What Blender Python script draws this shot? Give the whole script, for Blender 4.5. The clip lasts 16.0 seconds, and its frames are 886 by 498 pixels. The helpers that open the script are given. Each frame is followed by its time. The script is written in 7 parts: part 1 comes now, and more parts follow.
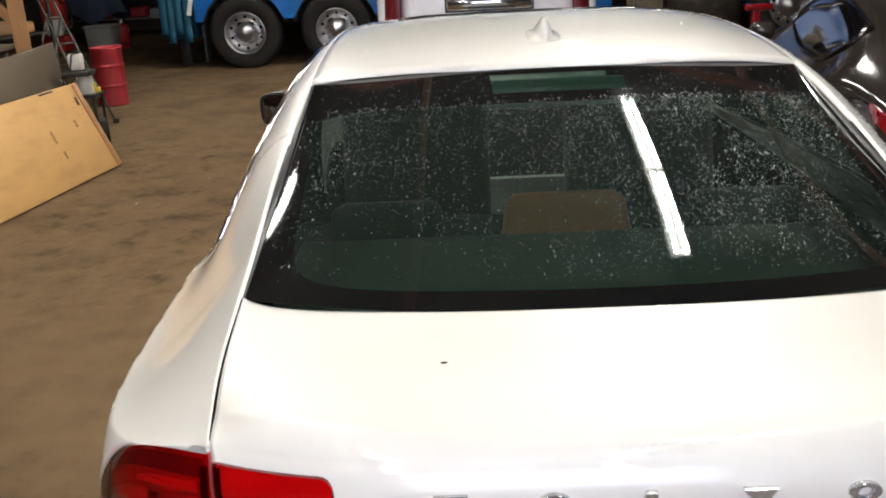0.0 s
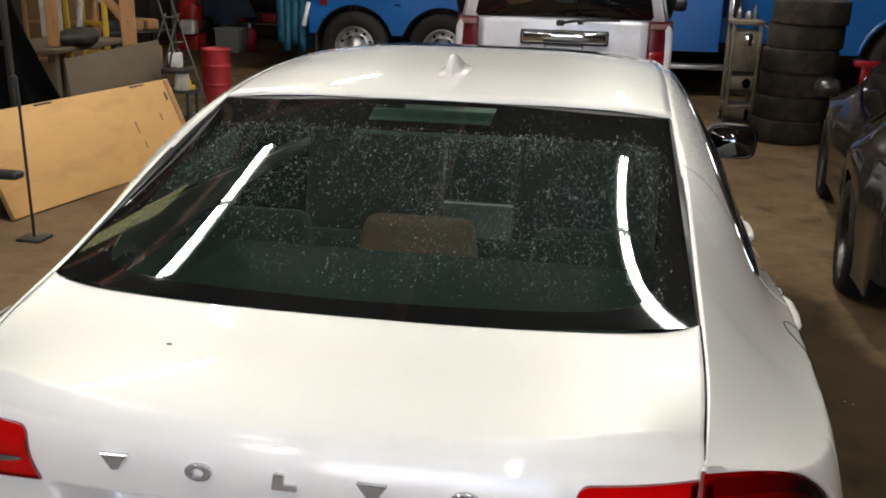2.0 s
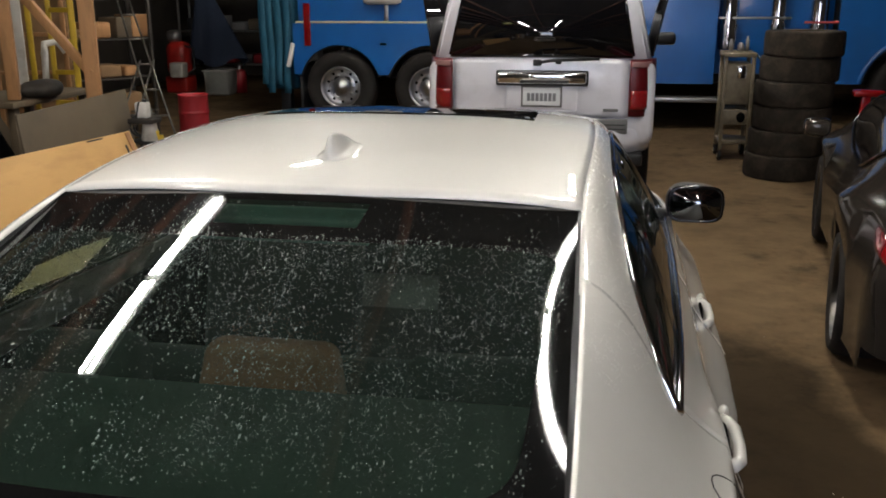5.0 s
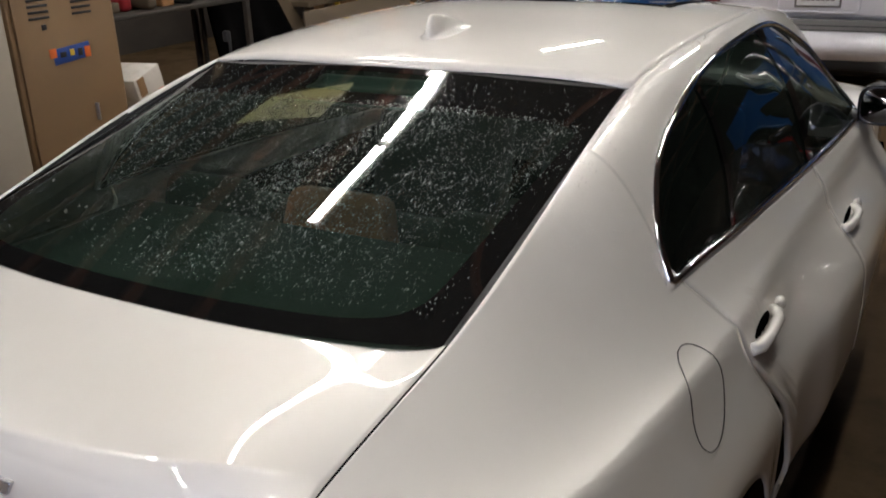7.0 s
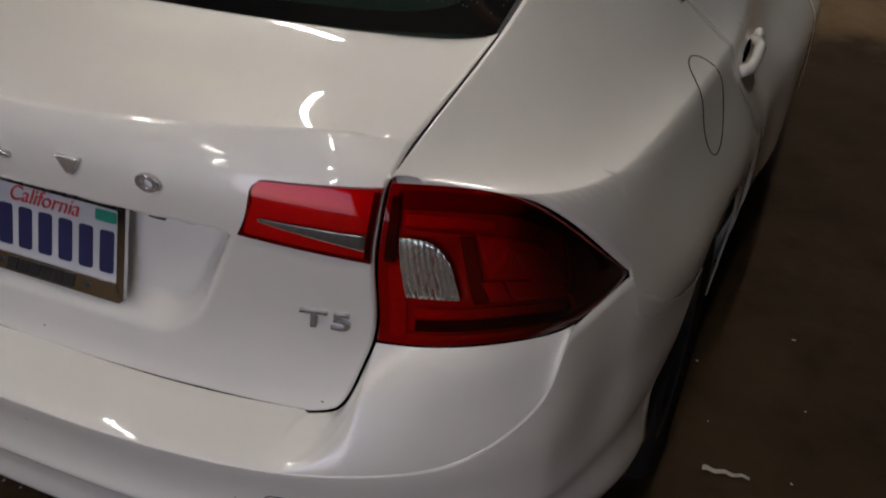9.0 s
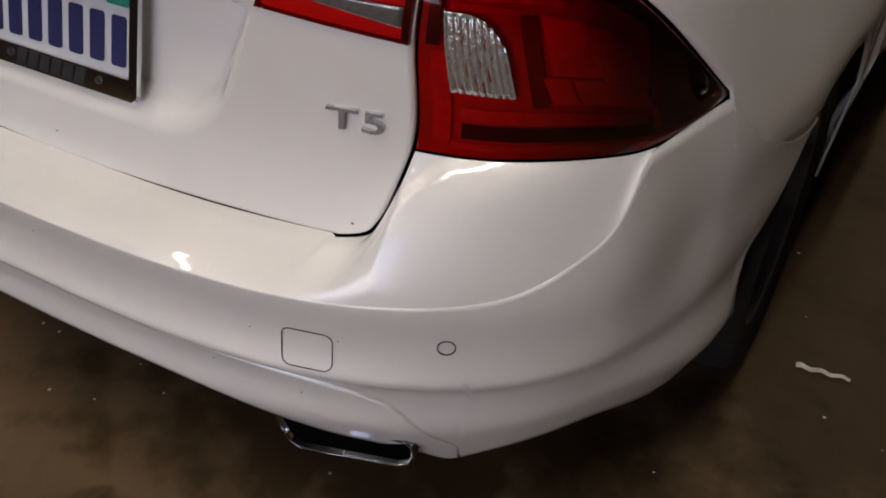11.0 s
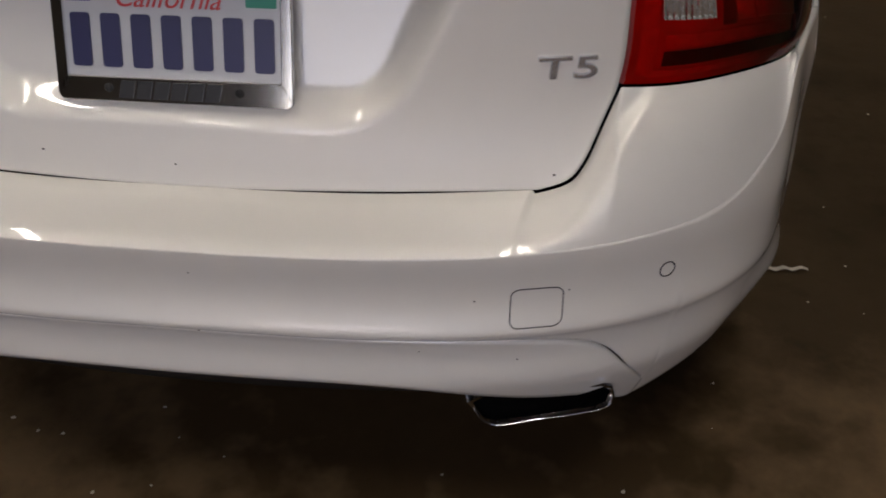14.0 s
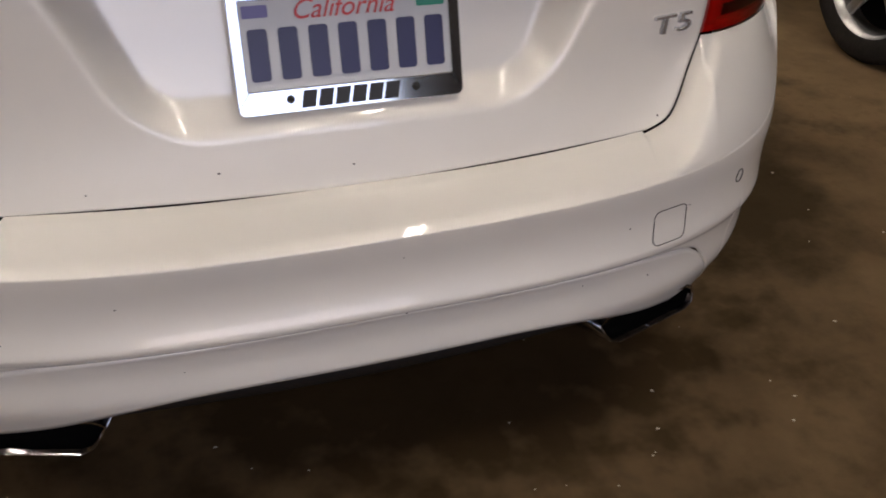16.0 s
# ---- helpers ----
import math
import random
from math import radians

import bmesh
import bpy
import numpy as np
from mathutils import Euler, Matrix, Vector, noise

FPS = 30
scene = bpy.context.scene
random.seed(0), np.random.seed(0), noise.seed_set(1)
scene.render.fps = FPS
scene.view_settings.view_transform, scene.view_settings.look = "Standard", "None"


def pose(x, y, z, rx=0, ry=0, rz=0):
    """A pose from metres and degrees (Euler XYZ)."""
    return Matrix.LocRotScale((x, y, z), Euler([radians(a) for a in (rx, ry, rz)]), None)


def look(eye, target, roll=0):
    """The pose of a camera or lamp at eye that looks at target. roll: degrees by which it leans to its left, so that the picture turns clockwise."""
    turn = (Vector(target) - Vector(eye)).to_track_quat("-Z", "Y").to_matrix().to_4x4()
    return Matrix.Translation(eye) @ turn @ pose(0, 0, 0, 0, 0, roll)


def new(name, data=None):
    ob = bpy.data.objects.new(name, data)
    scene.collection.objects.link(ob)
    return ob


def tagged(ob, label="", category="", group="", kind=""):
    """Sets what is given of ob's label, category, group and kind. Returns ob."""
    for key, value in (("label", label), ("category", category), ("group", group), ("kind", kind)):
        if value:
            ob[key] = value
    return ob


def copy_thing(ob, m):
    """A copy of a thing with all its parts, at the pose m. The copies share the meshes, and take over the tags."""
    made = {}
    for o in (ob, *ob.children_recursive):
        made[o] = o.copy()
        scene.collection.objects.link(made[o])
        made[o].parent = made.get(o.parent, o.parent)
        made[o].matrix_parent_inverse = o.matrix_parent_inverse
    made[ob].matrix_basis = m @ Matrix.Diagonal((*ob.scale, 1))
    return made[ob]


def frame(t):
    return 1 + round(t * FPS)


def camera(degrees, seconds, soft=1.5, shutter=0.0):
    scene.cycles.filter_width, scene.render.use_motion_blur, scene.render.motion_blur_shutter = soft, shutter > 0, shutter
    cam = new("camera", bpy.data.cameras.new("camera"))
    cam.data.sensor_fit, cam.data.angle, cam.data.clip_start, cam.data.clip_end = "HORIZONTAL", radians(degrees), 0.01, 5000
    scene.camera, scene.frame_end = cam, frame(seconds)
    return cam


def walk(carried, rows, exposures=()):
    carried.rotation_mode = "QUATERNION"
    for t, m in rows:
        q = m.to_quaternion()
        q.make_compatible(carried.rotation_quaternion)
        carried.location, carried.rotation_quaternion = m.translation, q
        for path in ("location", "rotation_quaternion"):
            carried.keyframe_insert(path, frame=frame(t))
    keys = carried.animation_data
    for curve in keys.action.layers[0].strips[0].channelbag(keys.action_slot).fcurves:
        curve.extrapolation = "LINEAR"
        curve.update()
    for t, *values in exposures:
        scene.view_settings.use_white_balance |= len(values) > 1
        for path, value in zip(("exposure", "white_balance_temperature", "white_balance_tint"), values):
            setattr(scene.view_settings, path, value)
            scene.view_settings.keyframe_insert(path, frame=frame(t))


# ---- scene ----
cam = camera(51.29, 16.0, soft=1.8, shutter=0.3)
PATH = [
    (0, -0.2322, -0.9018, 1.7166, 0.426, -19.096, 2.591),
    (0.5, -0.1676, -0.9311, 1.7267, -0.299, -18.845, 2.563),
    (1, 0.0085, -0.9591, 1.7327, 1.345, -18.054, 1.693),
    (1.5, 0.2313, -0.9952, 1.7369, 6.207, -17.491, -0.417),
    (2, 0.4037, -1.0055, 1.7448, 9.777, -17.563, -1.294),
    (2.5, 0.4482, -0.9688, 1.7663, 9.562, -18.025, -0.163),
    (3, 0.4020, -0.8022, 1.8023, 7.572, -17.413, 0.468),
    (3.5, 0.3574, -0.6516, 1.8194, 6.522, -15.609, 1.013),
    (6, 0.9471, -0.4938, 1.8003, 17.825, -16.277, 0.270),
    (6.5, 1.0981, -0.4742, 1.7699, 24.006, -17.264, 0.988),
    (7, 1.2236, -0.5228, 1.7683, 29.924, -20.896, 2.170),
    (7.5, 1.1207, -0.6373, 1.7281, 25.684, -22.599, 2.149),
    (8, 1.0539, -0.7618, 1.7002, 23.735, -24.700, 0.374),
    (8.5, 1.0307, -0.8017, 1.6722, 21.872, -28.444, -0.720),
    (9, 1.0529, -0.7505, 1.6323, 23.467, -32.808, -0.949),
    (9.5, 1.1051, -0.6638, 1.5804, 29.405, -35.261, -0.255),
    (10, 1.1065, -0.6404, 1.5186, 32.209, -37.432, -1.095),
    (12.5, 0.8586, -0.6565, 1.2757, 20.278, -36.568, -0.011),
    (13, 0.7527, -0.7641, 1.2737, 15.197, -34.832, -0.879),
    (13.5, 0.6331, -0.9057, 1.2966, 10.060, -33.893, 0.655),
    (14, 0.4804, -0.9357, 1.3027, 6.921, -34.387, 0.246),
    (14.5, 0.2261, -0.9241, 1.2736, -1.770, -35.460, -0.398),
    (15, 0.0586, -0.9519, 1.2813, -8.357, -33.468, -0.515),
    (15.5, -0.1190, -1.0381, 1.2880, -16.616, -32.749, 0.146),
    (16, -0.2918, -1.0304, 1.2989, -19.448, -32.500, -1.638),
]
EXPOSURES = [
    (0.0, 0.68, 6180, 12), (1.0, 0.58, 6150, 10), (2.0, 0.46, 6180, 10), (3.5, 0.54, 6200, 11), (6.0, 0.14, 6250, 13), (7.0, 0.13, 6200, 15), (7.5, 0.06, 6150, 15),
    (8.0, 0.24, 6100, 16), (8.5, -0.34, 6300, 16), (9.0, -0.71, 6300, 16), (9.5, -0.57, 6200, 15), (10.0, -0.32, 6300, 17), (12.5, 0.10, 6600, 14), (13.0, 0.08, 6550, 13), (14.0, -0.32, 6650, 15),
    (14.5, -0.80, 6900, 17), (15.0, -0.60, 6950, 17), (16.0, -0.08, 6900, 17),
]
walk(cam, [(t, pose(x, y, z, 90 + p, r, w)) for t, x, y, z, w, p, r in PATH], EXPOSURES)

# ---- light: fluorescent tubes under the roof, dim evening sky at the open door behind ----
world = bpy.data.worlds.new("world")
scene.world = world
world.use_nodes = True
sky = world.node_tree.nodes.new("ShaderNodeTexSky")
sky.sky_type = 'NISHITA'
sky.sun_disc = False
sky.sun_elevation = radians(28)
sky.sun_rotation = radians(200)
world.node_tree.links.new(sky.outputs[0], world.node_tree.nodes["Background"].inputs[0])
world.node_tree.nodes["Background"].inputs[1].default_value = 0.15
TUBE_POWER = 88.0
door_sky = bpy.data.lights.new("door_sky", 'AREA')
door_sky.shape, door_sky.size, door_sky.size_y = 'RECTANGLE', 4.4, 3.9
door_sky.energy, door_sky.color = 130, (0.45, 0.585, 1.0)
door_lamp = new("door_sky", door_sky)
door_lamp.matrix_basis = look((0.1, -8.15, 2.05), (0.1, 0, 1.6))

# ---- materials ----
def material(name, color, rough=0.5, metal=0.0, grain=0.0, scale=20.0, stain=None, stain_scale=2.0, stain_amount=0.5,
             bump=0.0, bump_scale=60.0, coat=0.0, coat_rough=0.03, spec=0.5, random_tint=0.0, rough_var=0.0, stretch=(1, 1, 1)):
    """Principled material with fine grain, large stains and bump, in object coordinates (metres)."""
    m = bpy.data.materials.new(name)
    m.use_nodes = True
    nt = m.node_tree
    b = nt.nodes["Principled BSDF"]
    b.inputs["Roughness"].default_value = rough
    b.inputs["Metallic"].default_value = metal
    b.inputs["Coat Weight"].default_value = coat
    b.inputs["Coat Roughness"].default_value = coat_rough
    b.inputs["Specular IOR Level"].default_value = spec
    co = nt.nodes.new("ShaderNodeTexCoord")
    mp = nt.nodes.new("ShaderNodeMapping")
    mp.inputs["Scale"].default_value = stretch
    nt.links.new(co.outputs["Object"], mp.inputs[0])
    n1 = nt.nodes.new("ShaderNodeTexNoise")
    n1.inputs["Scale"].default_value, n1.inputs["Detail"].default_value = scale, 6
    n2 = nt.nodes.new("ShaderNodeTexNoise")
    n2.inputs["Scale"].default_value, n2.inputs["Detail"].default_value, n2.inputs["Roughness"].default_value = stain_scale, 5, 0.62
    for n in (n1, n2):
        nt.links.new(mp.outputs[0], n.inputs["Vector"])
    base = nt.nodes.new("ShaderNodeMix")
    base.data_type = 'RGBA'
    base.inputs[6].default_value = (*[c * (1 - grain) for c in color], 1)
    base.inputs[7].default_value = (*[min(c * (1 + grain), 1) for c in color], 1)
    nt.links.new(n1.outputs["Fac"], base.inputs[0])
    out = base.outputs[2]
    if stain is not None:
        ramp = nt.nodes.new("ShaderNodeMapRange")
        ramp.inputs["From Min"].default_value, ramp.inputs["From Max"].default_value = 0.48, 0.68
        ramp.inputs["To Max"].default_value = stain_amount
        nt.links.new(n2.outputs["Fac"], ramp.inputs["Value"])
        mix = nt.nodes.new("ShaderNodeMix")
        mix.data_type = 'RGBA'
        mix.inputs[7].default_value = (*stain, 1)
        nt.links.new(ramp.outputs[0], mix.inputs[0])
        nt.links.new(out, mix.inputs[6])
        out = mix.outputs[2]
    if random_tint:
        info = nt.nodes.new("ShaderNodeObjectInfo")
        rr = nt.nodes.new("ShaderNodeMapRange")
        rr.inputs["To Min"].default_value, rr.inputs["To Max"].default_value = 1 - random_tint, 1 + random_tint
        nt.links.new(info.outputs["Random"], rr.inputs["Value"])
        hsv = nt.nodes.new("ShaderNodeHueSaturation")
        nt.links.new(rr.outputs[0], hsv.inputs["Value"])
        nt.links.new(out, hsv.inputs["Color"])
        out = hsv.outputs[0]
    nt.links.new(out, b.inputs["Base Color"])
    if rough_var:
        rv = nt.nodes.new("ShaderNodeMapRange")
        rv.inputs["To Min"].default_value, rv.inputs["To Max"].default_value = max(rough - rough_var, 0.02), min(rough + rough_var, 1)
        nt.links.new(n2.outputs["Fac"], rv.inputs["Value"])
        nt.links.new(rv.outputs[0], b.inputs["Roughness"])
    if bump:
        n3 = nt.nodes.new("ShaderNodeTexNoise")
        n3.inputs["Scale"].default_value, n3.inputs["Detail"].default_value = bump_scale, 4
        nt.links.new(mp.outputs[0], n3.inputs["Vector"])
        bp = nt.nodes.new("ShaderNodeBump")
        bp.inputs["Strength"].default_value, bp.inputs["Distance"].default_value = bump, 0.01
        nt.links.new(n3.outputs["Fac"], bp.inputs["Height"])
        nt.links.new(bp.outputs[0], b.inputs["Normal"])
    return m


def glowing(name, color, strength):
    m = bpy.data.materials.new(name)
    m.use_nodes = True
    b = m.node_tree.nodes["Principled BSDF"]
    b.inputs["Base Color"].default_value = (0.8, 0.8, 0.8, 1)
    b.inputs["Emission Color"].default_value = (*color, 1)
    b.inputs["Emission Strength"].default_value = strength
    return m


def glass(name, color, rough=0.0, ior=1.5, film=0.0):
    m = bpy.data.materials.new(name)
    m.use_nodes = True
    nt = m.node_tree
    nt.nodes.remove(nt.nodes["Principled BSDF"])
    t = nt.nodes.new("ShaderNodeBsdfTransparent")
    t.inputs[0].default_value = (*color, 1)
    g = nt.nodes.new("ShaderNodeBsdfGlossy")
    g.inputs["Roughness"].default_value = rough
    fr = nt.nodes.new("ShaderNodeFresnel")
    fr.inputs[0].default_value = ior
    mx = nt.nodes.new("ShaderNodeMixShader")
    nt.links.new(fr.outputs[0], mx.inputs[0])
    nt.links.new(t.outputs[0], mx.inputs[1])
    nt.links.new(g.outputs[0], mx.inputs[2])
    out = mx.outputs[0]
    if film:
        d = nt.nodes.new("ShaderNodeBsdfDiffuse")
        d.inputs[0].default_value = (0.33, 0.46, 0.38, 1)
        tx = nt.nodes.new("ShaderNodeTexNoise")
        tx.inputs["Scale"].default_value, tx.inputs["Detail"].default_value = 240, 4
        co = nt.nodes.new("ShaderNodeTexCoord")
        nt.links.new(co.outputs["Object"], tx.inputs["Vector"])
        ml = nt.nodes.new("ShaderNodeMapRange")
        ml.inputs["From Min"].default_value, ml.inputs["From Max"].default_value = 0.44, 0.72
        ml.inputs["To Max"].default_value = film * 4
        nt.links.new(tx.outputs["Fac"], ml.inputs["Value"])
        m2 = nt.nodes.new("ShaderNodeMixShader")
        nt.links.new(ml.outputs[0], m2.inputs[0])
        nt.links.new(out, m2.inputs[1])
        nt.links.new(d.outputs[0], m2.inputs[2])
        out = m2.outputs[0]
    nt.links.new(out, nt.nodes["Material Output"].inputs[0])
    return m


PAINT = material("pearl_white_paint", (0.86, 0.835, 0.785), 0.50, 0.20, 0.012, 900, stain=(0.70, 0.67, 0.61), stain_scale=3.0, stain_amount=0.14, coat=1.0, coat_rough=0.012, rough_var=0.05)
CHROME = material("chrome", (0.75, 0.75, 0.76), 0.08, 1.0, 0.04, 60, rough_var=0.05)
BLACK_PLASTIC = material("black_plastic", (0.014, 0.014, 0.015), 0.5, 0, 0.2, 200)
BLACK_GLOSS = material("black_gloss", (0.006, 0.006, 0.006), 0.04, 0, 0.1, 100)
DARK = material("dark_cavity", (0.003, 0.003, 0.003), 0.95, spec=0.0)
GLASS = glass("green_tinted_glass", (0.36, 0.50, 0.43), 0.0, 1.5, film=0.020)
SIDE_GLASS = glass("dark_tinted_glass", (0.075, 0.10, 0.093), 0.0, 1.5, film=0.014)
RUBBER = material("tyre_rubber", (0.015, 0.013, 0.012), 0.8, 0, 0.3, 40, stain=(0.024, 0.019, 0.015), stain_scale=6, stain_amount=0.4, spec=0.2, bump=0.2)
ALLOY = material("alloy_wheel", (0.55, 0.55, 0.56), 0.25, 1.0, 0.05, 40)
CONCRETE = material("oily_concrete", (0.136, 0.090, 0.049), 0.62, 0, 0.24, 5, stain=(0.058, 0.037, 0.020), stain_scale=1.3, stain_amount=0.75, spec=0.04, bump=0.12, bump_scale=25)


def floor_shade_and_oil(m):
    """Oil drips everywhere, and shade painted on the floor beside and under the parked saloon."""
    nt = m.node_tree
    b = nt.nodes["Principled BSDF"]
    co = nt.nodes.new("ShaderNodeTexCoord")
    # ragged ellipse by the right flank: the car's shade, put into the floor colour
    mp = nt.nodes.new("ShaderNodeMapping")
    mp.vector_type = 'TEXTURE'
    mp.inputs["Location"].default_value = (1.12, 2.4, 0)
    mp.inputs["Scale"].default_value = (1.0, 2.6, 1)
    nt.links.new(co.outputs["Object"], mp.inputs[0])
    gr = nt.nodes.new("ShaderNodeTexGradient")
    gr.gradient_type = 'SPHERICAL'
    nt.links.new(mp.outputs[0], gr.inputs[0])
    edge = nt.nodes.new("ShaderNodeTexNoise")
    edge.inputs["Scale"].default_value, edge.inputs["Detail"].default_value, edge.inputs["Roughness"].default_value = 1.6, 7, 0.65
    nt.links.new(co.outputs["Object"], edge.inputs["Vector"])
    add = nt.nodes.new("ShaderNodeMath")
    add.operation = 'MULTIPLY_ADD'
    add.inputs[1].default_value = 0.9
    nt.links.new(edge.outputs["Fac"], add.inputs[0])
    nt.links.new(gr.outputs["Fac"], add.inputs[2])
    flank_shade = nt.nodes.new("ShaderNodeMapRange")
    flank_shade.inputs["From Min"].default_value, flank_shade.inputs["From Max"].default_value = 0.56, 0.78
    nt.links.new(add.outputs[0], flank_shade.inputs["Value"])
    oil = nt.nodes.new("ShaderNodeTexNoise")
    oil.inputs["Scale"].default_value, oil.inputs["Detail"].default_value = 4.6, 4
    nt.links.new(co.outputs["Object"], oil.inputs["Vector"])
    spot = nt.nodes.new("ShaderNodeMapRange")
    spot.inputs["From Min"].default_value, spot.inputs["From Max"].default_value = 0.52, 0.72
    spot.inputs["To Max"].default_value = 0.8
    nt.links.new(oil.outputs["Fac"], spot.inputs["Value"])
    fine = nt.nodes.new("ShaderNodeTexNoise")
    fine.inputs["Scale"].default_value, fine.inputs["Detail"].default_value, fine.inputs["Roughness"].default_value = 15, 6, 0.7
    nt.links.new(co.outputs["Object"], fine.inputs["Vector"])
    fleck = nt.nodes.new("ShaderNodeMapRange")
    fleck.inputs["From Min"].default_value, fleck.inputs["From Max"].default_value = 0.50, 0.66
    nt.links.new(fine.outputs["Fac"], fleck.inputs["Value"])
    patchy = nt.nodes.new("ShaderNodeTexNoise")
    patchy.inputs["Scale"].default_value, patchy.inputs["Detail"].default_value = 0.55, 3
    nt.links.new(co.outputs["Object"], patchy.inputs["Vector"])
    where = nt.nodes.new("ShaderNodeMapRange")
    where.inputs["From Min"].default_value, where.inputs["From Max"].default_value = 0.38, 0.58
    where.inputs["To Min"].default_value = 0.15
    nt.links.new(patchy.outputs["Fac"], where.inputs["Value"])
    masked = []
    for node in (spot, fleck):
        m1 = nt.nodes.new("ShaderNodeMath")
        m1.operation = 'MULTIPLY'
        nt.links.new(node.outputs[0], m1.inputs[0])
        nt.links.new(where.outputs[0], m1.inputs[1])
        masked.append(m1)
    # shade under the tail of the saloon painted into the floor, with old oil blots
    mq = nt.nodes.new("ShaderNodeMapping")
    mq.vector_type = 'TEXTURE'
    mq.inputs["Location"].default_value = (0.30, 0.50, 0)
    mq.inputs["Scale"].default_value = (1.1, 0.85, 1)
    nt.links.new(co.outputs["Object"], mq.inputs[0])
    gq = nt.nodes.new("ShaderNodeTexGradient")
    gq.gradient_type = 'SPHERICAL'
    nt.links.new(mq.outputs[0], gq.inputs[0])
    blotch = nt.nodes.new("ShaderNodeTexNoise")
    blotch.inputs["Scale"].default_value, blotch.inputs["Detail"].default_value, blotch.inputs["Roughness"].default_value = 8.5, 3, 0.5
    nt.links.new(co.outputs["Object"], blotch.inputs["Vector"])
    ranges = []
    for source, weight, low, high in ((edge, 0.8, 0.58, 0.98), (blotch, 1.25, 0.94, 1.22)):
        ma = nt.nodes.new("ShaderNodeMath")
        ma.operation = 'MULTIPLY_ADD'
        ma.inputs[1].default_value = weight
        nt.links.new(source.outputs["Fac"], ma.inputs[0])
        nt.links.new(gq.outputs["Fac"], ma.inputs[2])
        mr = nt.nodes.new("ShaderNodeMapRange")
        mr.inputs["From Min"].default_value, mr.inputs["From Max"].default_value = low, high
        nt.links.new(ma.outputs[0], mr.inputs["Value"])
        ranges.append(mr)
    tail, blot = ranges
    col = b.inputs["Base Color"].links[0].from_socket
    for fac, tone in ((flank_shade.outputs[0], 0.32), (tail.outputs[0], 0.92), (blot.outputs[0], 0.48), (masked[0].outputs[0], 0.40), (masked[1].outputs[0], 0.78)):
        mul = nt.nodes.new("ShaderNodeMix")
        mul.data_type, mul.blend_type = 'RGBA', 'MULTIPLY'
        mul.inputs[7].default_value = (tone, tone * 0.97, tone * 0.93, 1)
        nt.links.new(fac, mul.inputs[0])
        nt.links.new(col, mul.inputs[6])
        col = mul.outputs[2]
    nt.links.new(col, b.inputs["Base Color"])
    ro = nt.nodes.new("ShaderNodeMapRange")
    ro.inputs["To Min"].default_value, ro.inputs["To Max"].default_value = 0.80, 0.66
    nt.links.new(flank_shade.outputs[0], ro.inputs["Value"])
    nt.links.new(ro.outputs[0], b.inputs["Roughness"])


floor_shade_and_oil(CONCRETE)
WALL = material("grimy_wall", (0.040, 0.031, 0.023), 0.85, 0, 0.3, 3, stain=(0.015, 0.012, 0.010), stain_scale=0.8, stain_amount=0.6, bump=0.1)
CEILING = material("dark_roof_sheet", (0.05, 0.042, 0.034), 0.85, 0, 0.2, 2)
TUBE = glowing("fluorescent_tube", (1.0, 0.952, 0.835), TUBE_POWER)
FRESH_TUBE = glowing("fresh_fluorescent_tube", (1.0, 0.952, 0.835), TUBE_POWER * 1.35)
FIXTURE = material("white_enamel", (0.7, 0.7, 0.68), 0.4, 0, 0.05, 20)
BLUE = material("blue_truck_paint", (0.005, 0.085, 0.30), 0.3, 0, 0.08, 5, stain=(0.02, 0.06, 0.16), stain_scale=1.2, stain_amount=0.35, coat=0.6, coat_rough=0.08)
SILVER = material("silver_paint", (0.82, 0.81, 0.87), 0.35, 0.12, 0.04, 300, stain=(0.40, 0.39, 0.40), stain_scale=2.0, stain_amount=0.4, coat=0.8)
SUV_GREY = material("grey_bumper_plastic", (0.16, 0.155, 0.155), 0.55, 0, 0.1, 60)
BLACK_PAINT = material("dark_brown_black_paint", (0.022, 0.018, 0.015), 0.09, 0, 0.2, 300, spec=0.36)
RED_LENS = material("red_lens", (0.17, 0.004, 0.006), 0.08, 0, 0.25, 14, coat=1.0)
# ---- shape of the white saloon: smooth surfaces from a few profile curves ----
def curve(pairs):
    """A natural cubic spline through a few (key, value) pairs; value may be a number."""
    k = np.array([p[0] for p in pairs], float)
    v = np.array([p[1] for p in pairs], float)
    n = len(k)
    h = np.diff(k)
    m = np.zeros((n, n))
    r = np.zeros(n)
    m[0, 0] = m[-1, -1] = 1
    for i in range(1, n - 1):
        m[i, i - 1], m[i, i], m[i, i + 1] = h[i - 1], 2 * (h[i - 1] + h[i]), h[i]
        r[i] = 6 * ((v[i + 1] - v[i]) / h[i] - (v[i] - v[i - 1]) / h[i - 1])
    s = np.linalg.solve(m, r)

    def f(x):
        x = min(max(float(x), k[0]), k[-1])
        i = min(max(int(np.searchsorted(k, x)) - 1, 0), n - 2)
        a, b, w = k[i + 1] - x, x - k[i], h[i]
        return float((s[i] * a ** 3 + s[i + 1] * b ** 3) / (6 * w) + (v[i] / w - s[i] * w / 6) * a + (v[i + 1] / w - s[i + 1] * w / 6) * b)
    return f


def ease(a, b, x):
    x = min(max((x - a) / (b - a), 0.0), 1.0)
    return x * x * (3 - 2 * x)


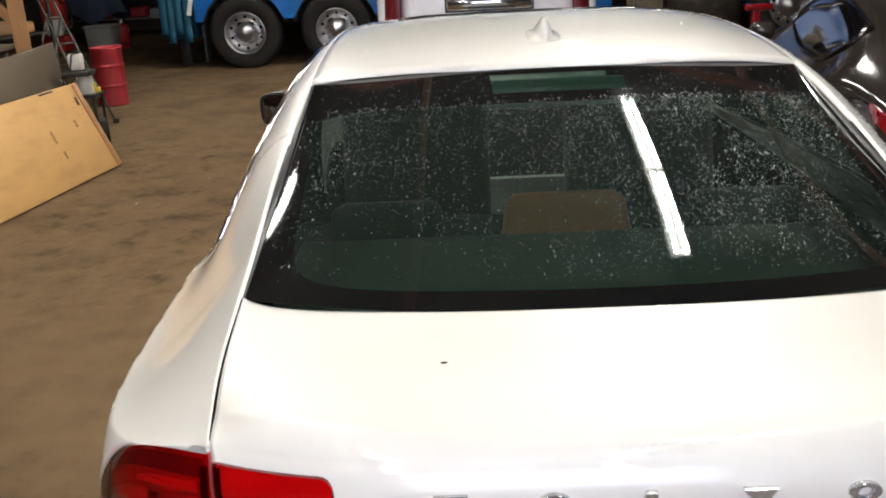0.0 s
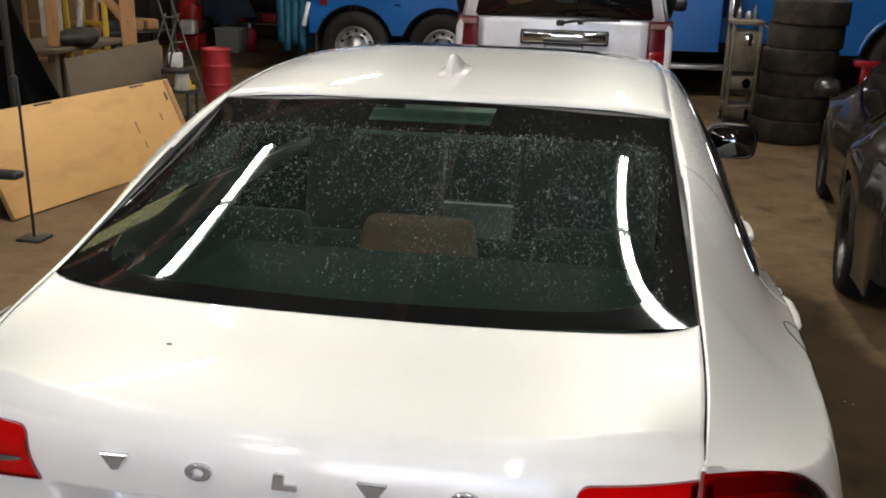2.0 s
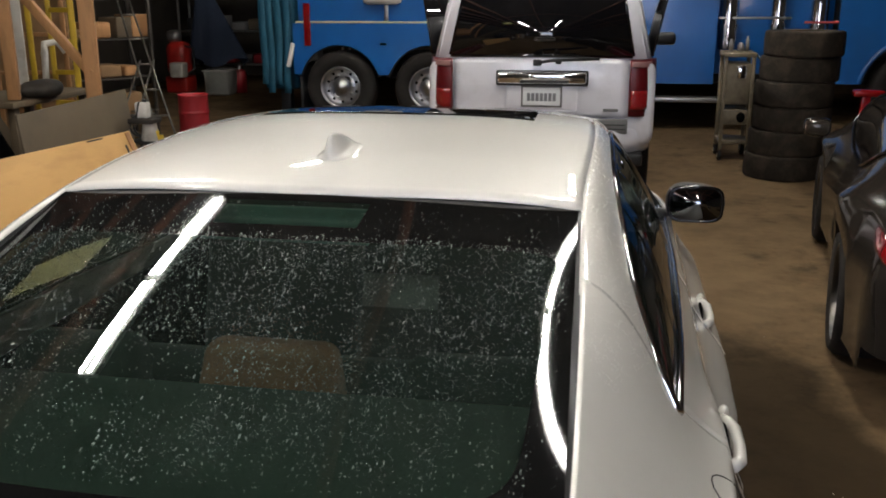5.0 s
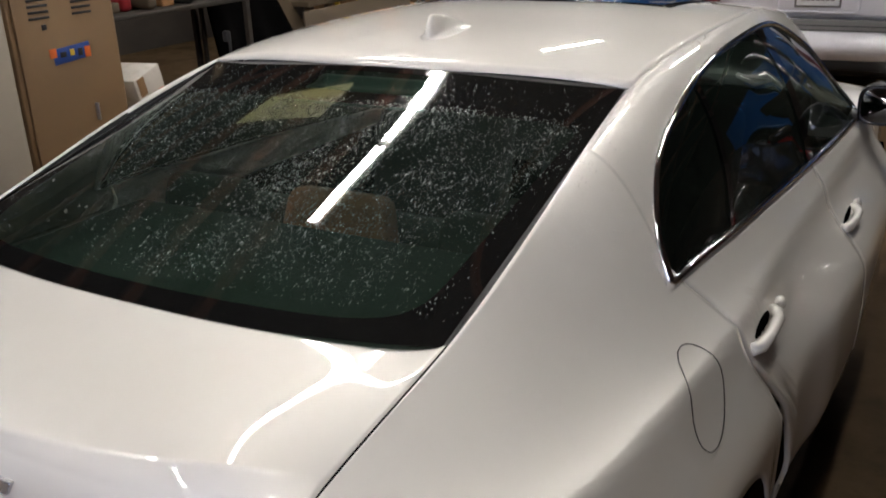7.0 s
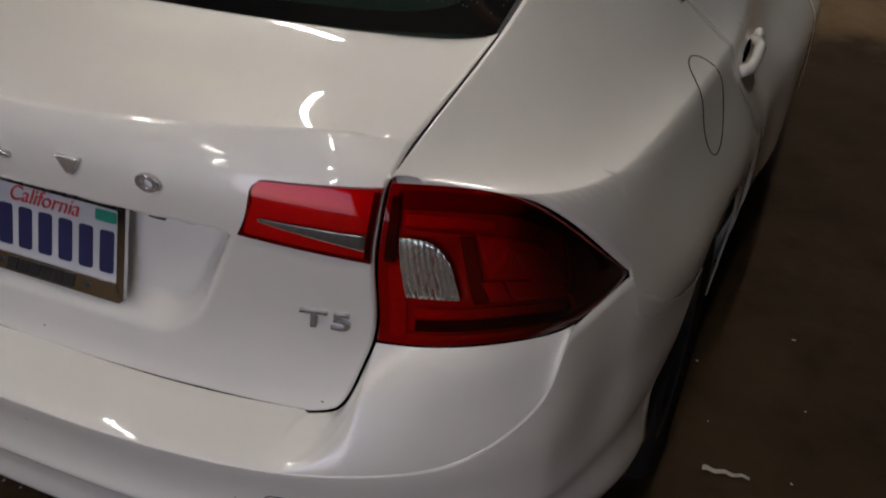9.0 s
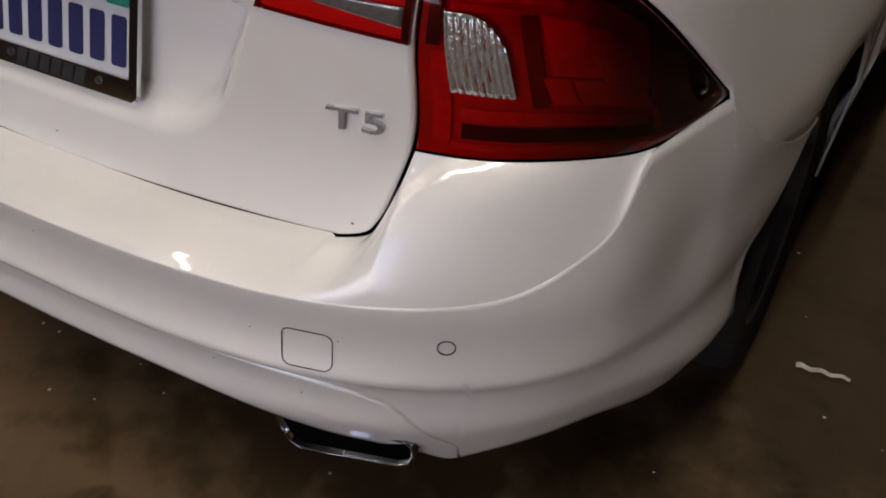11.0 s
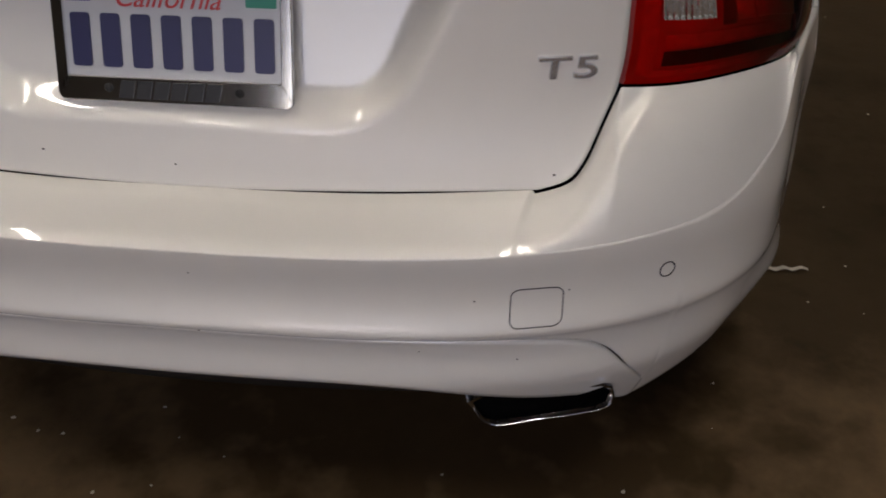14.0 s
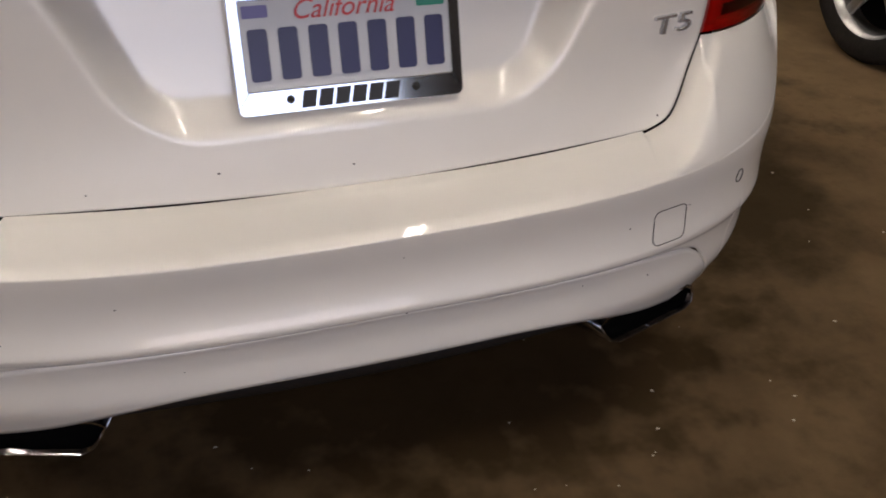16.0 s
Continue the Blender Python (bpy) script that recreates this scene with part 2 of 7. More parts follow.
LID_Y = curve([(0.60, 0.10), (0.68, 0.095), (0.75, 0.105), (0.85, 0.108), (0.95, 0.100), (1.0, 0.097), (1.035, 0.099), (1.062, 0.107), (1.078, 0.118), (1.1, 0.15)])
LID_W = curve([(0.30, 0.84), (0.45, 0.862), (0.60, 0.872), (0.72, 0.875), (0.83, 0.868), (0.90, 0.858), (0.96, 0.843), (1.02, 0.815), (1.07, 0.775), (1.12, 0.72)])
BUMP_Y = curve([(0.30, 0.045), (0.36, 0.016), (0.39, 0.002), (0.42, -0.009), (0.445, -0.008), (0.47, -0.006), (0.49, -0.008), (0.505, -0.013), (0.515, -0.021), (0.53, -0.020), (0.55, -0.014), (0.575, -0.011), (0.60, -0.012), (0.64, -0.017), (0.70, -0.005), (0.84, 0.03)])
BUMP_W = curve([(0.20, 0.80), (0.30, 0.835), (0.42, 0.868), (0.52, 0.888), (0.60, 0.893), (0.70, 0.889), (0.84, 0.872)])
CORNER = 0.66
SWELL = curve([(-0.2, 1.0), (0.3, 1.0), (0.7, 1.008), (1.2, 1.035), (1.9, 1.058), (2.6, 1.06), (3.3, 1.045), (3.9, 1.0), (4.4, 0.93)])


def plan(u, rear, wide, power):
    """Plan outline of the body at one height: u 0 at the rear's middle, 1 at the corner's end, then metres forward."""
    if u >= 1:
        y = CORNER + (u - 1)
        return wide * SWELL(y), y
    a = u * math.pi / 2
    e = 2 / power
    y = rear + (CORNER - rear) * (1 - math.cos(a) ** e)
    return wide * math.sin(a) ** e * SWELL(y), y


def lid_surface(u, z):
    x, y = plan(u, LID_Y(z), LID_W(z), 3.3)
    return Vector((x, y, z))


def arch_flare(y, z):
    """The swelling of the flank round the rear wheel."""
    return 0.053 * ease(0.28, 0.78, y) * (1 - ease(1.25, 1.7, y)) * ease(0.05, 0.28, SHOULDER_Z(max(y, 0.18)) - z)


def bumper_surface(u, z):
    x, y = plan(u, BUMP_Y(z), BUMP_W(z), 3.0)
    return Vector((x, y, z))


def u_at(x, z, surface):
    lo, hi = 0.0, 1.0
    for _ in range(40):
        m = (lo + hi) / 2
        if surface(m, z).x < x:
            lo = m
        else:
            hi = m
    return lo


# upper edge of the body's flank: lid seam, rear window's side edge, roof edge
EDGE_X = curve([(0.176, 0.588), (0.30, 0.600), (0.517, 0.607), (0.9, 0.603), (1.352, 0.586), (1.8, 0.592), (2.2, 0.592), (2.6, 0.575), (3.0, 0.555)])
EDGE_Z = curve([(0.176, 1.070), (0.30, 1.110), (0.517, 1.155), (0.9, 1.265), (1.352, 1.378), (1.8, 1.412), (2.2, 1.415), (2.6, 1.395), (3.0, 1.345)])
SHOULDER_Z = curve([(0.176, 1.070), (0.25, 1.045), (0.40, 1.012), (0.7, 0.985), (1.2, 0.968), (2.0, 0.955), (3.0, 0.935)])
U_GAP = u_at(0.588, 1.068, lid_surface)


def flank_u(s):
    """Place along the shoulder that belongs to the station s of the upper edge."""
    return U_GAP + (1.0 - U_GAP) * min((s - 0.176) / 0.484, 1.0) ** 0.75 if s < 0.66 else 1.0 + (s - 0.66)


def shoulder_out(y):
    """How far the shoulder stands out over the doors."""
    return 0.018 * ease(0.30, 0.85, y) * (1 - ease(1.10, 1.60, y)) - 0.015 * ease(1.2, 1.75, y) * (1 - ease(2.8, 3.3, y))


def flank(s, v):
    """The surface between upper edge (v 0) and shoulder (v 1)."""
    p0 = Vector((EDGE_X(s), s, EDGE_Z(s)))
    p3 = lid_surface(flank_u(s), SHOULDER_Z(s))
    span = p3 - p0
    k = ease(0.5, 1.3, s)
    fwd = ease(1.2, 1.9, s)
    p1 = p0 + Vector((span.x * (0.34 - 0.06 * k), span.y * 0.33, span.z * (0.42 - 0.31 * k - 0.08 * fwd)))
    p2 = p3 - Vector((span.x * (0.30 + 0.05 * k), span.y * 0.33, span.z * (0.14 + 0.04 * k + 0.04 * fwd)))
    p1 = p1 + Vector((0.054, 0, 0.010)) * (ease(0.70, 1.10, s) * (1 - ease(1.25, 2.1, s)))
    out = shoulder_out(p3.y)
    p3 = p3 + Vector((out, 0, 0))
    p2 = p2 - Vector((out * 0.75, 0, 0))
    a = 1 - v
    return a ** 3 * p0 + 3 * a * a * v * p1 + 3 * a * v * v * p2 + v ** 3 * p3


ROOF_Z = curve([(1.15, 1.352), (1.31, 1.400), (1.46, 1.428), (1.8, 1.451), (2.1, 1.456), (2.35, 1.444), (2.7, 1.412), (3.0, 1.372)])


def roof_surface(f, y):
    """f from -1 to 1 across."""
    ex = EDGE_X(y)
    return Vector((f * ex, y, EDGE_Z(y) + (ROOF_Z(y) - EDGE_Z(y)) * (1 - abs(f) ** 3.4)))


def rear_glass(f, g):
    """f from -1 to 1 across, g 0 at the deck to 1 at the roof."""
    y = (0.457 + 0.059 * f * f) * (1 - g) + (1.312 + 0.040 * f * f) * g
    z = (1.146 + 0.006 * f * f) * (1 - g) + (1.399 - 0.023 * f * f) * g
    arc = 4 * g * (1 - g)
    b = 0.042 * arc * (1 - 0.215 * (g - 0.5)) * (1 - 1.083 * f * f) - 0.0294 * arc * (1 - f * f) ** 2
    return Vector((f * (0.605 - 0.021 * g), y - 0.27 * b, z + 0.96 * b))


def u_of_x(x, z):
    """Place along the lid's outline at which it is x wide."""
    r = min(max(x / LID_W(z), 0.0), 0.9999)
    return math.asin(r ** (3.3 / 2)) * 2 / math.pi


def deck(f, y):
    """Boot lid's upper face; y from the rear lip, which bends forward towards the sides, to the rear window."""
    a = abs(f)
    soft = math.sqrt(a * a + 0.01) - 0.1
    back = 0.125 + 0.068 * a ** 2 + 0.05 * a ** 8
    front = 0.457 + 0.058 * f ** 2 + 0.004 * f ** 6 - 0.016 * (1 - a ** 2.5)
    yy = back + (front - back) * y
    x = f * (EDGE_X(max(yy, 0.176)) - 0.0066)
    lip = 1.0925 + 0.0263 * soft ** 1.3
    z_in = lip + (1.1475 - 0.0033 * (1 - a ** 2.5) - 0.0111 * soft ** 1.2 - lip) * (0.729 * y + 0.271 * y * y)
    z_in += 4 * y * (1 - y) * (0.0051 * a ** 2 - 0.0008 * a ** 4) + 8 * y * (1 - y) * (1 - 2 * y) * (0.0050 - 0.0106 * a ** 2)
    crown = 0.045 - 0.0166 * y - 0.0196 * y ** 2 + 0.0171 * y ** 3
    crown += a ** 2 * (-0.0363 - 0.0107 * y - 0.0189 * y ** 2 + 0.003 * y ** 3) + a ** 4 * (-0.0511 - 0.0033 * y - 0.0098 * y ** 2 + 0.0126 * y ** 3)
    z_in += (1 - a ** 8) * (1 - y) * (y * crown + 0.0156 * a ** 2 - 0.0011 * a ** 4)
    z_edge = EDGE_Z(max(yy, 0.176)) - 0.002
    return Vector((x, yy, z_in + (z_edge - z_in) * a ** 14.6))


# ---- building helpers ----
def part(name, bm, mat, parent=None, label="", smooth=True):
    me = bpy.data.meshes.new(name)
    bmesh.ops.recalc_face_normals(bm, faces=bm.faces)
    bm.to_mesh(me)
    bm.free()
    for p in me.polygons:
        p.use_smooth = smooth
    me.materials.append(mat)
    ob = new(name, me)
    if parent is not None:
        ob.parent = parent
    if label:
        tagged(ob, label)
    return ob


def thing(name, label, category, at=None, group="", kind=""):
    ob = new(name)
    if at is not None:
        ob.matrix_basis = at
    return tagged(ob, label, category, group, kind)


def box(bm, size, at=(0, 0, 0), turn=(0, 0, 0), bevel=0.0, taper=1.0, segments=2):
    m = pose(*at, *turn)
    vs = bmesh.ops.create_cube(bm, size=1)["verts"]
    for v in vs:
        k = taper if v.co.z > 0 else 1.0
        v.co = Vector((v.co.x * size[0] * k, v.co.y * size[1] * k, v.co.z * size[2]))
    if bevel:
        es = {e for v in vs for e in v.link_edges}
        r = bmesh.ops.bevel(bm, geom=list(es), offset=bevel, segments=segments, affect='EDGES', profile=0.5)
        vs = list({v for f in r["faces"] for v in f.verts} | {v for v in vs if v.is_valid})
    for v in vs:
        v.co = m @ v.co
    return vs


def lathe(bm, profile, segments=48, m=Matrix()):
    """Rings of (radius, height) about z."""
    rings = []
    for r, h in profile:
        rings.append([bm.verts.new(m @ Vector((r * math.cos(2 * math.pi * i / segments), r * math.sin(2 * math.pi * i / segments), h))) for i in range(segments)])
    for a, b in zip(rings, rings[1:]):
        for i in range(segments):
            j = (i + 1) % segments
            bm.faces.new((a[i], a[j], b[j], b[i]))
    return rings


def rod(bm, a, b, r, segments=10):
    a, b = Vector(a), Vector(b)
    d = b - a
    m = Matrix.Translation(a) @ d.to_track_quat("Z", "Y").to_matrix().to_4x4()
    rings = lathe(bm, [(r, 0), (r, d.length)], segments, m)
    bm.faces.new(rings[0])
    bm.faces.new(rings[1])


def tube_along(bm, pts, r, segments=8, closed=False):
    pts = [Vector(p) for p in pts]
    rings = []
    n = len(pts)
    for i, p in enumerate(pts):
        d = (pts[(i + 1) % n] - pts[i - 1]) if closed else (pts[min(i + 1, n - 1)] - pts[max(i - 1, 0)])
        q = d.to_track_quat("Z", "Y").to_matrix()
        rings.append([bm.verts.new(p + q @ Vector((r * math.cos(2 * math.pi * k / segments), r * math.sin(2 * math.pi * k / segments), 0))) for k in range(segments)])
    for i in range(n if closed else n - 1):
        a, b = rings[i], rings[(i + 1) % n]
        for k in range(segments):
            l = (k + 1) % segments
            bm.faces.new((a[k], a[l], b[l], b[k]))
    if not closed:
        bm.faces.new(rings[0])
        bm.faces.new(rings[-1])


def grid(bm, fn, nu, nv, lip=0.0, side=1, flip_lip=1):
    """A patch from fn(a, b), a and b from 0 to 1; lip folds its border inward by that much."""
    rows = [[bm.verts.new(Vector((fn(i / nu, j / nv).x * side, *fn(i / nu, j / nv)[1:]))) for j in range(nv + 1)] for i in range(nu + 1)]
    for i in range(nu):
        for j in range(nv):
            q = (rows[i][j], rows[i + 1][j], rows[i + 1][j + 1], rows[i][j + 1])
            if len({tuple(v.co) for v in q}) > 2:
                try:
                    bm.faces.new(q)
                except ValueError:
                    pass
    if lip:
        bm.normal_update()
        mid = Vector((0, 2.2, 0.75))
        border = [rows[i][0] for i in range(nu + 1)] + [rows[nu][j] for j in range(1, nv + 1)] + [rows[i][nv] for i in range(nu - 1, -1, -1)] + [rows[0][j] for j in range(nv - 1, 0, -1)]
        inner = []
        for v in border:
            n = v.normal.copy()
            if n.dot(v.co - mid) < 0:
                n.negate()
            inner.append(bm.verts.new(v.co - n * lip * flip_lip))
        for k in range(len(border)):
            l = (k + 1) % len(border)
            try:
                bm.faces.new((border[k], border[l], inner[l], inner[k]))
            except ValueError:
                pass
    return rows


# ---- the hall ----
def slab(name, size, at, mat, label, category):
    bm = bmesh.new()
    box(bm, size, at)
    return tagged(part(name, bm, mat, smooth=False), label, category, kind="structure")


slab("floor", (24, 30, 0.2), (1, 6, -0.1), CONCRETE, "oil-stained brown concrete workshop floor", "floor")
slab("ceiling", (24, 30, 0.2), (1, 6, 5.3), CEILING, "dark roof sheeting high over the workshop", "ceiling")
slab("wall_north", (24, 0.2, 5.4), (1, 19.1, 2.6), WALL, "grimy dark back wall of the workshop", "wall")
slab("wall_west", (0.2, 28, 5.4), (-8.6, 5, 2.6), WALL, "grimy dark side wall of the workshop", "wall")
slab("wall_east", (0.2, 28, 5.4), (10.4, 5, 2.6), WALL, "grimy dark side wall of the workshop", "wall")
slab("wall_south_1", (6.4, 0.2, 5.4), (-5.4, -8.1, 2.6), WALL, "grimy wall beside the open vehicle door", "wall")
slab("wall_south_2", (8.0, 0.2, 5.4), (6.4, -8.1, 2.6), WALL, "grimy wall beside the open vehicle door", "wall")
slab("wall_south_3", (4.6, 0.2, 1.2), (0.1, -8.1, 4.7), WALL, "lintel over the open vehicle door", "wall")

slab("skylight", (1.15, 0.65, 0.03), (-4.5, 5.0, 4.98), glowing("yellowed_skylight", (0.80, 0.74, 0.22), 0.9), "yellowed translucent roof light set under the sheeting", "roof light")

RUST = material("rust_brown_steel", (0.20, 0.085, 0.05), 0.7, 0, 0.25, 12, stain=(0.10, 0.05, 0.035), stain_scale=3, stain_amount=0.5)
for px in (-7.2, -6.1, -5.2, -4.3, -3.4, -0.75, 3.0, 4.9, 6.8, 8.7):
    bm = bmesh.new()
    box(bm, (0.07, 26.9, 0.16), (px, 5.45, 5.11), bevel=0.006)
    tagged(part("roof_purlin", bm, RUST), "rust-brown steel purlin under the roof sheeting", "beam", group="roof purlins")
for py in (-4.0, 1.3, 6.6, 11.9, 17.2):
    bm = bmesh.new()
    box(bm, (18.6, 0.14, 0.10), (0.9, py, 4.975), bevel=0.008)
    tagged(part("roof_beam", bm, RUST), "rust-brown steel beam carrying the purlins", "beam", group="roof beams")


def strip_light(x, y):
    """A batten with two pairs of tubes end to end."""
    t = thing("strip_light", "white enamelled fluorescent batten hanging under the roof, lit", "ceiling lamp", pose(x, y, 4.70), group="rows of strip lights")
    bm = bmesh.new()
    box(bm, (0.16, 2.54, 0.06), (0, 0, 0.06), bevel=0.008)
    part("housing", bm, FIXTURE, t)
    for k in (-1, 1):
        for o in (-0.034, 0.034):
            bm = bmesh.new()
            rod(bm, (o, k * 0.055, 0), (o, k * 1.25, 0), 0.020, 12)
            part("tube", bm, FRESH_TUBE if y > 2 else TUBE, t)
    for k in (-1, 1):
        bm = bmesh.new()
        rod(bm, (0, k * 0.9, 0.085), (0, k * 0.9, 0.50), 0.006, 6)
        part("hanger", bm, BLACK_PLASTIC, t)
    return t


for lx in (-2.63, 1.17):
    for ly in (-6.6, -1.3, 3.99, 9.3):
        strip_light(lx, ly)

# ---- the white saloon ----
saloon = thing("saloon_car", "pearl white four-door saloon with rain drops on its rear window", "car", pose(0, 0, 0))

TAIL_TOP = curve([(0.20, 1.050), (0.26, 1.058), (0.422, 1.061), (0.525, 1.053), (0.595, 1.042), (0.663, 1.019), (0.719, 0.981), (0.786, 0.918), (0.871, 0.833)])
TAIL_LOW = curve([(0.329, 0.819), (0.386, 0.815), (0.511, 0.814), (0.614, 0.812), (0.684, 0.811), (0.78, 0.822), (0.871, 0.832)])
U_SEAM = curve([(0.66, 0.20), (0.678, 0.235), (0.686, 0.262), (0.701, 0.284), (0.74, 0.303), (0.775, 0.316), (0.81, 0.330), (0.878, 0.344), (0.95, 0.356), (1.02, 0.39), (1.05, 0.413), (1.062, 0.426), (1.072, 0.442)])


def u_seam(z):
    return U_SEAM(min(max(z, 0.678), 1.072))


ARCH_Y, ARCH_R, HUB_Z = 0.985, 0.372, 0.33
FRONT_Y = ARCH_Y + 2.776


def sill(y):
    z = 0.24
    for c in (ARCH_Y - 0.035, FRONT_Y):
        if abs(y - c) < ARCH_R:
            z = max(z, HUB_Z + math.sqrt(ARCH_R ** 2 - (y - c) ** 2))
    return z


def door_bulge(y, z):
    """How far the flank stands out under the shoulder; a flare round the rear arch, a tuck towards the sill."""
    d = SHOULDER_Z(y) - z
    doors = (0.082 * ease(1.22, 1.85, y) + 0.015 * ease(1.6, 2.4, y)) * ease(0.03, 0.24, d) * (1 - 0.6 * ease(0.50, 0.66, d))
    return shoulder_out(y) * (1 - ease(0.06, 0.40, d)) + doors + arch_flare(y, z)


def side_at(s, w):
    """w to 1 is the flank under the roof edge, beyond it metres down from the shoulder."""
    if w <= 1:
        return flank(s, w)
    p = lid_surface(flank_u(s), SHOULDER_Z(s) - (w - 1))
    return p + Vector((door_bulge(p.y, p.z), 0, 0))


SEAM_S = curve([(0.60, 1.075), (0.67, 1.090), (0.90, 1.148), (1.0, 1.152), (1.06, 1.165), (1.17, 1.256), (1.30, 1.36), (1.42, 1.48)])
TIP = 1.055
DLO_TOP = curve([(1.055, 0.65), (1.072, 0.54), (1.105, 0.445), (1.175, 0.348), (1.31, 0.268), (1.48, 0.226), (1.70, 0.190), (2.0, 0.176), (2.3, 0.171), (2.6, 0.22), (2.8, 0.33), (2.98, 0.50), (3.12, 0.86)])
BELT = curve([(1.055, 0.66), (1.3, 0.715), (1.8, 0.79), (2.3, 0.845), (2.8, 0.885), (3.12, 0.90)])


ARCH_END = 0.80


def side_seam(y):
    """Height of the joint between bumper and quarter panel, from the lamp's tip to the wheel arch."""
    return 0.832 - 0.178 * math.sin(math.pi / 2 * min(max((y - 0.44) / (ARCH_END - 0.44), 0.0), 1.0)) ** 0.8


def quarter_low(s):
    u = flank_u(s)
    if u <= 0.871:
        return max(1.0 + SHOULDER_Z(s) - TAIL_TOP(u) - 0.0005, 1.0)
    if s < ARCH_END:
        z = side_seam(s) + 0.002
    else:
        z = sill(s)
    return 1.0 + SHOULDER_Z(s) - z


def quarter(a, b):
    sn = 0.176 + a ** 1.2 * (1.12 - 0.176)
    s = sn
    for _ in range(3):
        w = b * quarter_low(s)
        s = sn + ease(0.55, 1, a) * (SEAM_S(min(max(w, 0.6), 1.42)) - 1.12)
    return side_at(s, b * quarter_low(s))


def door_piece(s0, s1):
    """Door between two edges given as functions of w."""
    def f(a, b):
        s = s0(1.0) + a * (s1(1.0) - s0(1.0))
        for _ in range(3):
            top = BELT(s) + 0.012
            low = 1.0 + SHOULDER_Z(s) - max(sill(s), 0.26)
            w = top + b * (low - top)
            s = s0(w) + a * (s1(w) - s0(w))
        return side_at(s, w)
    return f


def bump_top(u):
    """Upper border of the bumper on the lid's surface."""
    us = U_SEAM(0.678)
    if u < 0.235:
        return 0.6685 + 0.011 * ease(0.0, 0.235, u)
    if u < 0.332:
        lo, hi = 0.6785, 0.81
        for _ in range(30):
            m = (lo + hi) / 2
            if U_SEAM(max(m, 0.66)) < u:
                lo = m
            else:
                hi = m
        return lo - 0.0045
    if u <= 0.871:
        return TAIL_LOW(max(u, 0.329)) - 0.004
    return side_seam(lid_surface(u, 0.75).y) - 0.002


CREASE = curve([(0.0, 0.640), (0.084, 0.642), (0.218, 0.645), (0.325, 0.649), (0.419, 0.655), (0.532, 0.672), (0.624, 0.711), (0.678, 0.758), (0.708, 0.806), (0.75, 0.812)])
VALANCE = curve([(0.0, 0.512), (0.10, 0.508), (0.214, 0.503), (0.30, 0.492), (0.345, 0.476), (0.40, 0.43), (0.45, 0.37), (0.50, 0.318)])
BOTTOM = curve([(0.0, 0.423), (0.134, 0.416), (0.20, 0.396), (0.28, 0.370), (0.36, 0.352), (0.405, 0.330), (0.445, 0.300), (0.49, 0.312), (0.539, 0.332), (0.65, 0.352), (0.72, 0.350), (0.80, 0.328), (0.90, 0.296), (0.963, 0.280), (1.2, 0.280)])
U_END = 1.0 + ARCH_END - CORNER


def shelf(a, b):
    """Between lid or lamp (b 0) and the crease (b 1)."""
    u = a * 0.708
    p = lid_surface(u, bump_top(u))
    q = bumper_surface(u, CREASE(u))
    m = p.lerp(q, b)
    fold = 0.372 - 0.125 * b
    swell = 0.013 * ease(fold - 0.004, fold + 0.016, u) * (1 - ease(fold + 0.06, 0.70, u)) * (4 * b * (1 - b)) ** 0.7
    return m + Vector((0, 0.0, 0.003)) * 4 * b * (1 - b) * (1 - a ** 4) + Vector((0, 0.002, 0.0045)) * ease(0.0, 0.09, 1 - b) * ease(0.0, 0.3, b) + Vector((0.30, -0.90, 0.30)) * swell


def bumper_skin(u, z):
    """The bumper's outer skin; beside the lamp it runs into the flank."""
    k = ease(0.66, 0.86, u)
    p = bumper_surface(u, z)
    q = lid_surface(u, z)
    r = p.lerp(q, k * ease(0.46, 0.68, z))
    fold = 0.45 - 0.07 * ease(0.65, 0.95, u)
    skirt = 0.042 * (1 - ease(fold, 0.50, z)) - 0.14 * max(fold - z, 0)
    return r + Vector((door_bulge(r.y, z) * ease(0.7, 0.9, u) * (0.3 + 0.7 * ease(0.42, 0.62, z)) + skirt * ease(0.66, 0.95, u), 0, 0))


def bumper_face(a, b):
    u = a * U_END
    top = CREASE(u) if u < 0.708 else bump_top(u)
    low = VALANCE(u) + 0.002 if u < 0.47 else BOTTOM(u)
    if u > 0.9:
        low = max(low, min(sill(bumper_surface(u, 0.5).y), top - 0.004))
    return bumper_skin(u, top + (low - top) * b)


def valance_face(a, b):
    u = a * 0.468
    top = VALANCE(u) - 0.0025
    low = BOTTOM(u)
    return bumper_skin(u, top + (low - top) * b)


def recess(x, z):
    """Depth of the number plate recess."""
    side = 0.385 - 0.45 * (0.97 - z) - abs(x)
    low = z - 0.750
    r = 0.085
    d = r - math.hypot(r - side, r - low) if side < r and low < r else min(side, low)
    e = ease(0.0, 0.052, d) * (1 - ease(0.958, 0.972, z))
    return (0.030 + 0.30 * max(z - 0.77, 0)) * e


def lid_point(x, z):
    p = lid_surface(u_of_x(abs(x), z), z)
    return Vector((x, p.y + recess(x, z), z))


LID_SPLIT = 0.40


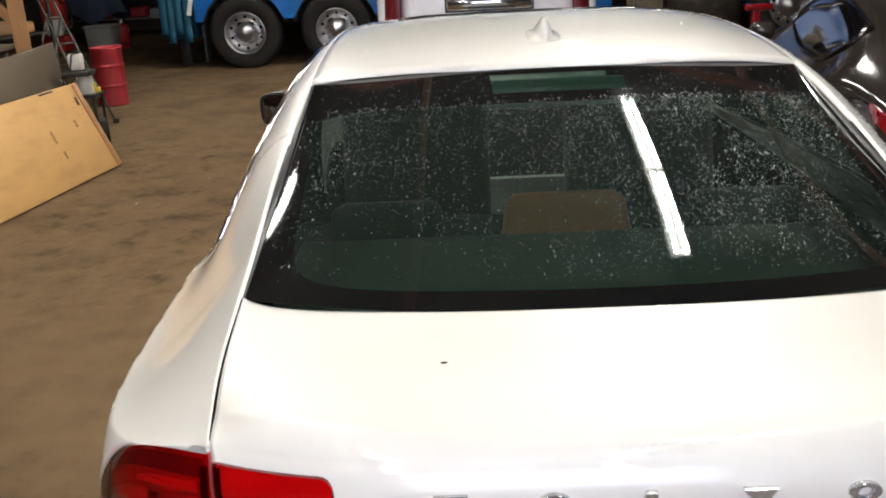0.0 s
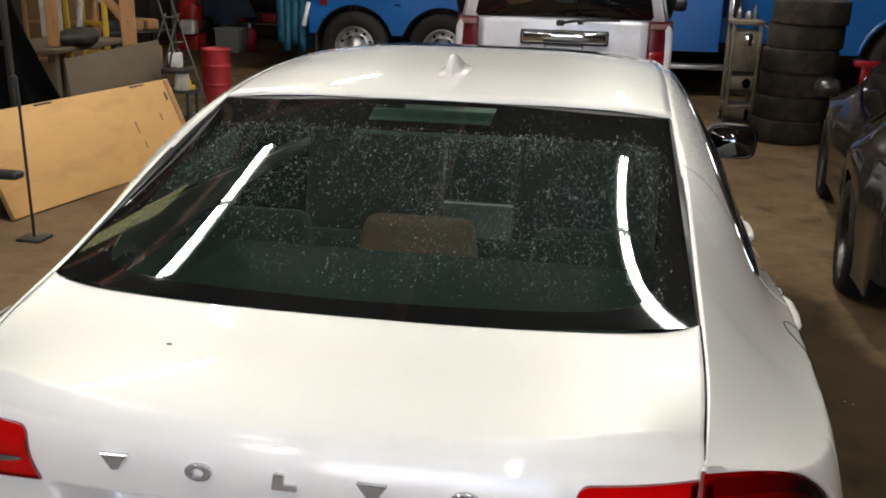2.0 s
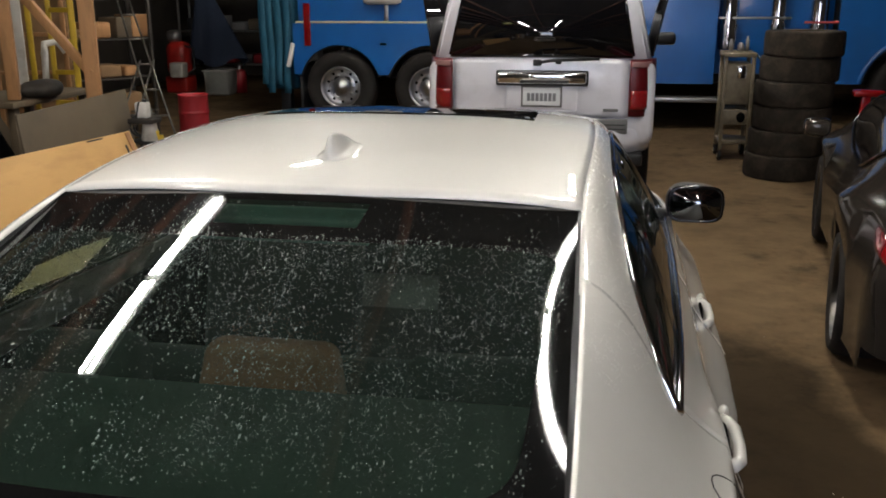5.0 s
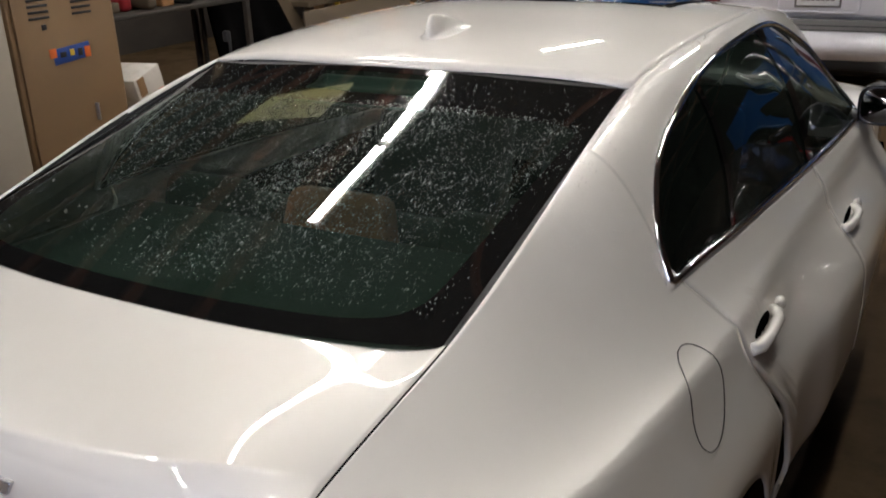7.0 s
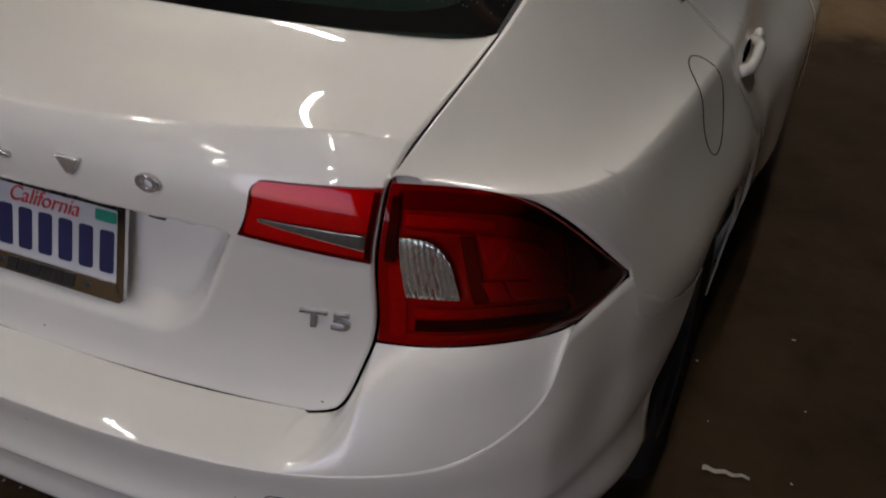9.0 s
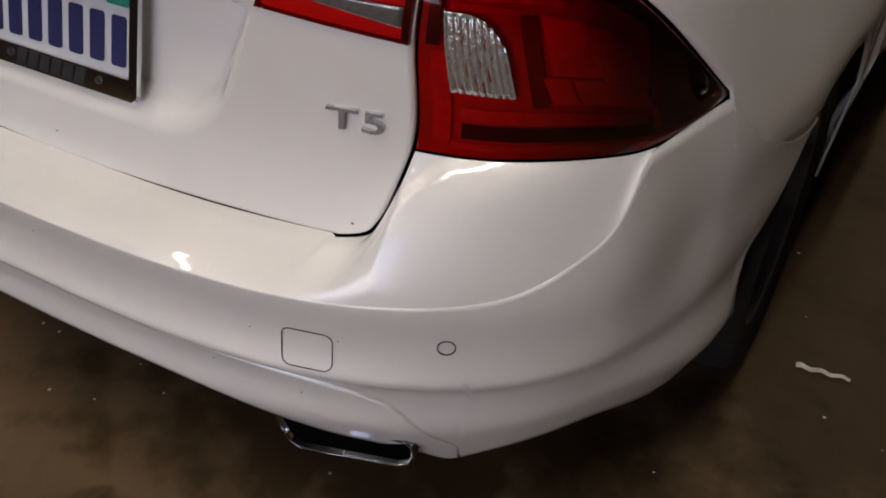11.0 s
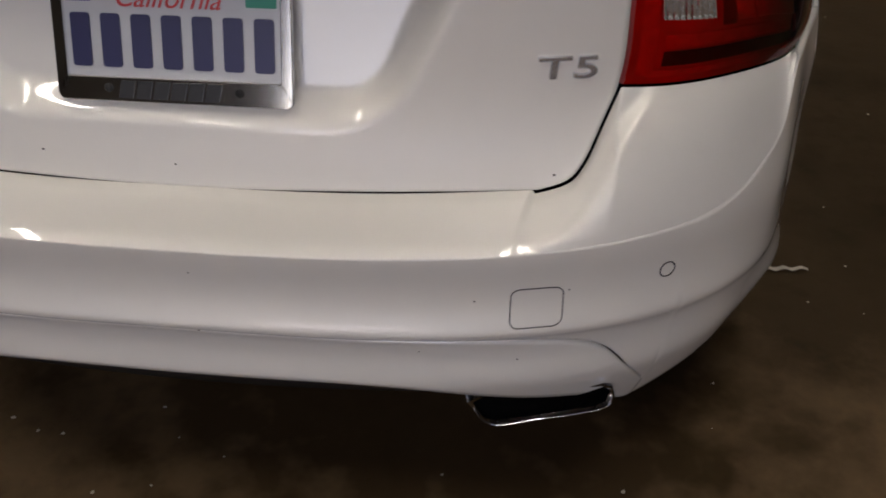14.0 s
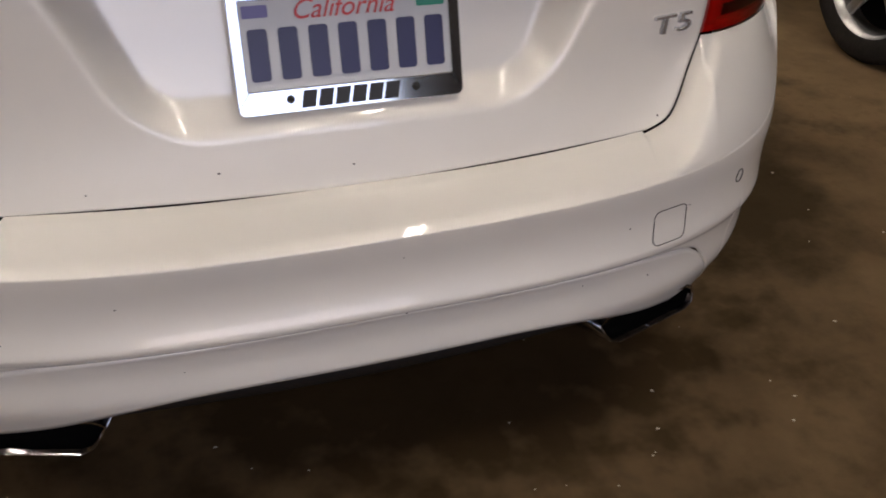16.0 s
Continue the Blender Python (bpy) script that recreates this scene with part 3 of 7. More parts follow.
def boot_lid(a, b):
    """Full width: a 0 left to 1 right; b 0 at the rear window, then over the rear edge and down."""
    f = 2 * a - 1
    if b <= LID_SPLIT:
        return deck(f, 1 - b / LID_SPLIT)
    k = (b - LID_SPLIT) / (1 - LID_SPLIT)
    d = deck(f, 0.0)
    low = 0.668 + 0.012 * ease(0.0, 0.50, abs(f) * 0.5)
    z = d.z + (low - d.z) * k
    zc = min(z, 1.072)
    xs = lid_surface(u_seam(zc), zc).x - 0.003
    q = lid_surface(u_of_x(abs(f) * xs, zc), zc)
    y = q.y
    x = f * xs
    if z > 1.072:
        t = (z - 1.072) / max(d.z - 1.072, 0.004)
        x = x + (d.x - x) * t
        y = y + (d.y - y) * t ** 1.25
    return Vector((x, y + recess(x, z), z))


def both(name, fn, nu, nv, mat, lip=0.012, label="", parent=None):
    for side in (1, -1):
        bm = bmesh.new()
        grid(bm, fn, nu, nv, lip, side)
        bmesh.ops.remove_doubles(bm, verts=bm.verts, dist=0.0002)
        part(name, bm, mat, parent or saloon, label)


def mirrored(fn, f, b):
    p = fn(abs(f), b)
    return Vector((math.copysign(p.x, f), p.y, p.z))


def whole(name, fn, nu, nv, mat, lip=0.012, label="", parent=None):
    bm = bmesh.new()
    grid(bm, fn, nu, nv, lip)
    bmesh.ops.remove_doubles(bm, verts=bm.verts, dist=0.0002)
    return part(name, bm, mat, parent or saloon, label)


both("rear_quarter_panel", quarter, 90, 60, PAINT, 0.006)
both("roof_rail", lambda a, b: flank(TIP - 0.02 + a * (3.02 - TIP), b * (DLO_TOP(max(TIP, TIP - 0.02 + a * (3.02 - TIP))))), 70, 12, PAINT, 0.01)
both("rear_door", door_piece(lambda w: SEAM_S(min(max(w, 0.6), 1.42)) + 0.004, lambda w: 2.20), 40, 30, PAINT, 0.012)
both("front_door", door_piece(lambda w: 2.204, lambda w: 3.22), 40, 30, PAINT, 0.012)
def wing_top(y):
    return 0.93 - 0.12 * max((y - 3.224) / 1.15, 0) ** 1.3


both("front_wing", lambda a, b: lid_surface(1 + 3.224 + a * 1.15 - 0.66, wing_top(3.224 + a * 1.15) - b * (wing_top(3.224 + a * 1.15) - sill(3.224 + a * 1.15))), 50, 20, PAINT, 0.012)
whole("boot_lid", boot_lid, 160, 170, PAINT, 0.012)
whole("bumper_shelf", lambda a, b: mirrored(shelf, 2 * a - 1, b), 360, 20, PAINT, 0.0)
bumper = whole("bumper", lambda a, b: mirrored(bumper_face, 2 * a - 1, b), 300, 36, PAINT, 0.008)
whole("valance", lambda a, b: mirrored(valance_face, 2 * a - 1, b), 140, 14, PAINT, 0.008)
whole("roof", lambda a, b: roof_surface(2 * a - 1, (1.316 + 0.040 * (2 * a - 1) ** 2) + b * (1.704 - 0.040 * (2 * a - 1) ** 2)), 60, 40, PAINT, 0.008)


def border_point(a, b):
    """a round the window, b from its outer edge to the rounded inner edge of the printed border."""
    ang = 2 * math.pi * a
    c, d = math.cos(ang), math.sin(ang)
    k = 1 / max(abs(c), abs(d))
    n = 26 if d > 0 else 9
    e = (abs(c) ** n + abs(d) ** n) ** (-1 / n)
    outer = (0.995 * c * k, 0.5 + 0.499 * d * k)
    if outer[1] < 0.06:
        outer = (outer[0], outer[1] - 0.020 * (1 - abs(outer[0]) ** 2.5) * (1 - outer[1] / 0.06))
    inner = ((0.905 + 0.03 * d * e) * c * e, 0.41 + 0.37 * d * e)
    if b > 1:
        outer, inner, b = inner, (0.0, 0.41), b - 1
    f, g = outer[0] + (inner[0] - outer[0]) * b, outer[1] + (inner[1] - outer[1]) * b
    return rear_glass(f, g) + Vector((0, 0.001, -0.002))


rear_window = whole("rear_window", lambda a, b: border_point(a, 1.000001 + b), 240, 30, GLASS, 0.0)
bm = bmesh.new()
grid(bm, border_point, 720, 30)
bmesh.ops.remove_doubles(bm, verts=bm.verts, dist=0.0001)
z0, z1 = rear_glass(0, 0.835).z, rear_glass(0, 0.950).z
bmesh.ops.delete(bm, geom=[f for f in bm.faces if abs(f.calc_center_median().x) < 0.152 and z0 < f.calc_center_median().z < z1], context='FACES')
part("black_border", bm, BLACK_GLOSS, rear_window)
bm = bmesh.new()
grid(bm, lambda a, b: rear_glass((2 * a - 1) * 0.31, 0.82 + 0.145 * b) + Vector((0, 0.001, -0.0026)), 24, 8)
part("lamp_window", bm, GLASS, rear_window, "clear gap in the black border")


def moulding(a, b):
    """Black rubber between the glass edge and the painted pillar."""
    g = 0.004 + a * 0.988
    p = rear_glass(0.988, g) + Vector((0, 0, 0.0005))
    q = flank(p.y, 0.012) - Vector((0.0, 0.0, 0.0035))
    return p.lerp(q, b) - Vector((0, 0, 0.002 * math.sin(math.pi * b)))


both("window_moulding", moulding, 40, 4, BLACK_PLASTIC, 0.0)
# side windows
def side_glass(s, b):
    """Barrel-shaped glass at s along the car, b from its top edge down to the belt."""
    tall = BELT(s) - DLO_TOP(s)
    return flank(s, DLO_TOP(s) + b * tall) + Vector((0.030 * tall * math.sin(math.pi * b) - 0.004, 0, 0))


both("side_window", lambda a, b: side_glass(TIP + a * (3.10 - TIP), b), 70, 18, SIDE_GLASS, 0.0)
for side in (1, -1):
    bm = bmesh.new()
    pts = []
    n = 60
    for i in range(n + 1):
        s = TIP + (3.10 - TIP) * (i / n) ** 1.6
        p = flank(s, DLO_TOP(s))
        pts.append(p)
    for i in range(n, -1, -1):
        s = TIP + (3.10 - TIP) * i / n
        pts.append(flank(s, BELT(s)))
    tube_along(bm, [Vector((p.x * side, p.y, p.z)) for p in pts], 0.0088, 8, True)
    part("window_trim", bm, CHROME, saloon, "chrome strip round the side windows")

# windscreen, bonnet and nose
whole("windscreen", lambda a, b: Vector(((2 * a - 1) * (0.56 + 0.12 * b), 3.0 + 0.75 * b - 0.08 * (2 * a - 1) ** 2 * 1, 1.365 - 0.395 * b - 0.04 * (2 * a - 1) ** 2)), 30, 20, SIDE_GLASS, 0.0)
def bonnet(a, b):
    q = 2 * a - 1
    y = 3.56 + 0.80 * b
    p = lid_surface(1 + y - 0.66, wing_top(y))
    return Vector(((p.x - 0.004) * q, y - 0.16 * q * q * (1 - b), p.z + 0.055 * (1 - abs(q) ** 3.2)))


whole("bonnet", bonnet, 40, 24, PAINT, 0.01)
whole("nose", lambda a, b: Vector(((2 * a - 1) * (0.88 - 0.06 * (1 - b)), 4.62 - 0.30 * abs(2 * a - 1) ** 3 - 0.05 * abs(b - 0.45), 0.72 - 0.48 * b)), 40, 16, PAINT, 0.02)

# dark shell inside the seams, floor of the body
def shell_top(u):
    return 0.70 if u < 0.30 else 0.99 if u < 0.43 else min(1.02, TAIL_TOP(min(u, 0.871)) - 0.03)


bm = bmesh.new()
for side in (1, -1):
    grid(bm, lambda a, b: (lid_surface(a * 0.95, shell_top(a * 0.95) + (0.44 - shell_top(a * 0.95)) * b) - Vector((0, 0.6, 0))) * 0.93 + Vector((0, 0.645, 0.05)), 40, 12, 0, side)
    grid(bm, lambda a, b: lid_surface(1.70 + a * 2.0, 0.92 + (0.26 - 0.92) * b) + Vector((-0.03, 0, 0)), 30, 6, 0, side)
    tube_along(bm, [Vector((side * (EDGE_X(s) - 0.0036), s, EDGE_Z(s) - 0.0085)) for s in np.linspace(0.20, 0.52, 20)], 0.0058, 6)
part("inner_body", bm, DARK, saloon)
bm = bmesh.new()
box(bm, (1.40, 3.9, 0.06), (0, 2.5, 0.27), bevel=0.02)
box(bm, (1.16, 0.10, 0.10), (0, 0.24, 0.40), bevel=0.03)
part("underbody", bm, BLACK_PLASTIC, saloon)

# tail lamps: red lens, with patches set 1.5 mm proud of it
def tail_point(a, b, proud=0.0):
    """a along the lamp from the boot seam to its tip, b from its top to its foot."""
    zt, zl = TAIL_TOP(0.425 + a * 0.446), TAIL_LOW(0.332 + a * 0.539)
    z = zt + (zl - zt) * b
    us = u_seam(min(max(z, 0.69), 1.062)) + 0.003
    p = lid_surface(us + a * (0.871 - us), z)
    return p + Vector((0.35, -0.75, 0.15)).normalized() * (0.006 * (16 * a * (1 - a) * b * (1 - b)) ** 0.6 + proud)


def lid_lamp_point(a, b, proud=0.0):
    z_low = 0.974 - 0.021 * a
    k = min(a / 0.14, 1.0)
    top = 1.056 - 0.030 * (1 - math.sqrt(1 - (1 - k) ** 2))
    z = top + (z_low - top) * b
    us = u_seam(z) - 0.006
    ui = 0.184 + 0.030 * (1 - b)
    return lid_surface(ui + (us - ui) * a, z) + Vector((0, -0.006 - proud, 0.0))


def bowl(point):
    """The lamp's inside, meeting the cover at its rim."""
    return lambda a, b: point(a, b, -0.012 * min(1.0, min(a, 1 - a, b, 1 - b) / 0.05))


def rim(bm, point, inward, side, n=40):
    """The opaque side wall of a lamp, behind the edge of its cover."""
    loop = [(k / n, 0.0) for k in range(n)] + [(1.0, k / n) for k in range(n)] + [(1 - k / n, 1.0) for k in range(n)] + [(0.0, 1 - k / n) for k in range(n)]
    rings = []
    for depth in (0.0003, 0.018):
        ring = []
        for a, b in loop:
            p = point(a, b) + Vector(inward).normalized() * depth
            ring.append(bm.verts.new((p.x * side, p.y, p.z)))
        rings.append(ring)
    for i in range(len(loop)):
        j = (i + 1) % len(loop)
        bm.faces.new((rings[0][i], rings[0][j], rings[1][j], rings[1][i]))


def patch(point, a0, a1, b0, b1, proud, skew=0.0, round_top=0.0):
    def f(a, b):
        aa = a0 + (a1 - a0) * a + skew * (1 - b)
        bb = b0 + (b1 - b0) * b
        bb += round_top * (b1 - b0) * a ** 2.2 * (1 - b)
        return point(aa, bb, proud)
    return f


def fluted(point, a0, a1, b0, b1):
    """The clear insert: upright flutes under a quarter-round top."""
    def f(a, b):
        top = b0 + (b1 - b0) * 0.42 * a ** 4
        low = b1 + 0.010 * a
        return point(a0 + (a1 - a0) * a - 0.02 * (1 - b), top + (low - top) * b, 0.0012 + 0.0011 * math.sin(2 * math.pi * 9 * a + 1.5 * (1 - b)) + 0.0009 * noise.noise((a * 9, b * 7, 0.5)))
    return f


RED_BRIGHT = material("bright_red_reflector", (1.0, 0.80, 0.75), 0.35, 0.0, 0.35, 130, stretch=(1, 1, 5), bump=0.4, bump_scale=150)
RED_MID = material("mid_red_reflector", (0.26, 0.006, 0.008), 0.15, 0, 0.35, 90, coat=1.0, bump=0.25, bump_scale=120)
RED_SOFT = material("soft_red_reflector", (0.60, 0.16, 0.16), 0.4, 0.0, 0.35, 70, bump=0.3, bump_scale=110)
RED_GLOW = material("pale_red_reflector", (0.85, 0.40, 0.38), 0.4, 0.0, 0.35, 60, bump=0.3, bump_scale=90)
RED_DEEP = material("deep_red_lens", (0.17, 0.022, 0.024), 0.3, 0, 0.3, 30)
RED_BACK = material("red_lamp_bowl", (0.55, 0.10, 0.10), 0.4, 0.0, 0.3, 22, stain=(0.32, 0.05, 0.05), stain_scale=14, stain_amount=0.5)
CLEAR_RIBS = material("ribbed_clear_reflector", (0.66, 0.65, 0.64), 0.16, 0.8, 0.25, 90, bump=0.25, bump_scale=140)
LAMP_DARK = material("near_black_lamp_edge", (0.030, 0.006, 0.006), 0.3, 0, 0.2, 60)
GREY_STRIP = material("smoky_grey_strip", (0.15, 0.145, 0.14), 0.2, 0.5, 0.4, 120, coat=1.0)
RED_COVER = glass("clear_red_cover", (0.90, 0.035, 0.048), 0.0, 1.5)
for side in (1, -1):
    bm = bmesh.new()
    grid(bm, tail_point, 50, 26, 0.0, side)
    lamp = part("tail_lamp", bm, RED_COVER, saloon, "glossy red rear lamp with a clear ribbed insert")
    for nm, fn, m in (
        ("lamp_bowl", bowl(tail_point), RED_BACK),
        ("deep_red_wing", patch(tail_point, 0.66, 0.985, 0.04, 0.95, -0.0080), RED_DEEP),
        ("top_band", patch(tail_point, 0.03, 0.66, 0.02, 0.13, -0.0080), RED_DEEP),
        ("upper_reflector", patch(tail_point, 0.07, 0.40, 0.15, 0.215, -0.0075, 0.0, 0.5), RED_BRIGHT),
        ("upper_reflector", patch(tail_point, 0.07, 0.30, 0.235, 0.27, -0.0075, 0.0, 0.5), RED_SOFT),
        ("dark_surround", patch(tail_point, 0.285, 0.335, 0.26, 0.72, -0.0072, -0.03), RED_DEEP),
        ("main_reflector", patch(tail_point, 0.345, 0.62, 0.25, 0.545, -0.0074, -0.03, 0.2), RED_GLOW),
        ("main_reflector", patch(tail_point, 0.50, 0.655, 0.34, 0.56, -0.0070, -0.06, 0.1), RED_BRIGHT),
        ("main_reflector", patch(tail_point, 0.43, 0.665, 0.56, 0.70, -0.0068, -0.03), RED_BRIGHT),
        ("main_reflector", patch(tail_point, 0.345, 0.42, 0.56, 0.70, -0.0070, -0.03), RED_GLOW),
        ("corner_reflector", patch(tail_point, 0.675, 0.700, 0.70, 0.86, -0.0068, -0.02), RED_SOFT),
        ("low_reflector", patch(tail_point, 0.10, 0.64, 0.745, 0.815, -0.0075), RED_SOFT),
        ("dark_band", patch(tail_point, 0.10, 0.68, 0.835, 0.915, -0.0075), LAMP_DARK),
        ("foot_band", patch(tail_point, 0.06, 0.80, 0.935, 0.985, -0.0072), RED_SOFT),
        ("edge_band", patch(tail_point, 0.004, 0.050, 0.06, 0.44, -0.0040), LAMP_DARK),
        ("inner_strip", patch(tail_point, 0.012, 0.075, 0.47, 0.96, -0.0070), RED_SOFT),
        ("clear_insert", fluted(tail_point, 0.075, 0.240, 0.275, 0.655), CLEAR_RIBS),
    ):
        bm = bmesh.new()
        grid(bm, fn, {"lamp_bowl": 40, "clear_insert": 110}.get(nm, 16), 24 if nm == "lamp_bowl" else 12, 0.0 if nm == "lamp_bowl" else 0.0012, side)
        part(nm, bm, m, lamp)
    bm = bmesh.new()
    rim(bm, tail_point, (-0.35, 0.75, -0.15), side)
    part("lamp_rim", bm, RED_BACK, lamp)
    bm = bmesh.new()
    grid(bm, lid_lamp_point, 40, 16, 0.0, side)
    lamp = part("lid_lamp", bm, RED_COVER, saloon, "glossy red inner rear lamp with a grey strip")
    for nm, fn, m in (
        ("lamp_bowl", bowl(lid_lamp_point), RED_DEEP),
        ("upper_reflector", patch(lid_lamp_point, 0.15, 0.92, 0.21, 0.275, -0.0070), RED_GLOW),
        ("upper_reflector", patch(lid_lamp_point, 0.15, 0.92, 0.29, 0.355, -0.0070), RED_SOFT),
        ("upper_reflector", patch(lid_lamp_point, 0.14, 0.92, 0.37, 0.435, -0.0070), RED_BRIGHT),
        ("upper_reflector", patch(lid_lamp_point, 0.13, 0.92, 0.45, 0.515, -0.0070), RED_SOFT),
        ("upper_reflector", patch(lid_lamp_point, 0.12, 0.92, 0.53, 0.575, -0.0070), RED_GLOW),
        ("grey_strip", lambda a, b: lid_lamp_point(0.12 + 0.82 * a, 0.595 + b * (0.045 + 0.185 * a ** 0.7), 0.0006), GREY_STRIP),
        ("top_band", patch(lid_lamp_point, 0.10, 0.99, 0.02, 0.15, -0.0075), RED_DEEP),
        ("foot_band", patch(lid_lamp_point, 0.10, 0.93, 0.87, 0.97, -0.0075), RED_SOFT),
        ("edge_band", patch(lid_lamp_point, 0.935, 0.995, 0.05, 0.97, -0.0030), LAMP_DARK),
    ):
        bm = bmesh.new()
        grid(bm, fn, 40 if nm == "lamp_bowl" else 20, 20 if nm == "lamp_bowl" else 6, 0.0 if nm == "lamp_bowl" else 0.0012, side)
        part(nm, bm, m, lamp)
    bm = bmesh.new()
    rim(bm, lid_lamp_point, (0, 1, 0), side)
    part("lamp_rim", bm, RED_DEEP, lamp)


# wheels
def wheel(parent, x, y, z, r, width, out, rim_mat=ALLOY, spokes=5, rim=0.68):
    t = new("wheel")
    t.parent = parent
    t.matrix_basis = pose(x, y, z, 0, 90 * out, 0)
    bm = bmesh.new()
    w = width / 2
    lathe(bm, [(r * rim, -w * 0.9), (r * 0.9, -w), (r * 0.985, -w * 0.75), (r, -w * 0.4), (r, w * 0.4), (r * 0.985, w * 0.75), (r * 0.9, w), (r * rim, w * 0.9)], 48)
    part("tyre", bm, RUBBER, t)
    bm = bmesh.new()
    lathe(bm, [(r * rim, w * 0.9), (r * rim * 0.95, w * 0.85), (r * rim * 0.92, w * 0.3), (r * rim * 0.9, -w * 0.8)], 40)
    lathe(bm, [(0.001, w * 0.62), (r * 0.13, w * 0.62), (r * 0.16, w * 0.4)], 20)
    for k in range(spokes):
        a = 360 / spokes * k
        m = pose(0, 0, 0, 0, 0, a)
        vs = box(bm, (r * rim * 0.86, r * 0.12, w * 0.22), (r * rim * 0.5, 0, w * 0.52), bevel=0.008)
        for v in vs:
            v.co = m @ v.co
    part("rim", bm, rim_mat, t)
    bm = bmesh.new()
    lathe(bm, [(0.001, w * 0.1), (r * rim * 0.9, w * 0.1)], 24)
    part("brake_backing", bm, DARK, t)
    return t


# rim colour darkened to stand for the shade in the wheel arches, plus dirt stains
SHADOW_RIM = material("shade_darkened_rim", (0.10, 0.10, 0.105), 0.4, 0.6, 0.1, 40, stain=(0.03, 0.025, 0.02), stain_scale=9, stain_amount=0.6)
for side in (1, -1):
    for wy in (ARCH_Y, FRONT_Y):
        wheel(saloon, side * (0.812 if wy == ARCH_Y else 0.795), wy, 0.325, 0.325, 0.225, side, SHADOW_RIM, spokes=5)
        bm = bmesh.new()
        grid(bm, lambda a, b: Vector((0.56 + 0.33 * b, wy - 0.372 * math.cos(math.pi * a), HUB_Z + 0.372 * math.sin(math.pi * a))), 28, 4, 0.004, side)
        part("arch_liner", bm, DARK, saloon)

# ---- details of the saloon ----
def groove(pts, r, name, parent, mat=DARK, closed=False):
    bm = bmesh.new()
    tube_along(bm, pts, r, 6, closed)
    return part(name, bm, mat, parent)


def rounded_loop(w, h, r, n=6):
    out = []
    for cx, cy, a0 in ((w / 2 - r, h / 2 - r, 0), (-w / 2 + r, h / 2 - r, 90), (-w / 2 + r, -h / 2 + r, 180), (w / 2 - r, -h / 2 + r, 270)):
        for k in range(n + 1):
            a = radians(a0 + 90 * k / n)
            out.append((cx + r * math.cos(a), cy + r * math.sin(a)))
    return out


def prism(bm, outline, depth, m, hole=None):
    """A flat shape from its outline in x and z, depth along y, at the pose m; hole is an inner outline with as many points."""
    def ring(o, y):
        return [bm.verts.new(m @ Vector((p[0], y, p[1]))) for p in o]
    a, b = ring(outline, 0), ring(outline, depth)
    n = len(outline)
    for i in range(n):
        j = (i + 1) % n
        bm.faces.new((a[i], a[j], b[j], b[i]))
    if hole is None:
        bm.faces.new(a)
        bm.faces.new(b)
    else:
        c, d = ring(hole, 0), ring(hole, depth)
        for i in range(n):
            j = (i + 1) % n
            bm.faces.new((c[i], c[j], d[j], d[i]))
            bm.faces.new((a[i], a[j], c[j], c[i]))
            bm.faces.new((b[i], b[j], d[j], d[i]))


def bumper_at(x, z):
    u = math.asin(min(x / BUMP_W(z), 0.9999) ** 1.5) * 2 / math.pi
    return bumper_skin(u, z)


# number plate in its chrome frame
PLATE_WHITE = material("plate_white", (0.56, 0.57, 0.59), 0.35, 0, 0.04, 40, stain=(0.55, 0.55, 0.57), stain_scale=14, stain_amount=0.35)
PLATE_BLUE = material("plate_blue", (0.018, 0.02, 0.085), 0.4)
PLATE_RED = material("plate_red", (0.62, 0.05, 0.05), 0.45)
PLATE_GREEN = material("sticker_green", (0.01, 0.26, 0.17), 0.45)
PLATE_VIOLET = material("sticker_violet", (0.16, 0.15, 0.36), 0.45)
plate_m = pose(0, 0.1385, 0.859, -16.3, 0, 0)
plate = thing("number_plate", "white number plate with dark blue characters in a chrome frame", "number plate", plate_m)
bm = bmesh.new()
prism(bm, rounded_loop(0.302, 0.150, 0.012), 0.004, pose(0, 0, 0))
part("plate", bm, PLATE_WHITE, plate, smooth=False)
bm = bmesh.new()
prism(bm, rounded_loop(0.316, 0.164, 0.010), 0.010, pose(0, -0.006, 0), rounded_loop(0.286, 0.1, 0.006))
for v in bm.verts:
    if abs(v.co.x) < 0.144 and abs(v.co.z) < 0.06:
        v.co.z += 0.010 if v.co.z < 0 else 0.014
        v.co.z = -0.050 if v.co.z < 0 else 0.066
bmesh.ops.bevel(bm, geom=list(bm.edges), offset=0.0012, segments=1, affect='EDGES')
frame_part = part("plate_frame", bm, CHROME, plate, "chrome frame with scratched lower edge", smooth=False)
# seven characters as plain bars
for k in range(7):
    bm = bmesh.new()
    x = -0.122 + k * 0.0405
    prism(bm, rounded_loop(0.026, 0.068, 0.004, 2), 0.002, pose(x, -0.0022, 0.0 - 0.004))
    part("character_bar", bm, PLATE_BLUE, plate, smooth=False)
bm = bmesh.new()
prism(bm, rounded_loop(0.040, 0.018, 0.002, 2), 0.001, pose(0.118, -0.0016, 0.052))
part("green_sticker", bm, PLATE_GREEN, plate, smooth=False)
bm = bmesh.new()
prism(bm, rounded_loop(0.034, 0.016, 0.002, 2), 0.001, pose(-0.122, -0.0016, 0.052))
part("violet_sticker", bm, PLATE_VIOLET, plate, smooth=False)
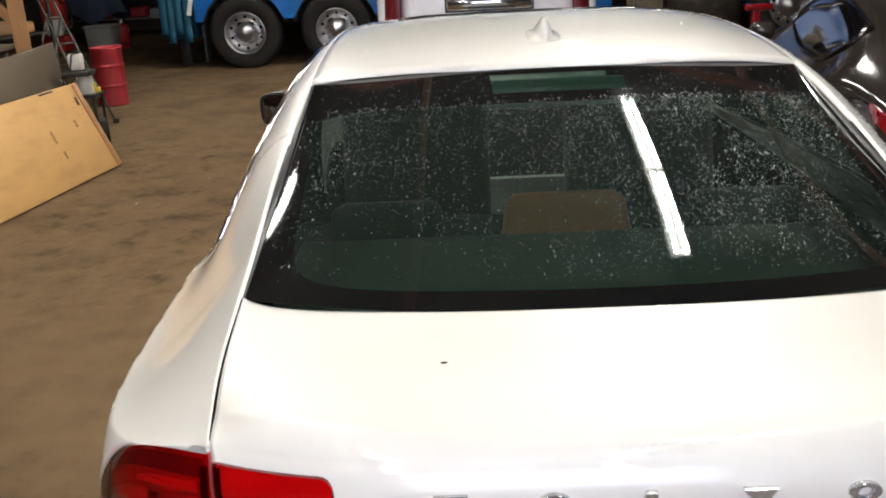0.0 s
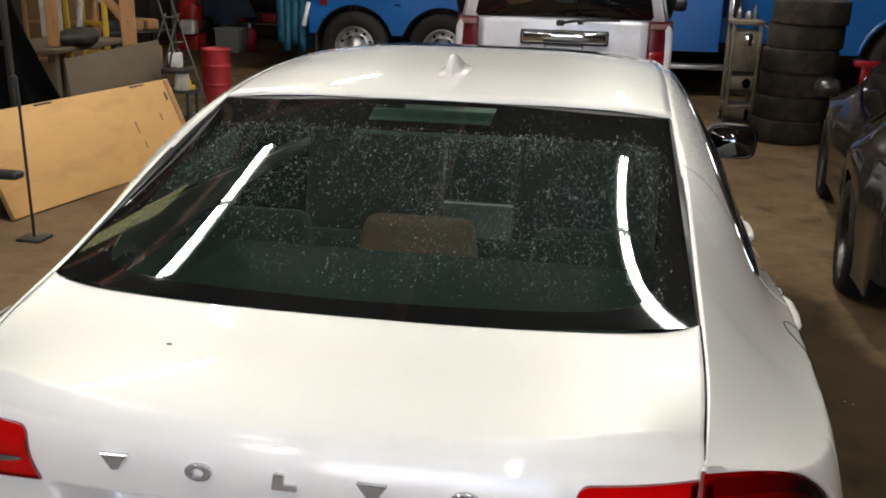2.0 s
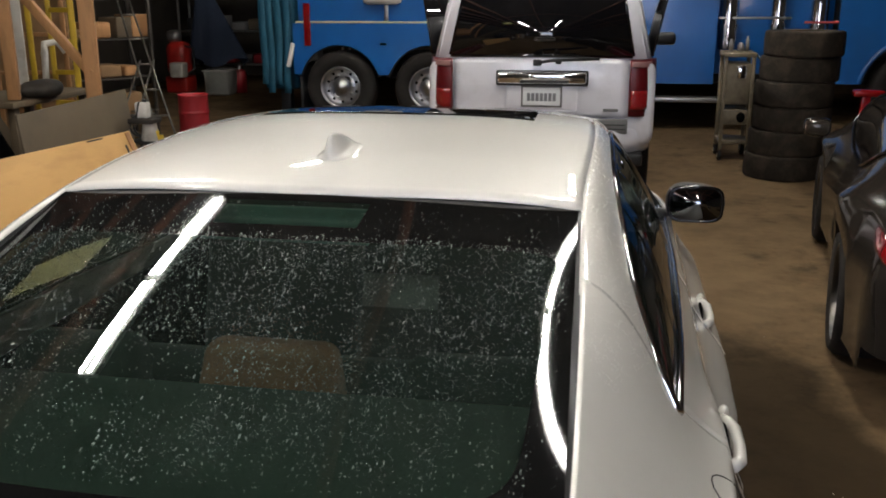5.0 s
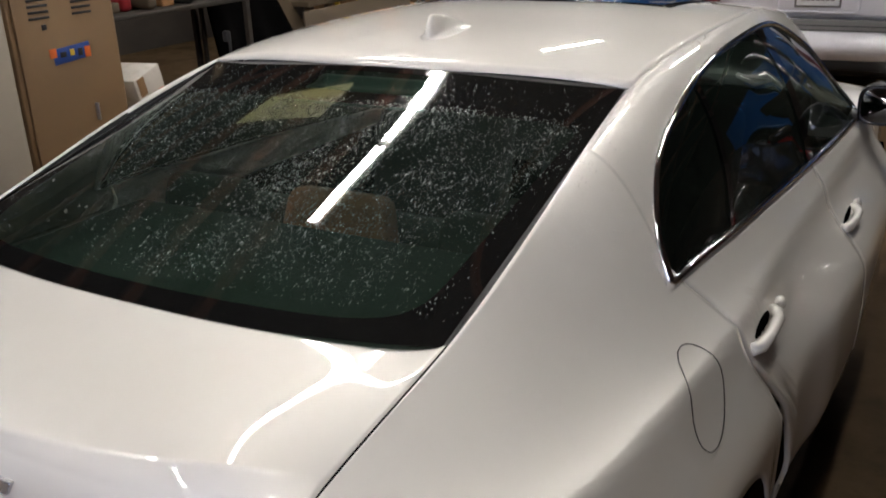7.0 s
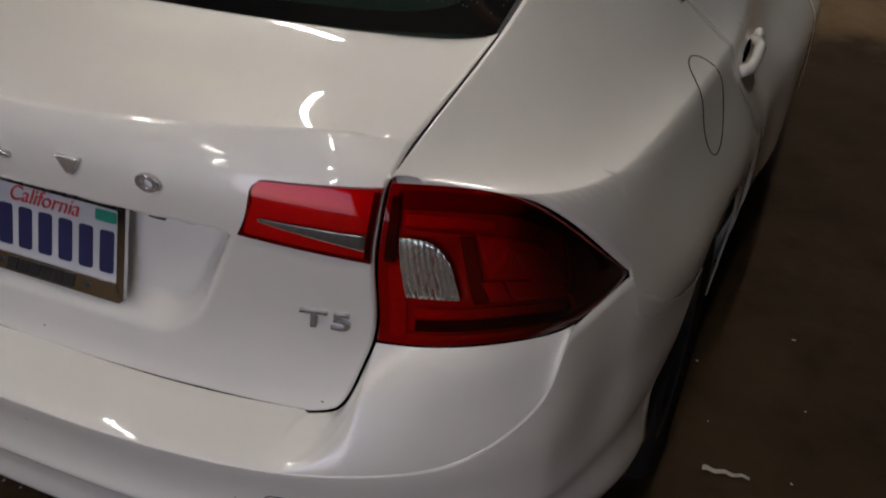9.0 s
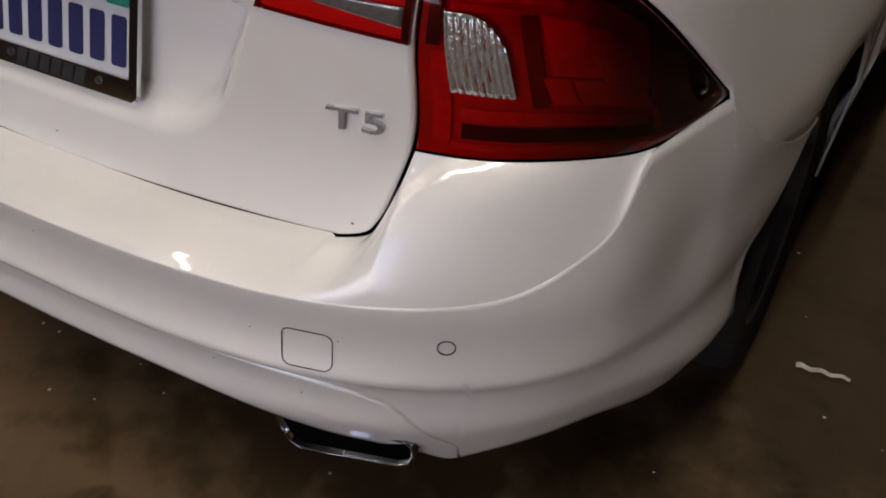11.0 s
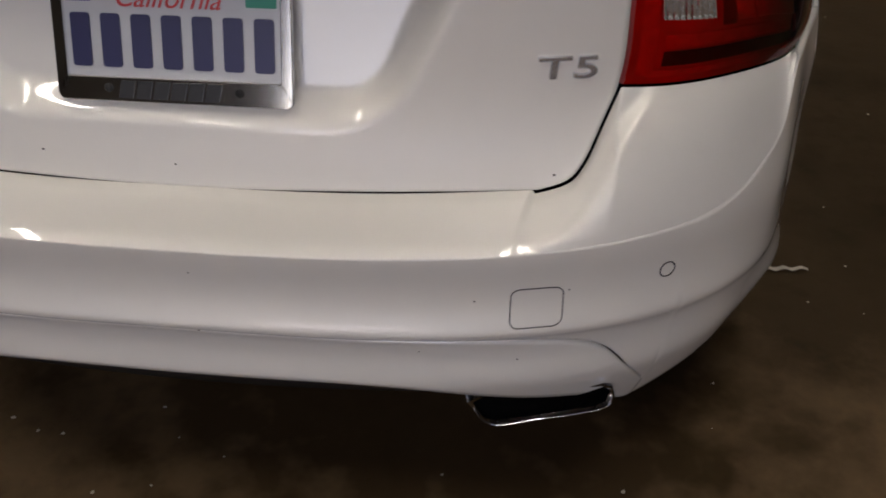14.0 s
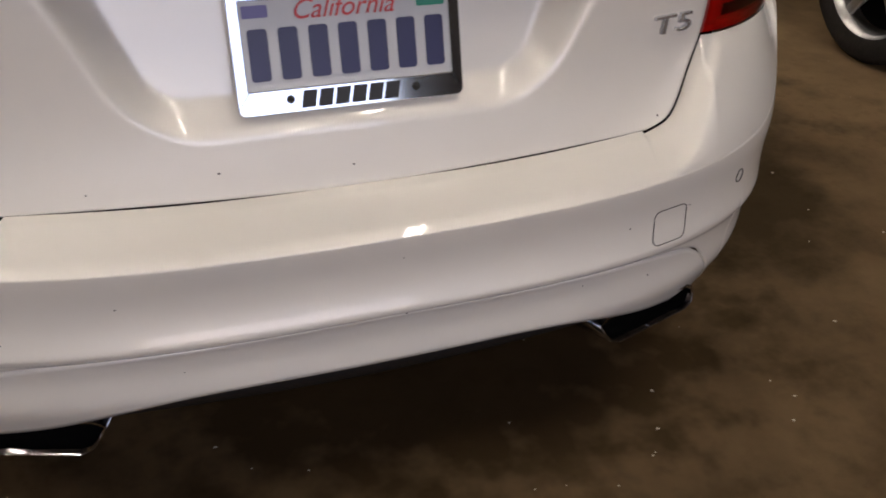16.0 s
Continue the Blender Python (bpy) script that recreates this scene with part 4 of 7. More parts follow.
# dealer name on the frame as bars, with the two screws
for k in range(6):
    bm = bmesh.new()
    x = -0.062 + k * 0.0232
    prism(bm, [(x - 0.0125, -0.0115), (x + 0.0065, -0.0115), (x + 0.0115, 0.0115), (x - 0.0075, 0.0115)], 0.002, pose(0, -0.0078, -0.0655))
    part("frame_bar", bm, BLACK_PLASTIC, frame_part, smooth=False)
for x in (-0.088, 0.088):
    bm = bmesh.new()
    lathe(bm, [(0.0001, 0.004), (0.005, 0.003), (0.0062, 0)], 12, pose(x, -0.0055, -0.064, 90))
    part("screw", bm, BLACK_PLASTIC, frame_part)
for k in range(8):
    bm = bmesh.new()
    prism(bm, rounded_loop(0.014, 0.010, 0.002, 2), 0.0015, pose(-0.075 + k * 0.0215, -0.0075, 0.0740))
    part("frame_bar", bm, BLACK_PLASTIC, frame_part, smooth=False)


def lettering(body, size, mat, m, name, parent, depth=0.0015, shear=0.0, spacing=1.0, bold=0.0):
    cu = bpy.data.curves.new(name, 'FONT')
    cu.body, cu.size, cu.extrude, cu.align_x, cu.align_y = body, size, depth, 'CENTER', 'CENTER'
    cu.shear, cu.space_character, cu.offset = shear, spacing, bold
    ob = new(name, cu)
    me = bpy.data.meshes.new_from_object(ob)
    bpy.data.objects.remove(ob)
    me.transform(m)
    me.materials.append(mat)
    ob = new(name, me)
    ob.parent = parent
    return ob


lettering("California", 0.036, PLATE_RED, pose(-0.005, -0.0018, 0.050, 90, 0, 0), "state_name", plate, 0.0006, 0.35)

BADGE_CHROME = material("satin_badge_chrome", (0.62, 0.62, 0.64), 0.22, 0.75, 0.05, 200)
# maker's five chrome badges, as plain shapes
def badge(x, kind):
    z = 1.026
    p = lid_surface(u_of_x(abs(x), z), z)
    bm = bmesh.new()
    m = pose(x, p.y - 0.007, z, 0, 0, 0)
    if kind == "wedge":
        prism(bm, [(-0.023, 0.013), (0.023, 0.013), (0.006, -0.013), (-0.006, -0.013)], 0.009, m)
    elif kind == "oval":
        n = 20
        o = [(0.021 * math.cos(2 * math.pi * k / n), 0.014 * math.sin(2 * math.pi * k / n)) for k in range(n)]
        prism(bm, o, 0.009, m, [(0.42 * a, 0.5 * b) for a, b in o])
    else:
        prism(bm, [(-0.019, -0.013), (0.019, -0.013), (0.019, -0.004), (0.0, -0.004), (0.0, 0.013), (-0.015, 0.013)], 0.009, m)
    bmesh.ops.bevel(bm, geom=list(bm.edges), offset=0.0016, segments=1, affect='EDGES')
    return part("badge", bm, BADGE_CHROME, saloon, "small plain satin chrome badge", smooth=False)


for x, kind in ((-0.261, "wedge"), (-0.129, "oval"), (0.0, "block"), (0.129, "wedge"), (0.261, "oval")):
    badge(x, kind)
pt = lid_surface(u_of_x(0.505, 0.845), 0.845)
lettering("T5", 0.040, BADGE_CHROME, pose(0.503, pt.y - 0.003, 0.845, 90, 0, 12) @ Matrix.Diagonal((1.75, 1, 1, 1)), "engine_badge", saloon, 0.003, 0.05, 1.05, 0.0004)
# boot release and little lamp cover over the plate
p = lid_point(0.252, 0.968)
bm = bmesh.new()
box(bm, (0.030, 0.008, 0.006), (0.252, p.y - 0.003, 0.962), bevel=0.003)
part("release_button", bm, BLACK_PLASTIC, saloon)

# park sensors, towing eye cover, marks on the paint
for side in (1, -1):
    p = bumper_at(0.654, 0.586)
    q = bumper_at(0.664, 0.586)
    yaw = math.degrees(math.atan2(q.y - p.y, q.x - p.x))
    loop = [pose(p.x, p.y - 0.001, p.z, 0, 0, yaw) @ Vector((0.0115 * math.cos(a), 0, 0.0115 * math.sin(a))) for a in np.linspace(0, 2 * math.pi, 24, endpoint=False)]
    groove([Vector((side * v.x, v.y, v.z)) for v in loop], 0.0008, "park_sensor", bumper, closed=True)
loop = []
for a, b in rounded_loop(0.068, 0.058, 0.012, 5):
    p = bumper_at(0.484 + a, 0.558 + b)
    loop.append(p + Vector((0, -0.0008, 0)))
groove(loop, 0.0007, "towing_eye_cover", bumper, closed=True)
random.seed(4)
bm = bmesh.new()
for x, y, s in ((-0.269, 0.0, 0.006),):
    d = deck(x / 0.6, 0.52 + y * 2)
    bmesh.ops.create_uvsphere(bm, u_segments=6, v_segments=4, radius=s, matrix=Matrix.Translation(d) @ Matrix.Diagonal((1, 0.5, 0.25, 1)))
for k in range(14):
    x = random.uniform(-0.55, 0.6)
    z = random.uniform(0.56, 0.80) if k % 2 else random.uniform(0.45, 0.60)
    p = bumper_at(max(abs(x), 0.02), z) if z < 0.63 else lid_point(x, max(z, 0.70))
    p = Vector((x, p.y, p.z))
    s = random.uniform(0.0008, 0.0016)
    bmesh.ops.create_uvsphere(bm, u_segments=6, v_segments=4, radius=s, matrix=Matrix.Translation(p) @ Matrix.Diagonal((random.uniform(0.8, 2), 0.4, 1, 1)))
tagged(part("dirt_specks", bm, material("dirt", (0.05, 0.04, 0.03), 0.8), saloon), kind="stuff")

# exhaust tips
DARK_CHROME = material("dark_chrome", (0.38, 0.38, 0.39), 0.15, 1.0, 0.1, 60)
for side in (1, -1):
    bm = bmesh.new()
    o = [(-0.110, 0.012), (-0.096, -0.014), (-0.086, -0.027), (-0.070, -0.033), (0.0, -0.027), (0.085, -0.018), (0.102, -0.010), (0.108, 0.006), (0.104, 0.022), (0.092, 0.028), (0.0, 0.026), (-0.090, 0.022)]
    o = [(a * side, b) for a, b in o]
    hole = [(a * 0.957, -0.004 + (b + 0.004) * 0.84) for a, b in o]
    m = pose(side * 0.502, 0.060, 0.352, -14, 0, side * 12)
    prism(bm, o, 0.14, m, hole)
    bmesh.ops.bevel(bm, geom=list(bm.edges), offset=0.0012, segments=2, affect='EDGES')
    tip = part("exhaust_tip", bm, DARK_CHROME, saloon, "flat chrome exhaust tip, black inside")
    bm = bmesh.new()
    prism(bm, hole, 0.02, m @ Matrix.Translation((0, 0.012, 0)))
    part("pipe_mouth", bm, DARK, tip)
bm = bmesh.new()
grid(bm, lambda a, b: Vector(((2 * a - 1) * 0.44, 0.030 + 0.03 * (2 * a - 1) ** 2 + 0.030 * b, 0.412 - 0.068 * b)), 30, 4, 0.02)
part("diffuser", bm, BLACK_PLASTIC, saloon)

# fuel flap, door handles
loop = []
for k in range(28):
    a = 2 * math.pi * k / 28
    y, z = 0.925 + 0.085 * math.cos(a) + 0.02 * math.sin(a), 0.925 + 0.082 * math.sin(a)
    if z > SHOULDER_Z(y):
        lo, hi = 0.4, 1.0
        for _ in range(25):
            w = (lo + hi) / 2
            lo, hi = (w, hi) if flank(y, w).z > z else (lo, w)
        p = flank(y, lo)
    else:
        p = lid_surface(1 + y - 0.66, z) + Vector((door_bulge(y, z), 0, 0))
    loop.append(p + Vector((0.001, 0, 0.0005)))
for _ in range(2):
    loop = [(loop[k - 1] + loop[k] * 2 + loop[(k + 1) % 28]) / 4 for k in range(28)]
loop = [p + Vector((0.0042, 0, 0.0018)) for p in loop]
groove(loop, 0.0010, "fuel_flap_gap", saloon, closed=True)
for side in (1, -1):
    for hy, hz in ((1.31, 0.900), (2.31, 0.835)):
        h = new("door_handle")
        h.parent = saloon
        base = lid_surface(1 + hy - 0.66, min(hz, SHOULDER_Z(hy))) + Vector((door_bulge(hy, hz), 0, 0))
        h.matrix_basis = pose(side * (base.x + 0.001), hy, hz)
        bm = bmesh.new()
        pts = [(0, -0.105, -0.004), (side * 0.016, -0.088, 0.0), (side * 0.022, -0.03, 0.002), (side * 0.022, 0.05, 0.003), (side * 0.013, 0.085, 0.002), (0, 0.10, 0)]
        tube_along(bm, [Vector(p) for p in pts], 0.0135, 10)
        part("grip", bm, PAINT, h)
        bm = bmesh.new()
        bmesh.ops.create_uvsphere(bm, u_segments=16, v_segments=8, radius=0.05, matrix=pose(side * -0.002, 0.0, -0.004) @ Matrix.Diagonal((0.10, 1.5, 0.62, 1)))
        part("grip_hollow", bm, DARK, h)
        bm = bmesh.new()
        bmesh.ops.create_uvsphere(bm, u_segments=12, v_segments=8, radius=0.016, matrix=pose(side * 0.008, 0.135, 0.003) @ Matrix.Diagonal((0.8, 1.3, 1, 1)))
        part("lock_cap", bm, PAINT, h)

# pillars and dividers behind the side glass
for side in (1, -1):
    for s0, s1, wd in ((1.42, 1.26, 0.030), (2.20, 2.12, 0.075)):
        def bar(a, b, s0=s0, s1=s1, wd=wd):
            s = s0 + (s1 - s0) * (1 - b) * -1 + (a - 0.5) * wd
            return side_glass(s, b) + Vector((0.004, 0, 0))
        bm = bmesh.new()
        grid(bm, bar, 3, 12, 0, side)
        part("window_divider", bm, BLACK_GLOSS, saloon)

# door mirrors
for side in (1, -1):
    mr = new("door_mirror")
    mr.parent = saloon
    mr.matrix_basis = pose(side * 0.965, 3.03, 1.027)
    bm = bmesh.new()
    bmesh.ops.create_uvsphere(bm, u_segments=28, v_segments=16, radius=1.0)
    for v in bm.verts:
        x, y, z = v.co
        x, z = math.copysign(abs(x) ** 0.75, x), math.copysign(abs(z) ** 0.75, z)
        v.co = Vector((x * 0.110, max(y, -0.25) * 0.11, z * 0.074 * (1 - 0.12 * side * x)))
    bmesh.ops.remove_doubles(bm, verts=bm.verts, dist=0.0005)
    part("housing", bm, BLACK_PLASTIC, mr)
    bm = bmesh.new()
    o = [(0.092 * math.copysign(abs(math.cos(a)) ** 0.5, math.cos(a)), 0.060 * math.copysign(abs(math.sin(a)) ** 0.5, math.sin(a))) for a in np.linspace(0, 2 * math.pi, 28, endpoint=False)]
    prism(bm, o, 0.004, pose(0, -0.040, 0))
    part("mirror_glass", bm, material("mirror", (0.20, 0.21, 0.22), 0.03, 1.0), mr)
    bm = bmesh.new()
    o2 = [(a * 1.13, b * 1.18) for a, b in o]
    prism(bm, o2, 0.012, pose(0, -0.037, 0), o)
    part("mirror_rim", bm, BLACK_GLOSS, mr)
    bm = bmesh.new()
    box(bm, (0.13, 0.07, 0.035), (-side * 0.16, 0.02, -0.045), (0, side * 12, 0), bevel=0.012)
    part("mirror_arm", bm, BLACK_PLASTIC, mr)

# aerial fin and sunroof
def fin(a, b):
    """a from the upright rear edge forward, b across: a thin blade on a broad foot."""
    y = 1.500 + 0.190 * a
    h = 0.055 * math.sin(min(a / 0.12, 1) * math.pi / 2) ** 0.5 * (1 - max((a - 0.12) / 0.88, 0) ** 1.5)
    q = 2 * b - 1
    foot = 0.047 * math.sqrt(max(1 - (2 * a - 1) ** 4, 0.02))
    z = max(h, 0.001) * (0.80 * math.exp(-abs(q / 0.40) ** 3) + 0.20 * (1 - q * q)) + 0.005 * (1 - q ** 8)
    return Vector((foot * q, y, ROOF_Z(y) - 0.003 + z))


bm = bmesh.new()
grid(bm, fin, 36, 32)
part("aerial_fin", bm, PAINT, saloon, "white shark-fin aerial")
bm = bmesh.new()
grid(bm, lambda a, b: roof_surface((2 * a - 1) * 0.70, 2.18 + b * 0.62) + Vector((0, 0, 0.003)), 24, 16, 0.003)
part("sunroof", bm, BLACK_GLOSS, saloon, "black glass sunroof")

# cabin behind the glass
CABIN = material("dark_cabin_cloth", (0.022, 0.027, 0.024), 0.85, 0, 0.2, 80)
TAN = material("tan_leather", (0.40, 0.135, 0.07), 0.55, 0, 0.15, 50)
GREYTRIM = material("grey_cabin_trim", (0.065, 0.075, 0.068), 0.8, 0, 0.15, 60, stain=(0.07, 0.08, 0.07), stain_scale=5)
def soft_box(name, size, at, mat, turn=(0, 0, 0), bevel=0.05):
    bm = bmesh.new()
    box(bm, size, at, turn, bevel=bevel, segments=4)
    return part(name, bm, mat, saloon)
soft_box("parcel_shelf", (1.18, 0.50, 0.03), (0, 0.78, 1.065), GREYTRIM, bevel=0.012)
for x, m in ((0.0, TAN), (-0.40, CABIN), (0.40, CABIN)):
    bm = bmesh.new()
    box(bm, (0.30 if x == 0 else 0.27, 0.10, 0.13 if x == 0 else 0.15), (x, 1.08, 1.088 if x == 0 else 1.07), (-12, 0, 0), bevel=0.03, taper=0.86 if x == 0 else 0.9, segments=4)
    part("rear_headrest", bm, m, saloon)
soft_box("rear_seat_back", (1.30, 0.18, 0.62), (0, 1.16, 0.76), CABIN, (-18, 0, 0))
soft_box("rear_seat", (1.30, 0.55, 0.22), (0, 1.52, 0.50), CABIN)
for x in (-0.38, 0.38):
    soft_box("front_seat_back", (0.50, 0.16, 0.66), (x, 2.18, 0.84), CABIN, (-16, 0, 0))
    soft_box("front_seat", (0.50, 0.52, 0.22), (x, 2.45, 0.48), CABIN)
    soft_box("front_headrest", (0.27, 0.11, 0.20), (x, 2.05, 1.24), CABIN, (-12, 0, 0), 0.04)
soft_box("dashboard", (1.30, 0.45, 0.30), (0, 3.18, 0.84), CABIN)
soft_box("cabin_floor", (1.40, 2.6, 0.05), (0, 2.2, 0.34), CABIN, bevel=0.01)
bm = bmesh.new()
grid(bm, lambda a, b: roof_surface((2 * a - 1) * 0.98, 1.36 + b * 1.6) - Vector((0, 0, 0.035)), 12, 12)
part("headlining", bm, GREYTRIM, saloon)
bm = bmesh.new()
grid(bm, lambda a, b: rear_glass((2 * a - 1) * 0.30, 0.825 + 0.135 * b) + Vector((0, 0.006, -0.016 - 0.003 * math.cos(b * 9))), 24, 16, 0.012)
part("high_brake_lamp", bm, material("brake_lamp_cover", (0.085, 0.165, 0.155), 0.3, 0, 0.35, 60, stain=(0.05, 0.10, 0.095), stain_scale=25), saloon, "pale greenish lamp cover behind the rear glass")
soft_box("lamp_shroud", (0.36, 0.07, 0.03), (0, 1.26, 1.335), CABIN, (-14, 0, 0), 0.01)

# rain drops and runnels on the rear window
random.seed(11)
verts, faces = [], []
def drop(f, g, rx, ry, h, surface=rear_glass):
    p = surface(f, g)
    e = 0.004
    t1 = (surface(f + e, g) - p).normalized()
    t2 = (surface(f, g + e) - p).normalized()
    n = t1.cross(t2).normalized()
    base = len(verts)
    for k in range(6):
        a = math.pi * k / 3
        verts.append(tuple(p + t1 * rx * math.cos(a) + t2 * ry * math.sin(a) - n * 0.0005))
    for k in range(6):
        a = math.pi * k / 3
        verts.append(tuple(p + t1 * 0.6 * rx * math.cos(a) + t2 * 0.6 * ry * math.sin(a) + n * h * 0.8))
    verts.append(tuple(p + n * h))
    for k in range(6):
        l = (k + 1) % 6
        faces.append((base + k, base + l, base + 6 + l, base + 6 + k))
        faces.append((base + 6 + k, base + 6 + l, base + 12))
for k in range(84000):
    f, g = random.uniform(-0.97, 0.97), random.uniform(0.03, 0.97) ** 0.8
    dense = 0.5 + 0.5 * noise.noise((f * 3.2, g * 3.6, 3.3)) + 0.45 * noise.noise((f * 14, g * 6, 7.1))
    bare = 0.12 if g > 0.80 else 0.6 if f < -0.3 else 1.15 if f > 0.1 else 0.9
    if abs(f) > 0.90 or g < 0.07:
        bare *= 0.35
    if random.random() > bare * (0.75 + 0.25 * math.sin(math.pi * g)) * min(max(dense * 1.5 - 0.2, 0.08), 1.0):
        continue
    r = random.uniform(0.00019, 0.00038) * random.choice((1, 1, 1, 1, 1, 1.2, 1.3, 1.6, 2.2))
    drop(f, g, r, r * random.choice((1.4, 2.4, 3.4, 5.0, 7.0)), r * 0.7)
me = bpy.data.meshes.new("rain_film")
me.from_pydata(verts, [], faces)
for p in me.polygons:
    p.use_smooth = True
WATER = bpy.data.materials.new("rain_drop")
WATER.use_nodes = True
wb = WATER.node_tree.nodes["Principled BSDF"]
wb.inputs["Base Color"].default_value = (0.57, 0.64, 0.59, 1)
wb.inputs["Roughness"].default_value = 0.06
wb.inputs["IOR"].default_value = 1.33
islands = WATER.node_tree.nodes.new("ShaderNodeNewGeometry")
clear = WATER.node_tree.nodes.new("ShaderNodeMapRange")
clear.inputs["From Min"].default_value, clear.inputs["From Max"].default_value = 0.55, 1.0
clear.inputs["To Min"].default_value, clear.inputs["To Max"].default_value = 0.93, 0.10
WATER.node_tree.links.new(islands.outputs["Random Per Island"], clear.inputs["Value"])
WATER.node_tree.links.new(clear.outputs[0], wb.inputs["Transmission Weight"])
me.materials.append(WATER)
drops = new("rain_film", me)
drops.parent = rear_window
tagged(drops, "scattered clear rain drops and short runnels", kind="stuff")

# beads of rain left standing on the roof and its rails
BEAD = material("rain_bead_on_white", (0.85, 0.83, 0.79), 0.06, 0, 0.02, 50, spec=0.5)
verts, faces = [], []
for k in range(5200):
    y = random.uniform(1.36, 2.95)
    f = random.uniform(-0.97, 0.97)
    if noise.noise((f * 4, y * 4, 1.7)) < random.uniform(-0.4, 0.3):
        continue
    r = random.uniform(0.0006, 0.0017)
    drop(f, y, r, r * random.uniform(0.8, 1.3), r * 0.30, roof_surface)
for k in range(3800):
    s = random.uniform(0.85, 2.6)
    v = random.uniform(0.03, 1.0) ** 1.5 * min(0.9, 0.25 + 1.2 * max(s - 0.9, 0))
    side = random.choice((1, -1))
    if s > TIP and v > DLO_TOP(s) - 0.03:
        continue
    r = random.uniform(0.0007, 0.0019)
    drop(s, v, r, r * random.uniform(0.8, 1.3), r * 0.32, lambda a, b: Vector((side * flank(a, b).x, flank(a, b).y, flank(a, b).z)))
me = bpy.data.meshes.new("rain_bead_film")
me.from_pydata(verts, [], faces)
for p in me.polygons:
    p.use_smooth = True
me.materials.append(BEAD)
beads = new("rain_bead_film", me)
beads.parent = saloon
tagged(beads, "beads of rain standing on the painted roof", kind="stuff")


# ---- the silver sport utility vehicle ahead ----
RIM = material("polished_rim", (0.52, 0.52, 0.53), 0.32, 1.0, 0.15, 25, stain=(0.25, 0.24, 0.22), stain_scale=8, stain_amount=0.5)
WINDOW_BLACK = material("black_vehicle_glass", (0.004, 0.004, 0.005), 0.04, 0, 0.1, 10, coat=1.0)
CLEAR_LAMP = material("clear_lamp", (0.5, 0.5, 0.5), 0.2, 0.4, 0.2, 60)
SUV_PLATE = material("white_plate_sheet", (0.78, 0.79, 0.81), 0.4, 0.0, 0.04, 60)
LAMP_RED = material("dull_red_lens", (0.10, 0.003, 0.006), 0.32, 0, 0.35, 30)
PLATE_GREY = material("plate_grey_print", (0.22, 0.22, 0.24), 0.5)


def simple_box(name, size, at, mat, parent, bevel=0.01, turn=(0, 0, 0), label="", taper=1.0):
    bm = bmesh.new()
    box(bm, size, at, turn, bevel=bevel, taper=taper)
    return part(name, bm, mat, parent, label)


def loft(bm, sections):
    """A skin over rings with the same number of points."""
    rings = [[bm.verts.new(p) for p in s] for s in sections]
    for a, b in zip(rings, rings[1:]):
        for i in range(len(a)):
            j = (i + 1) % len(a)
            bm.faces.new((a[i], a[j], b[j], b[i]))
    bm.faces.new(rings[0])
    bm.faces.new(rings[-1])


SUV_CAP = material("smoky_lamp_cap", (0.30, 0.16, 0.15), 0.3, 0, 0.2, 40)


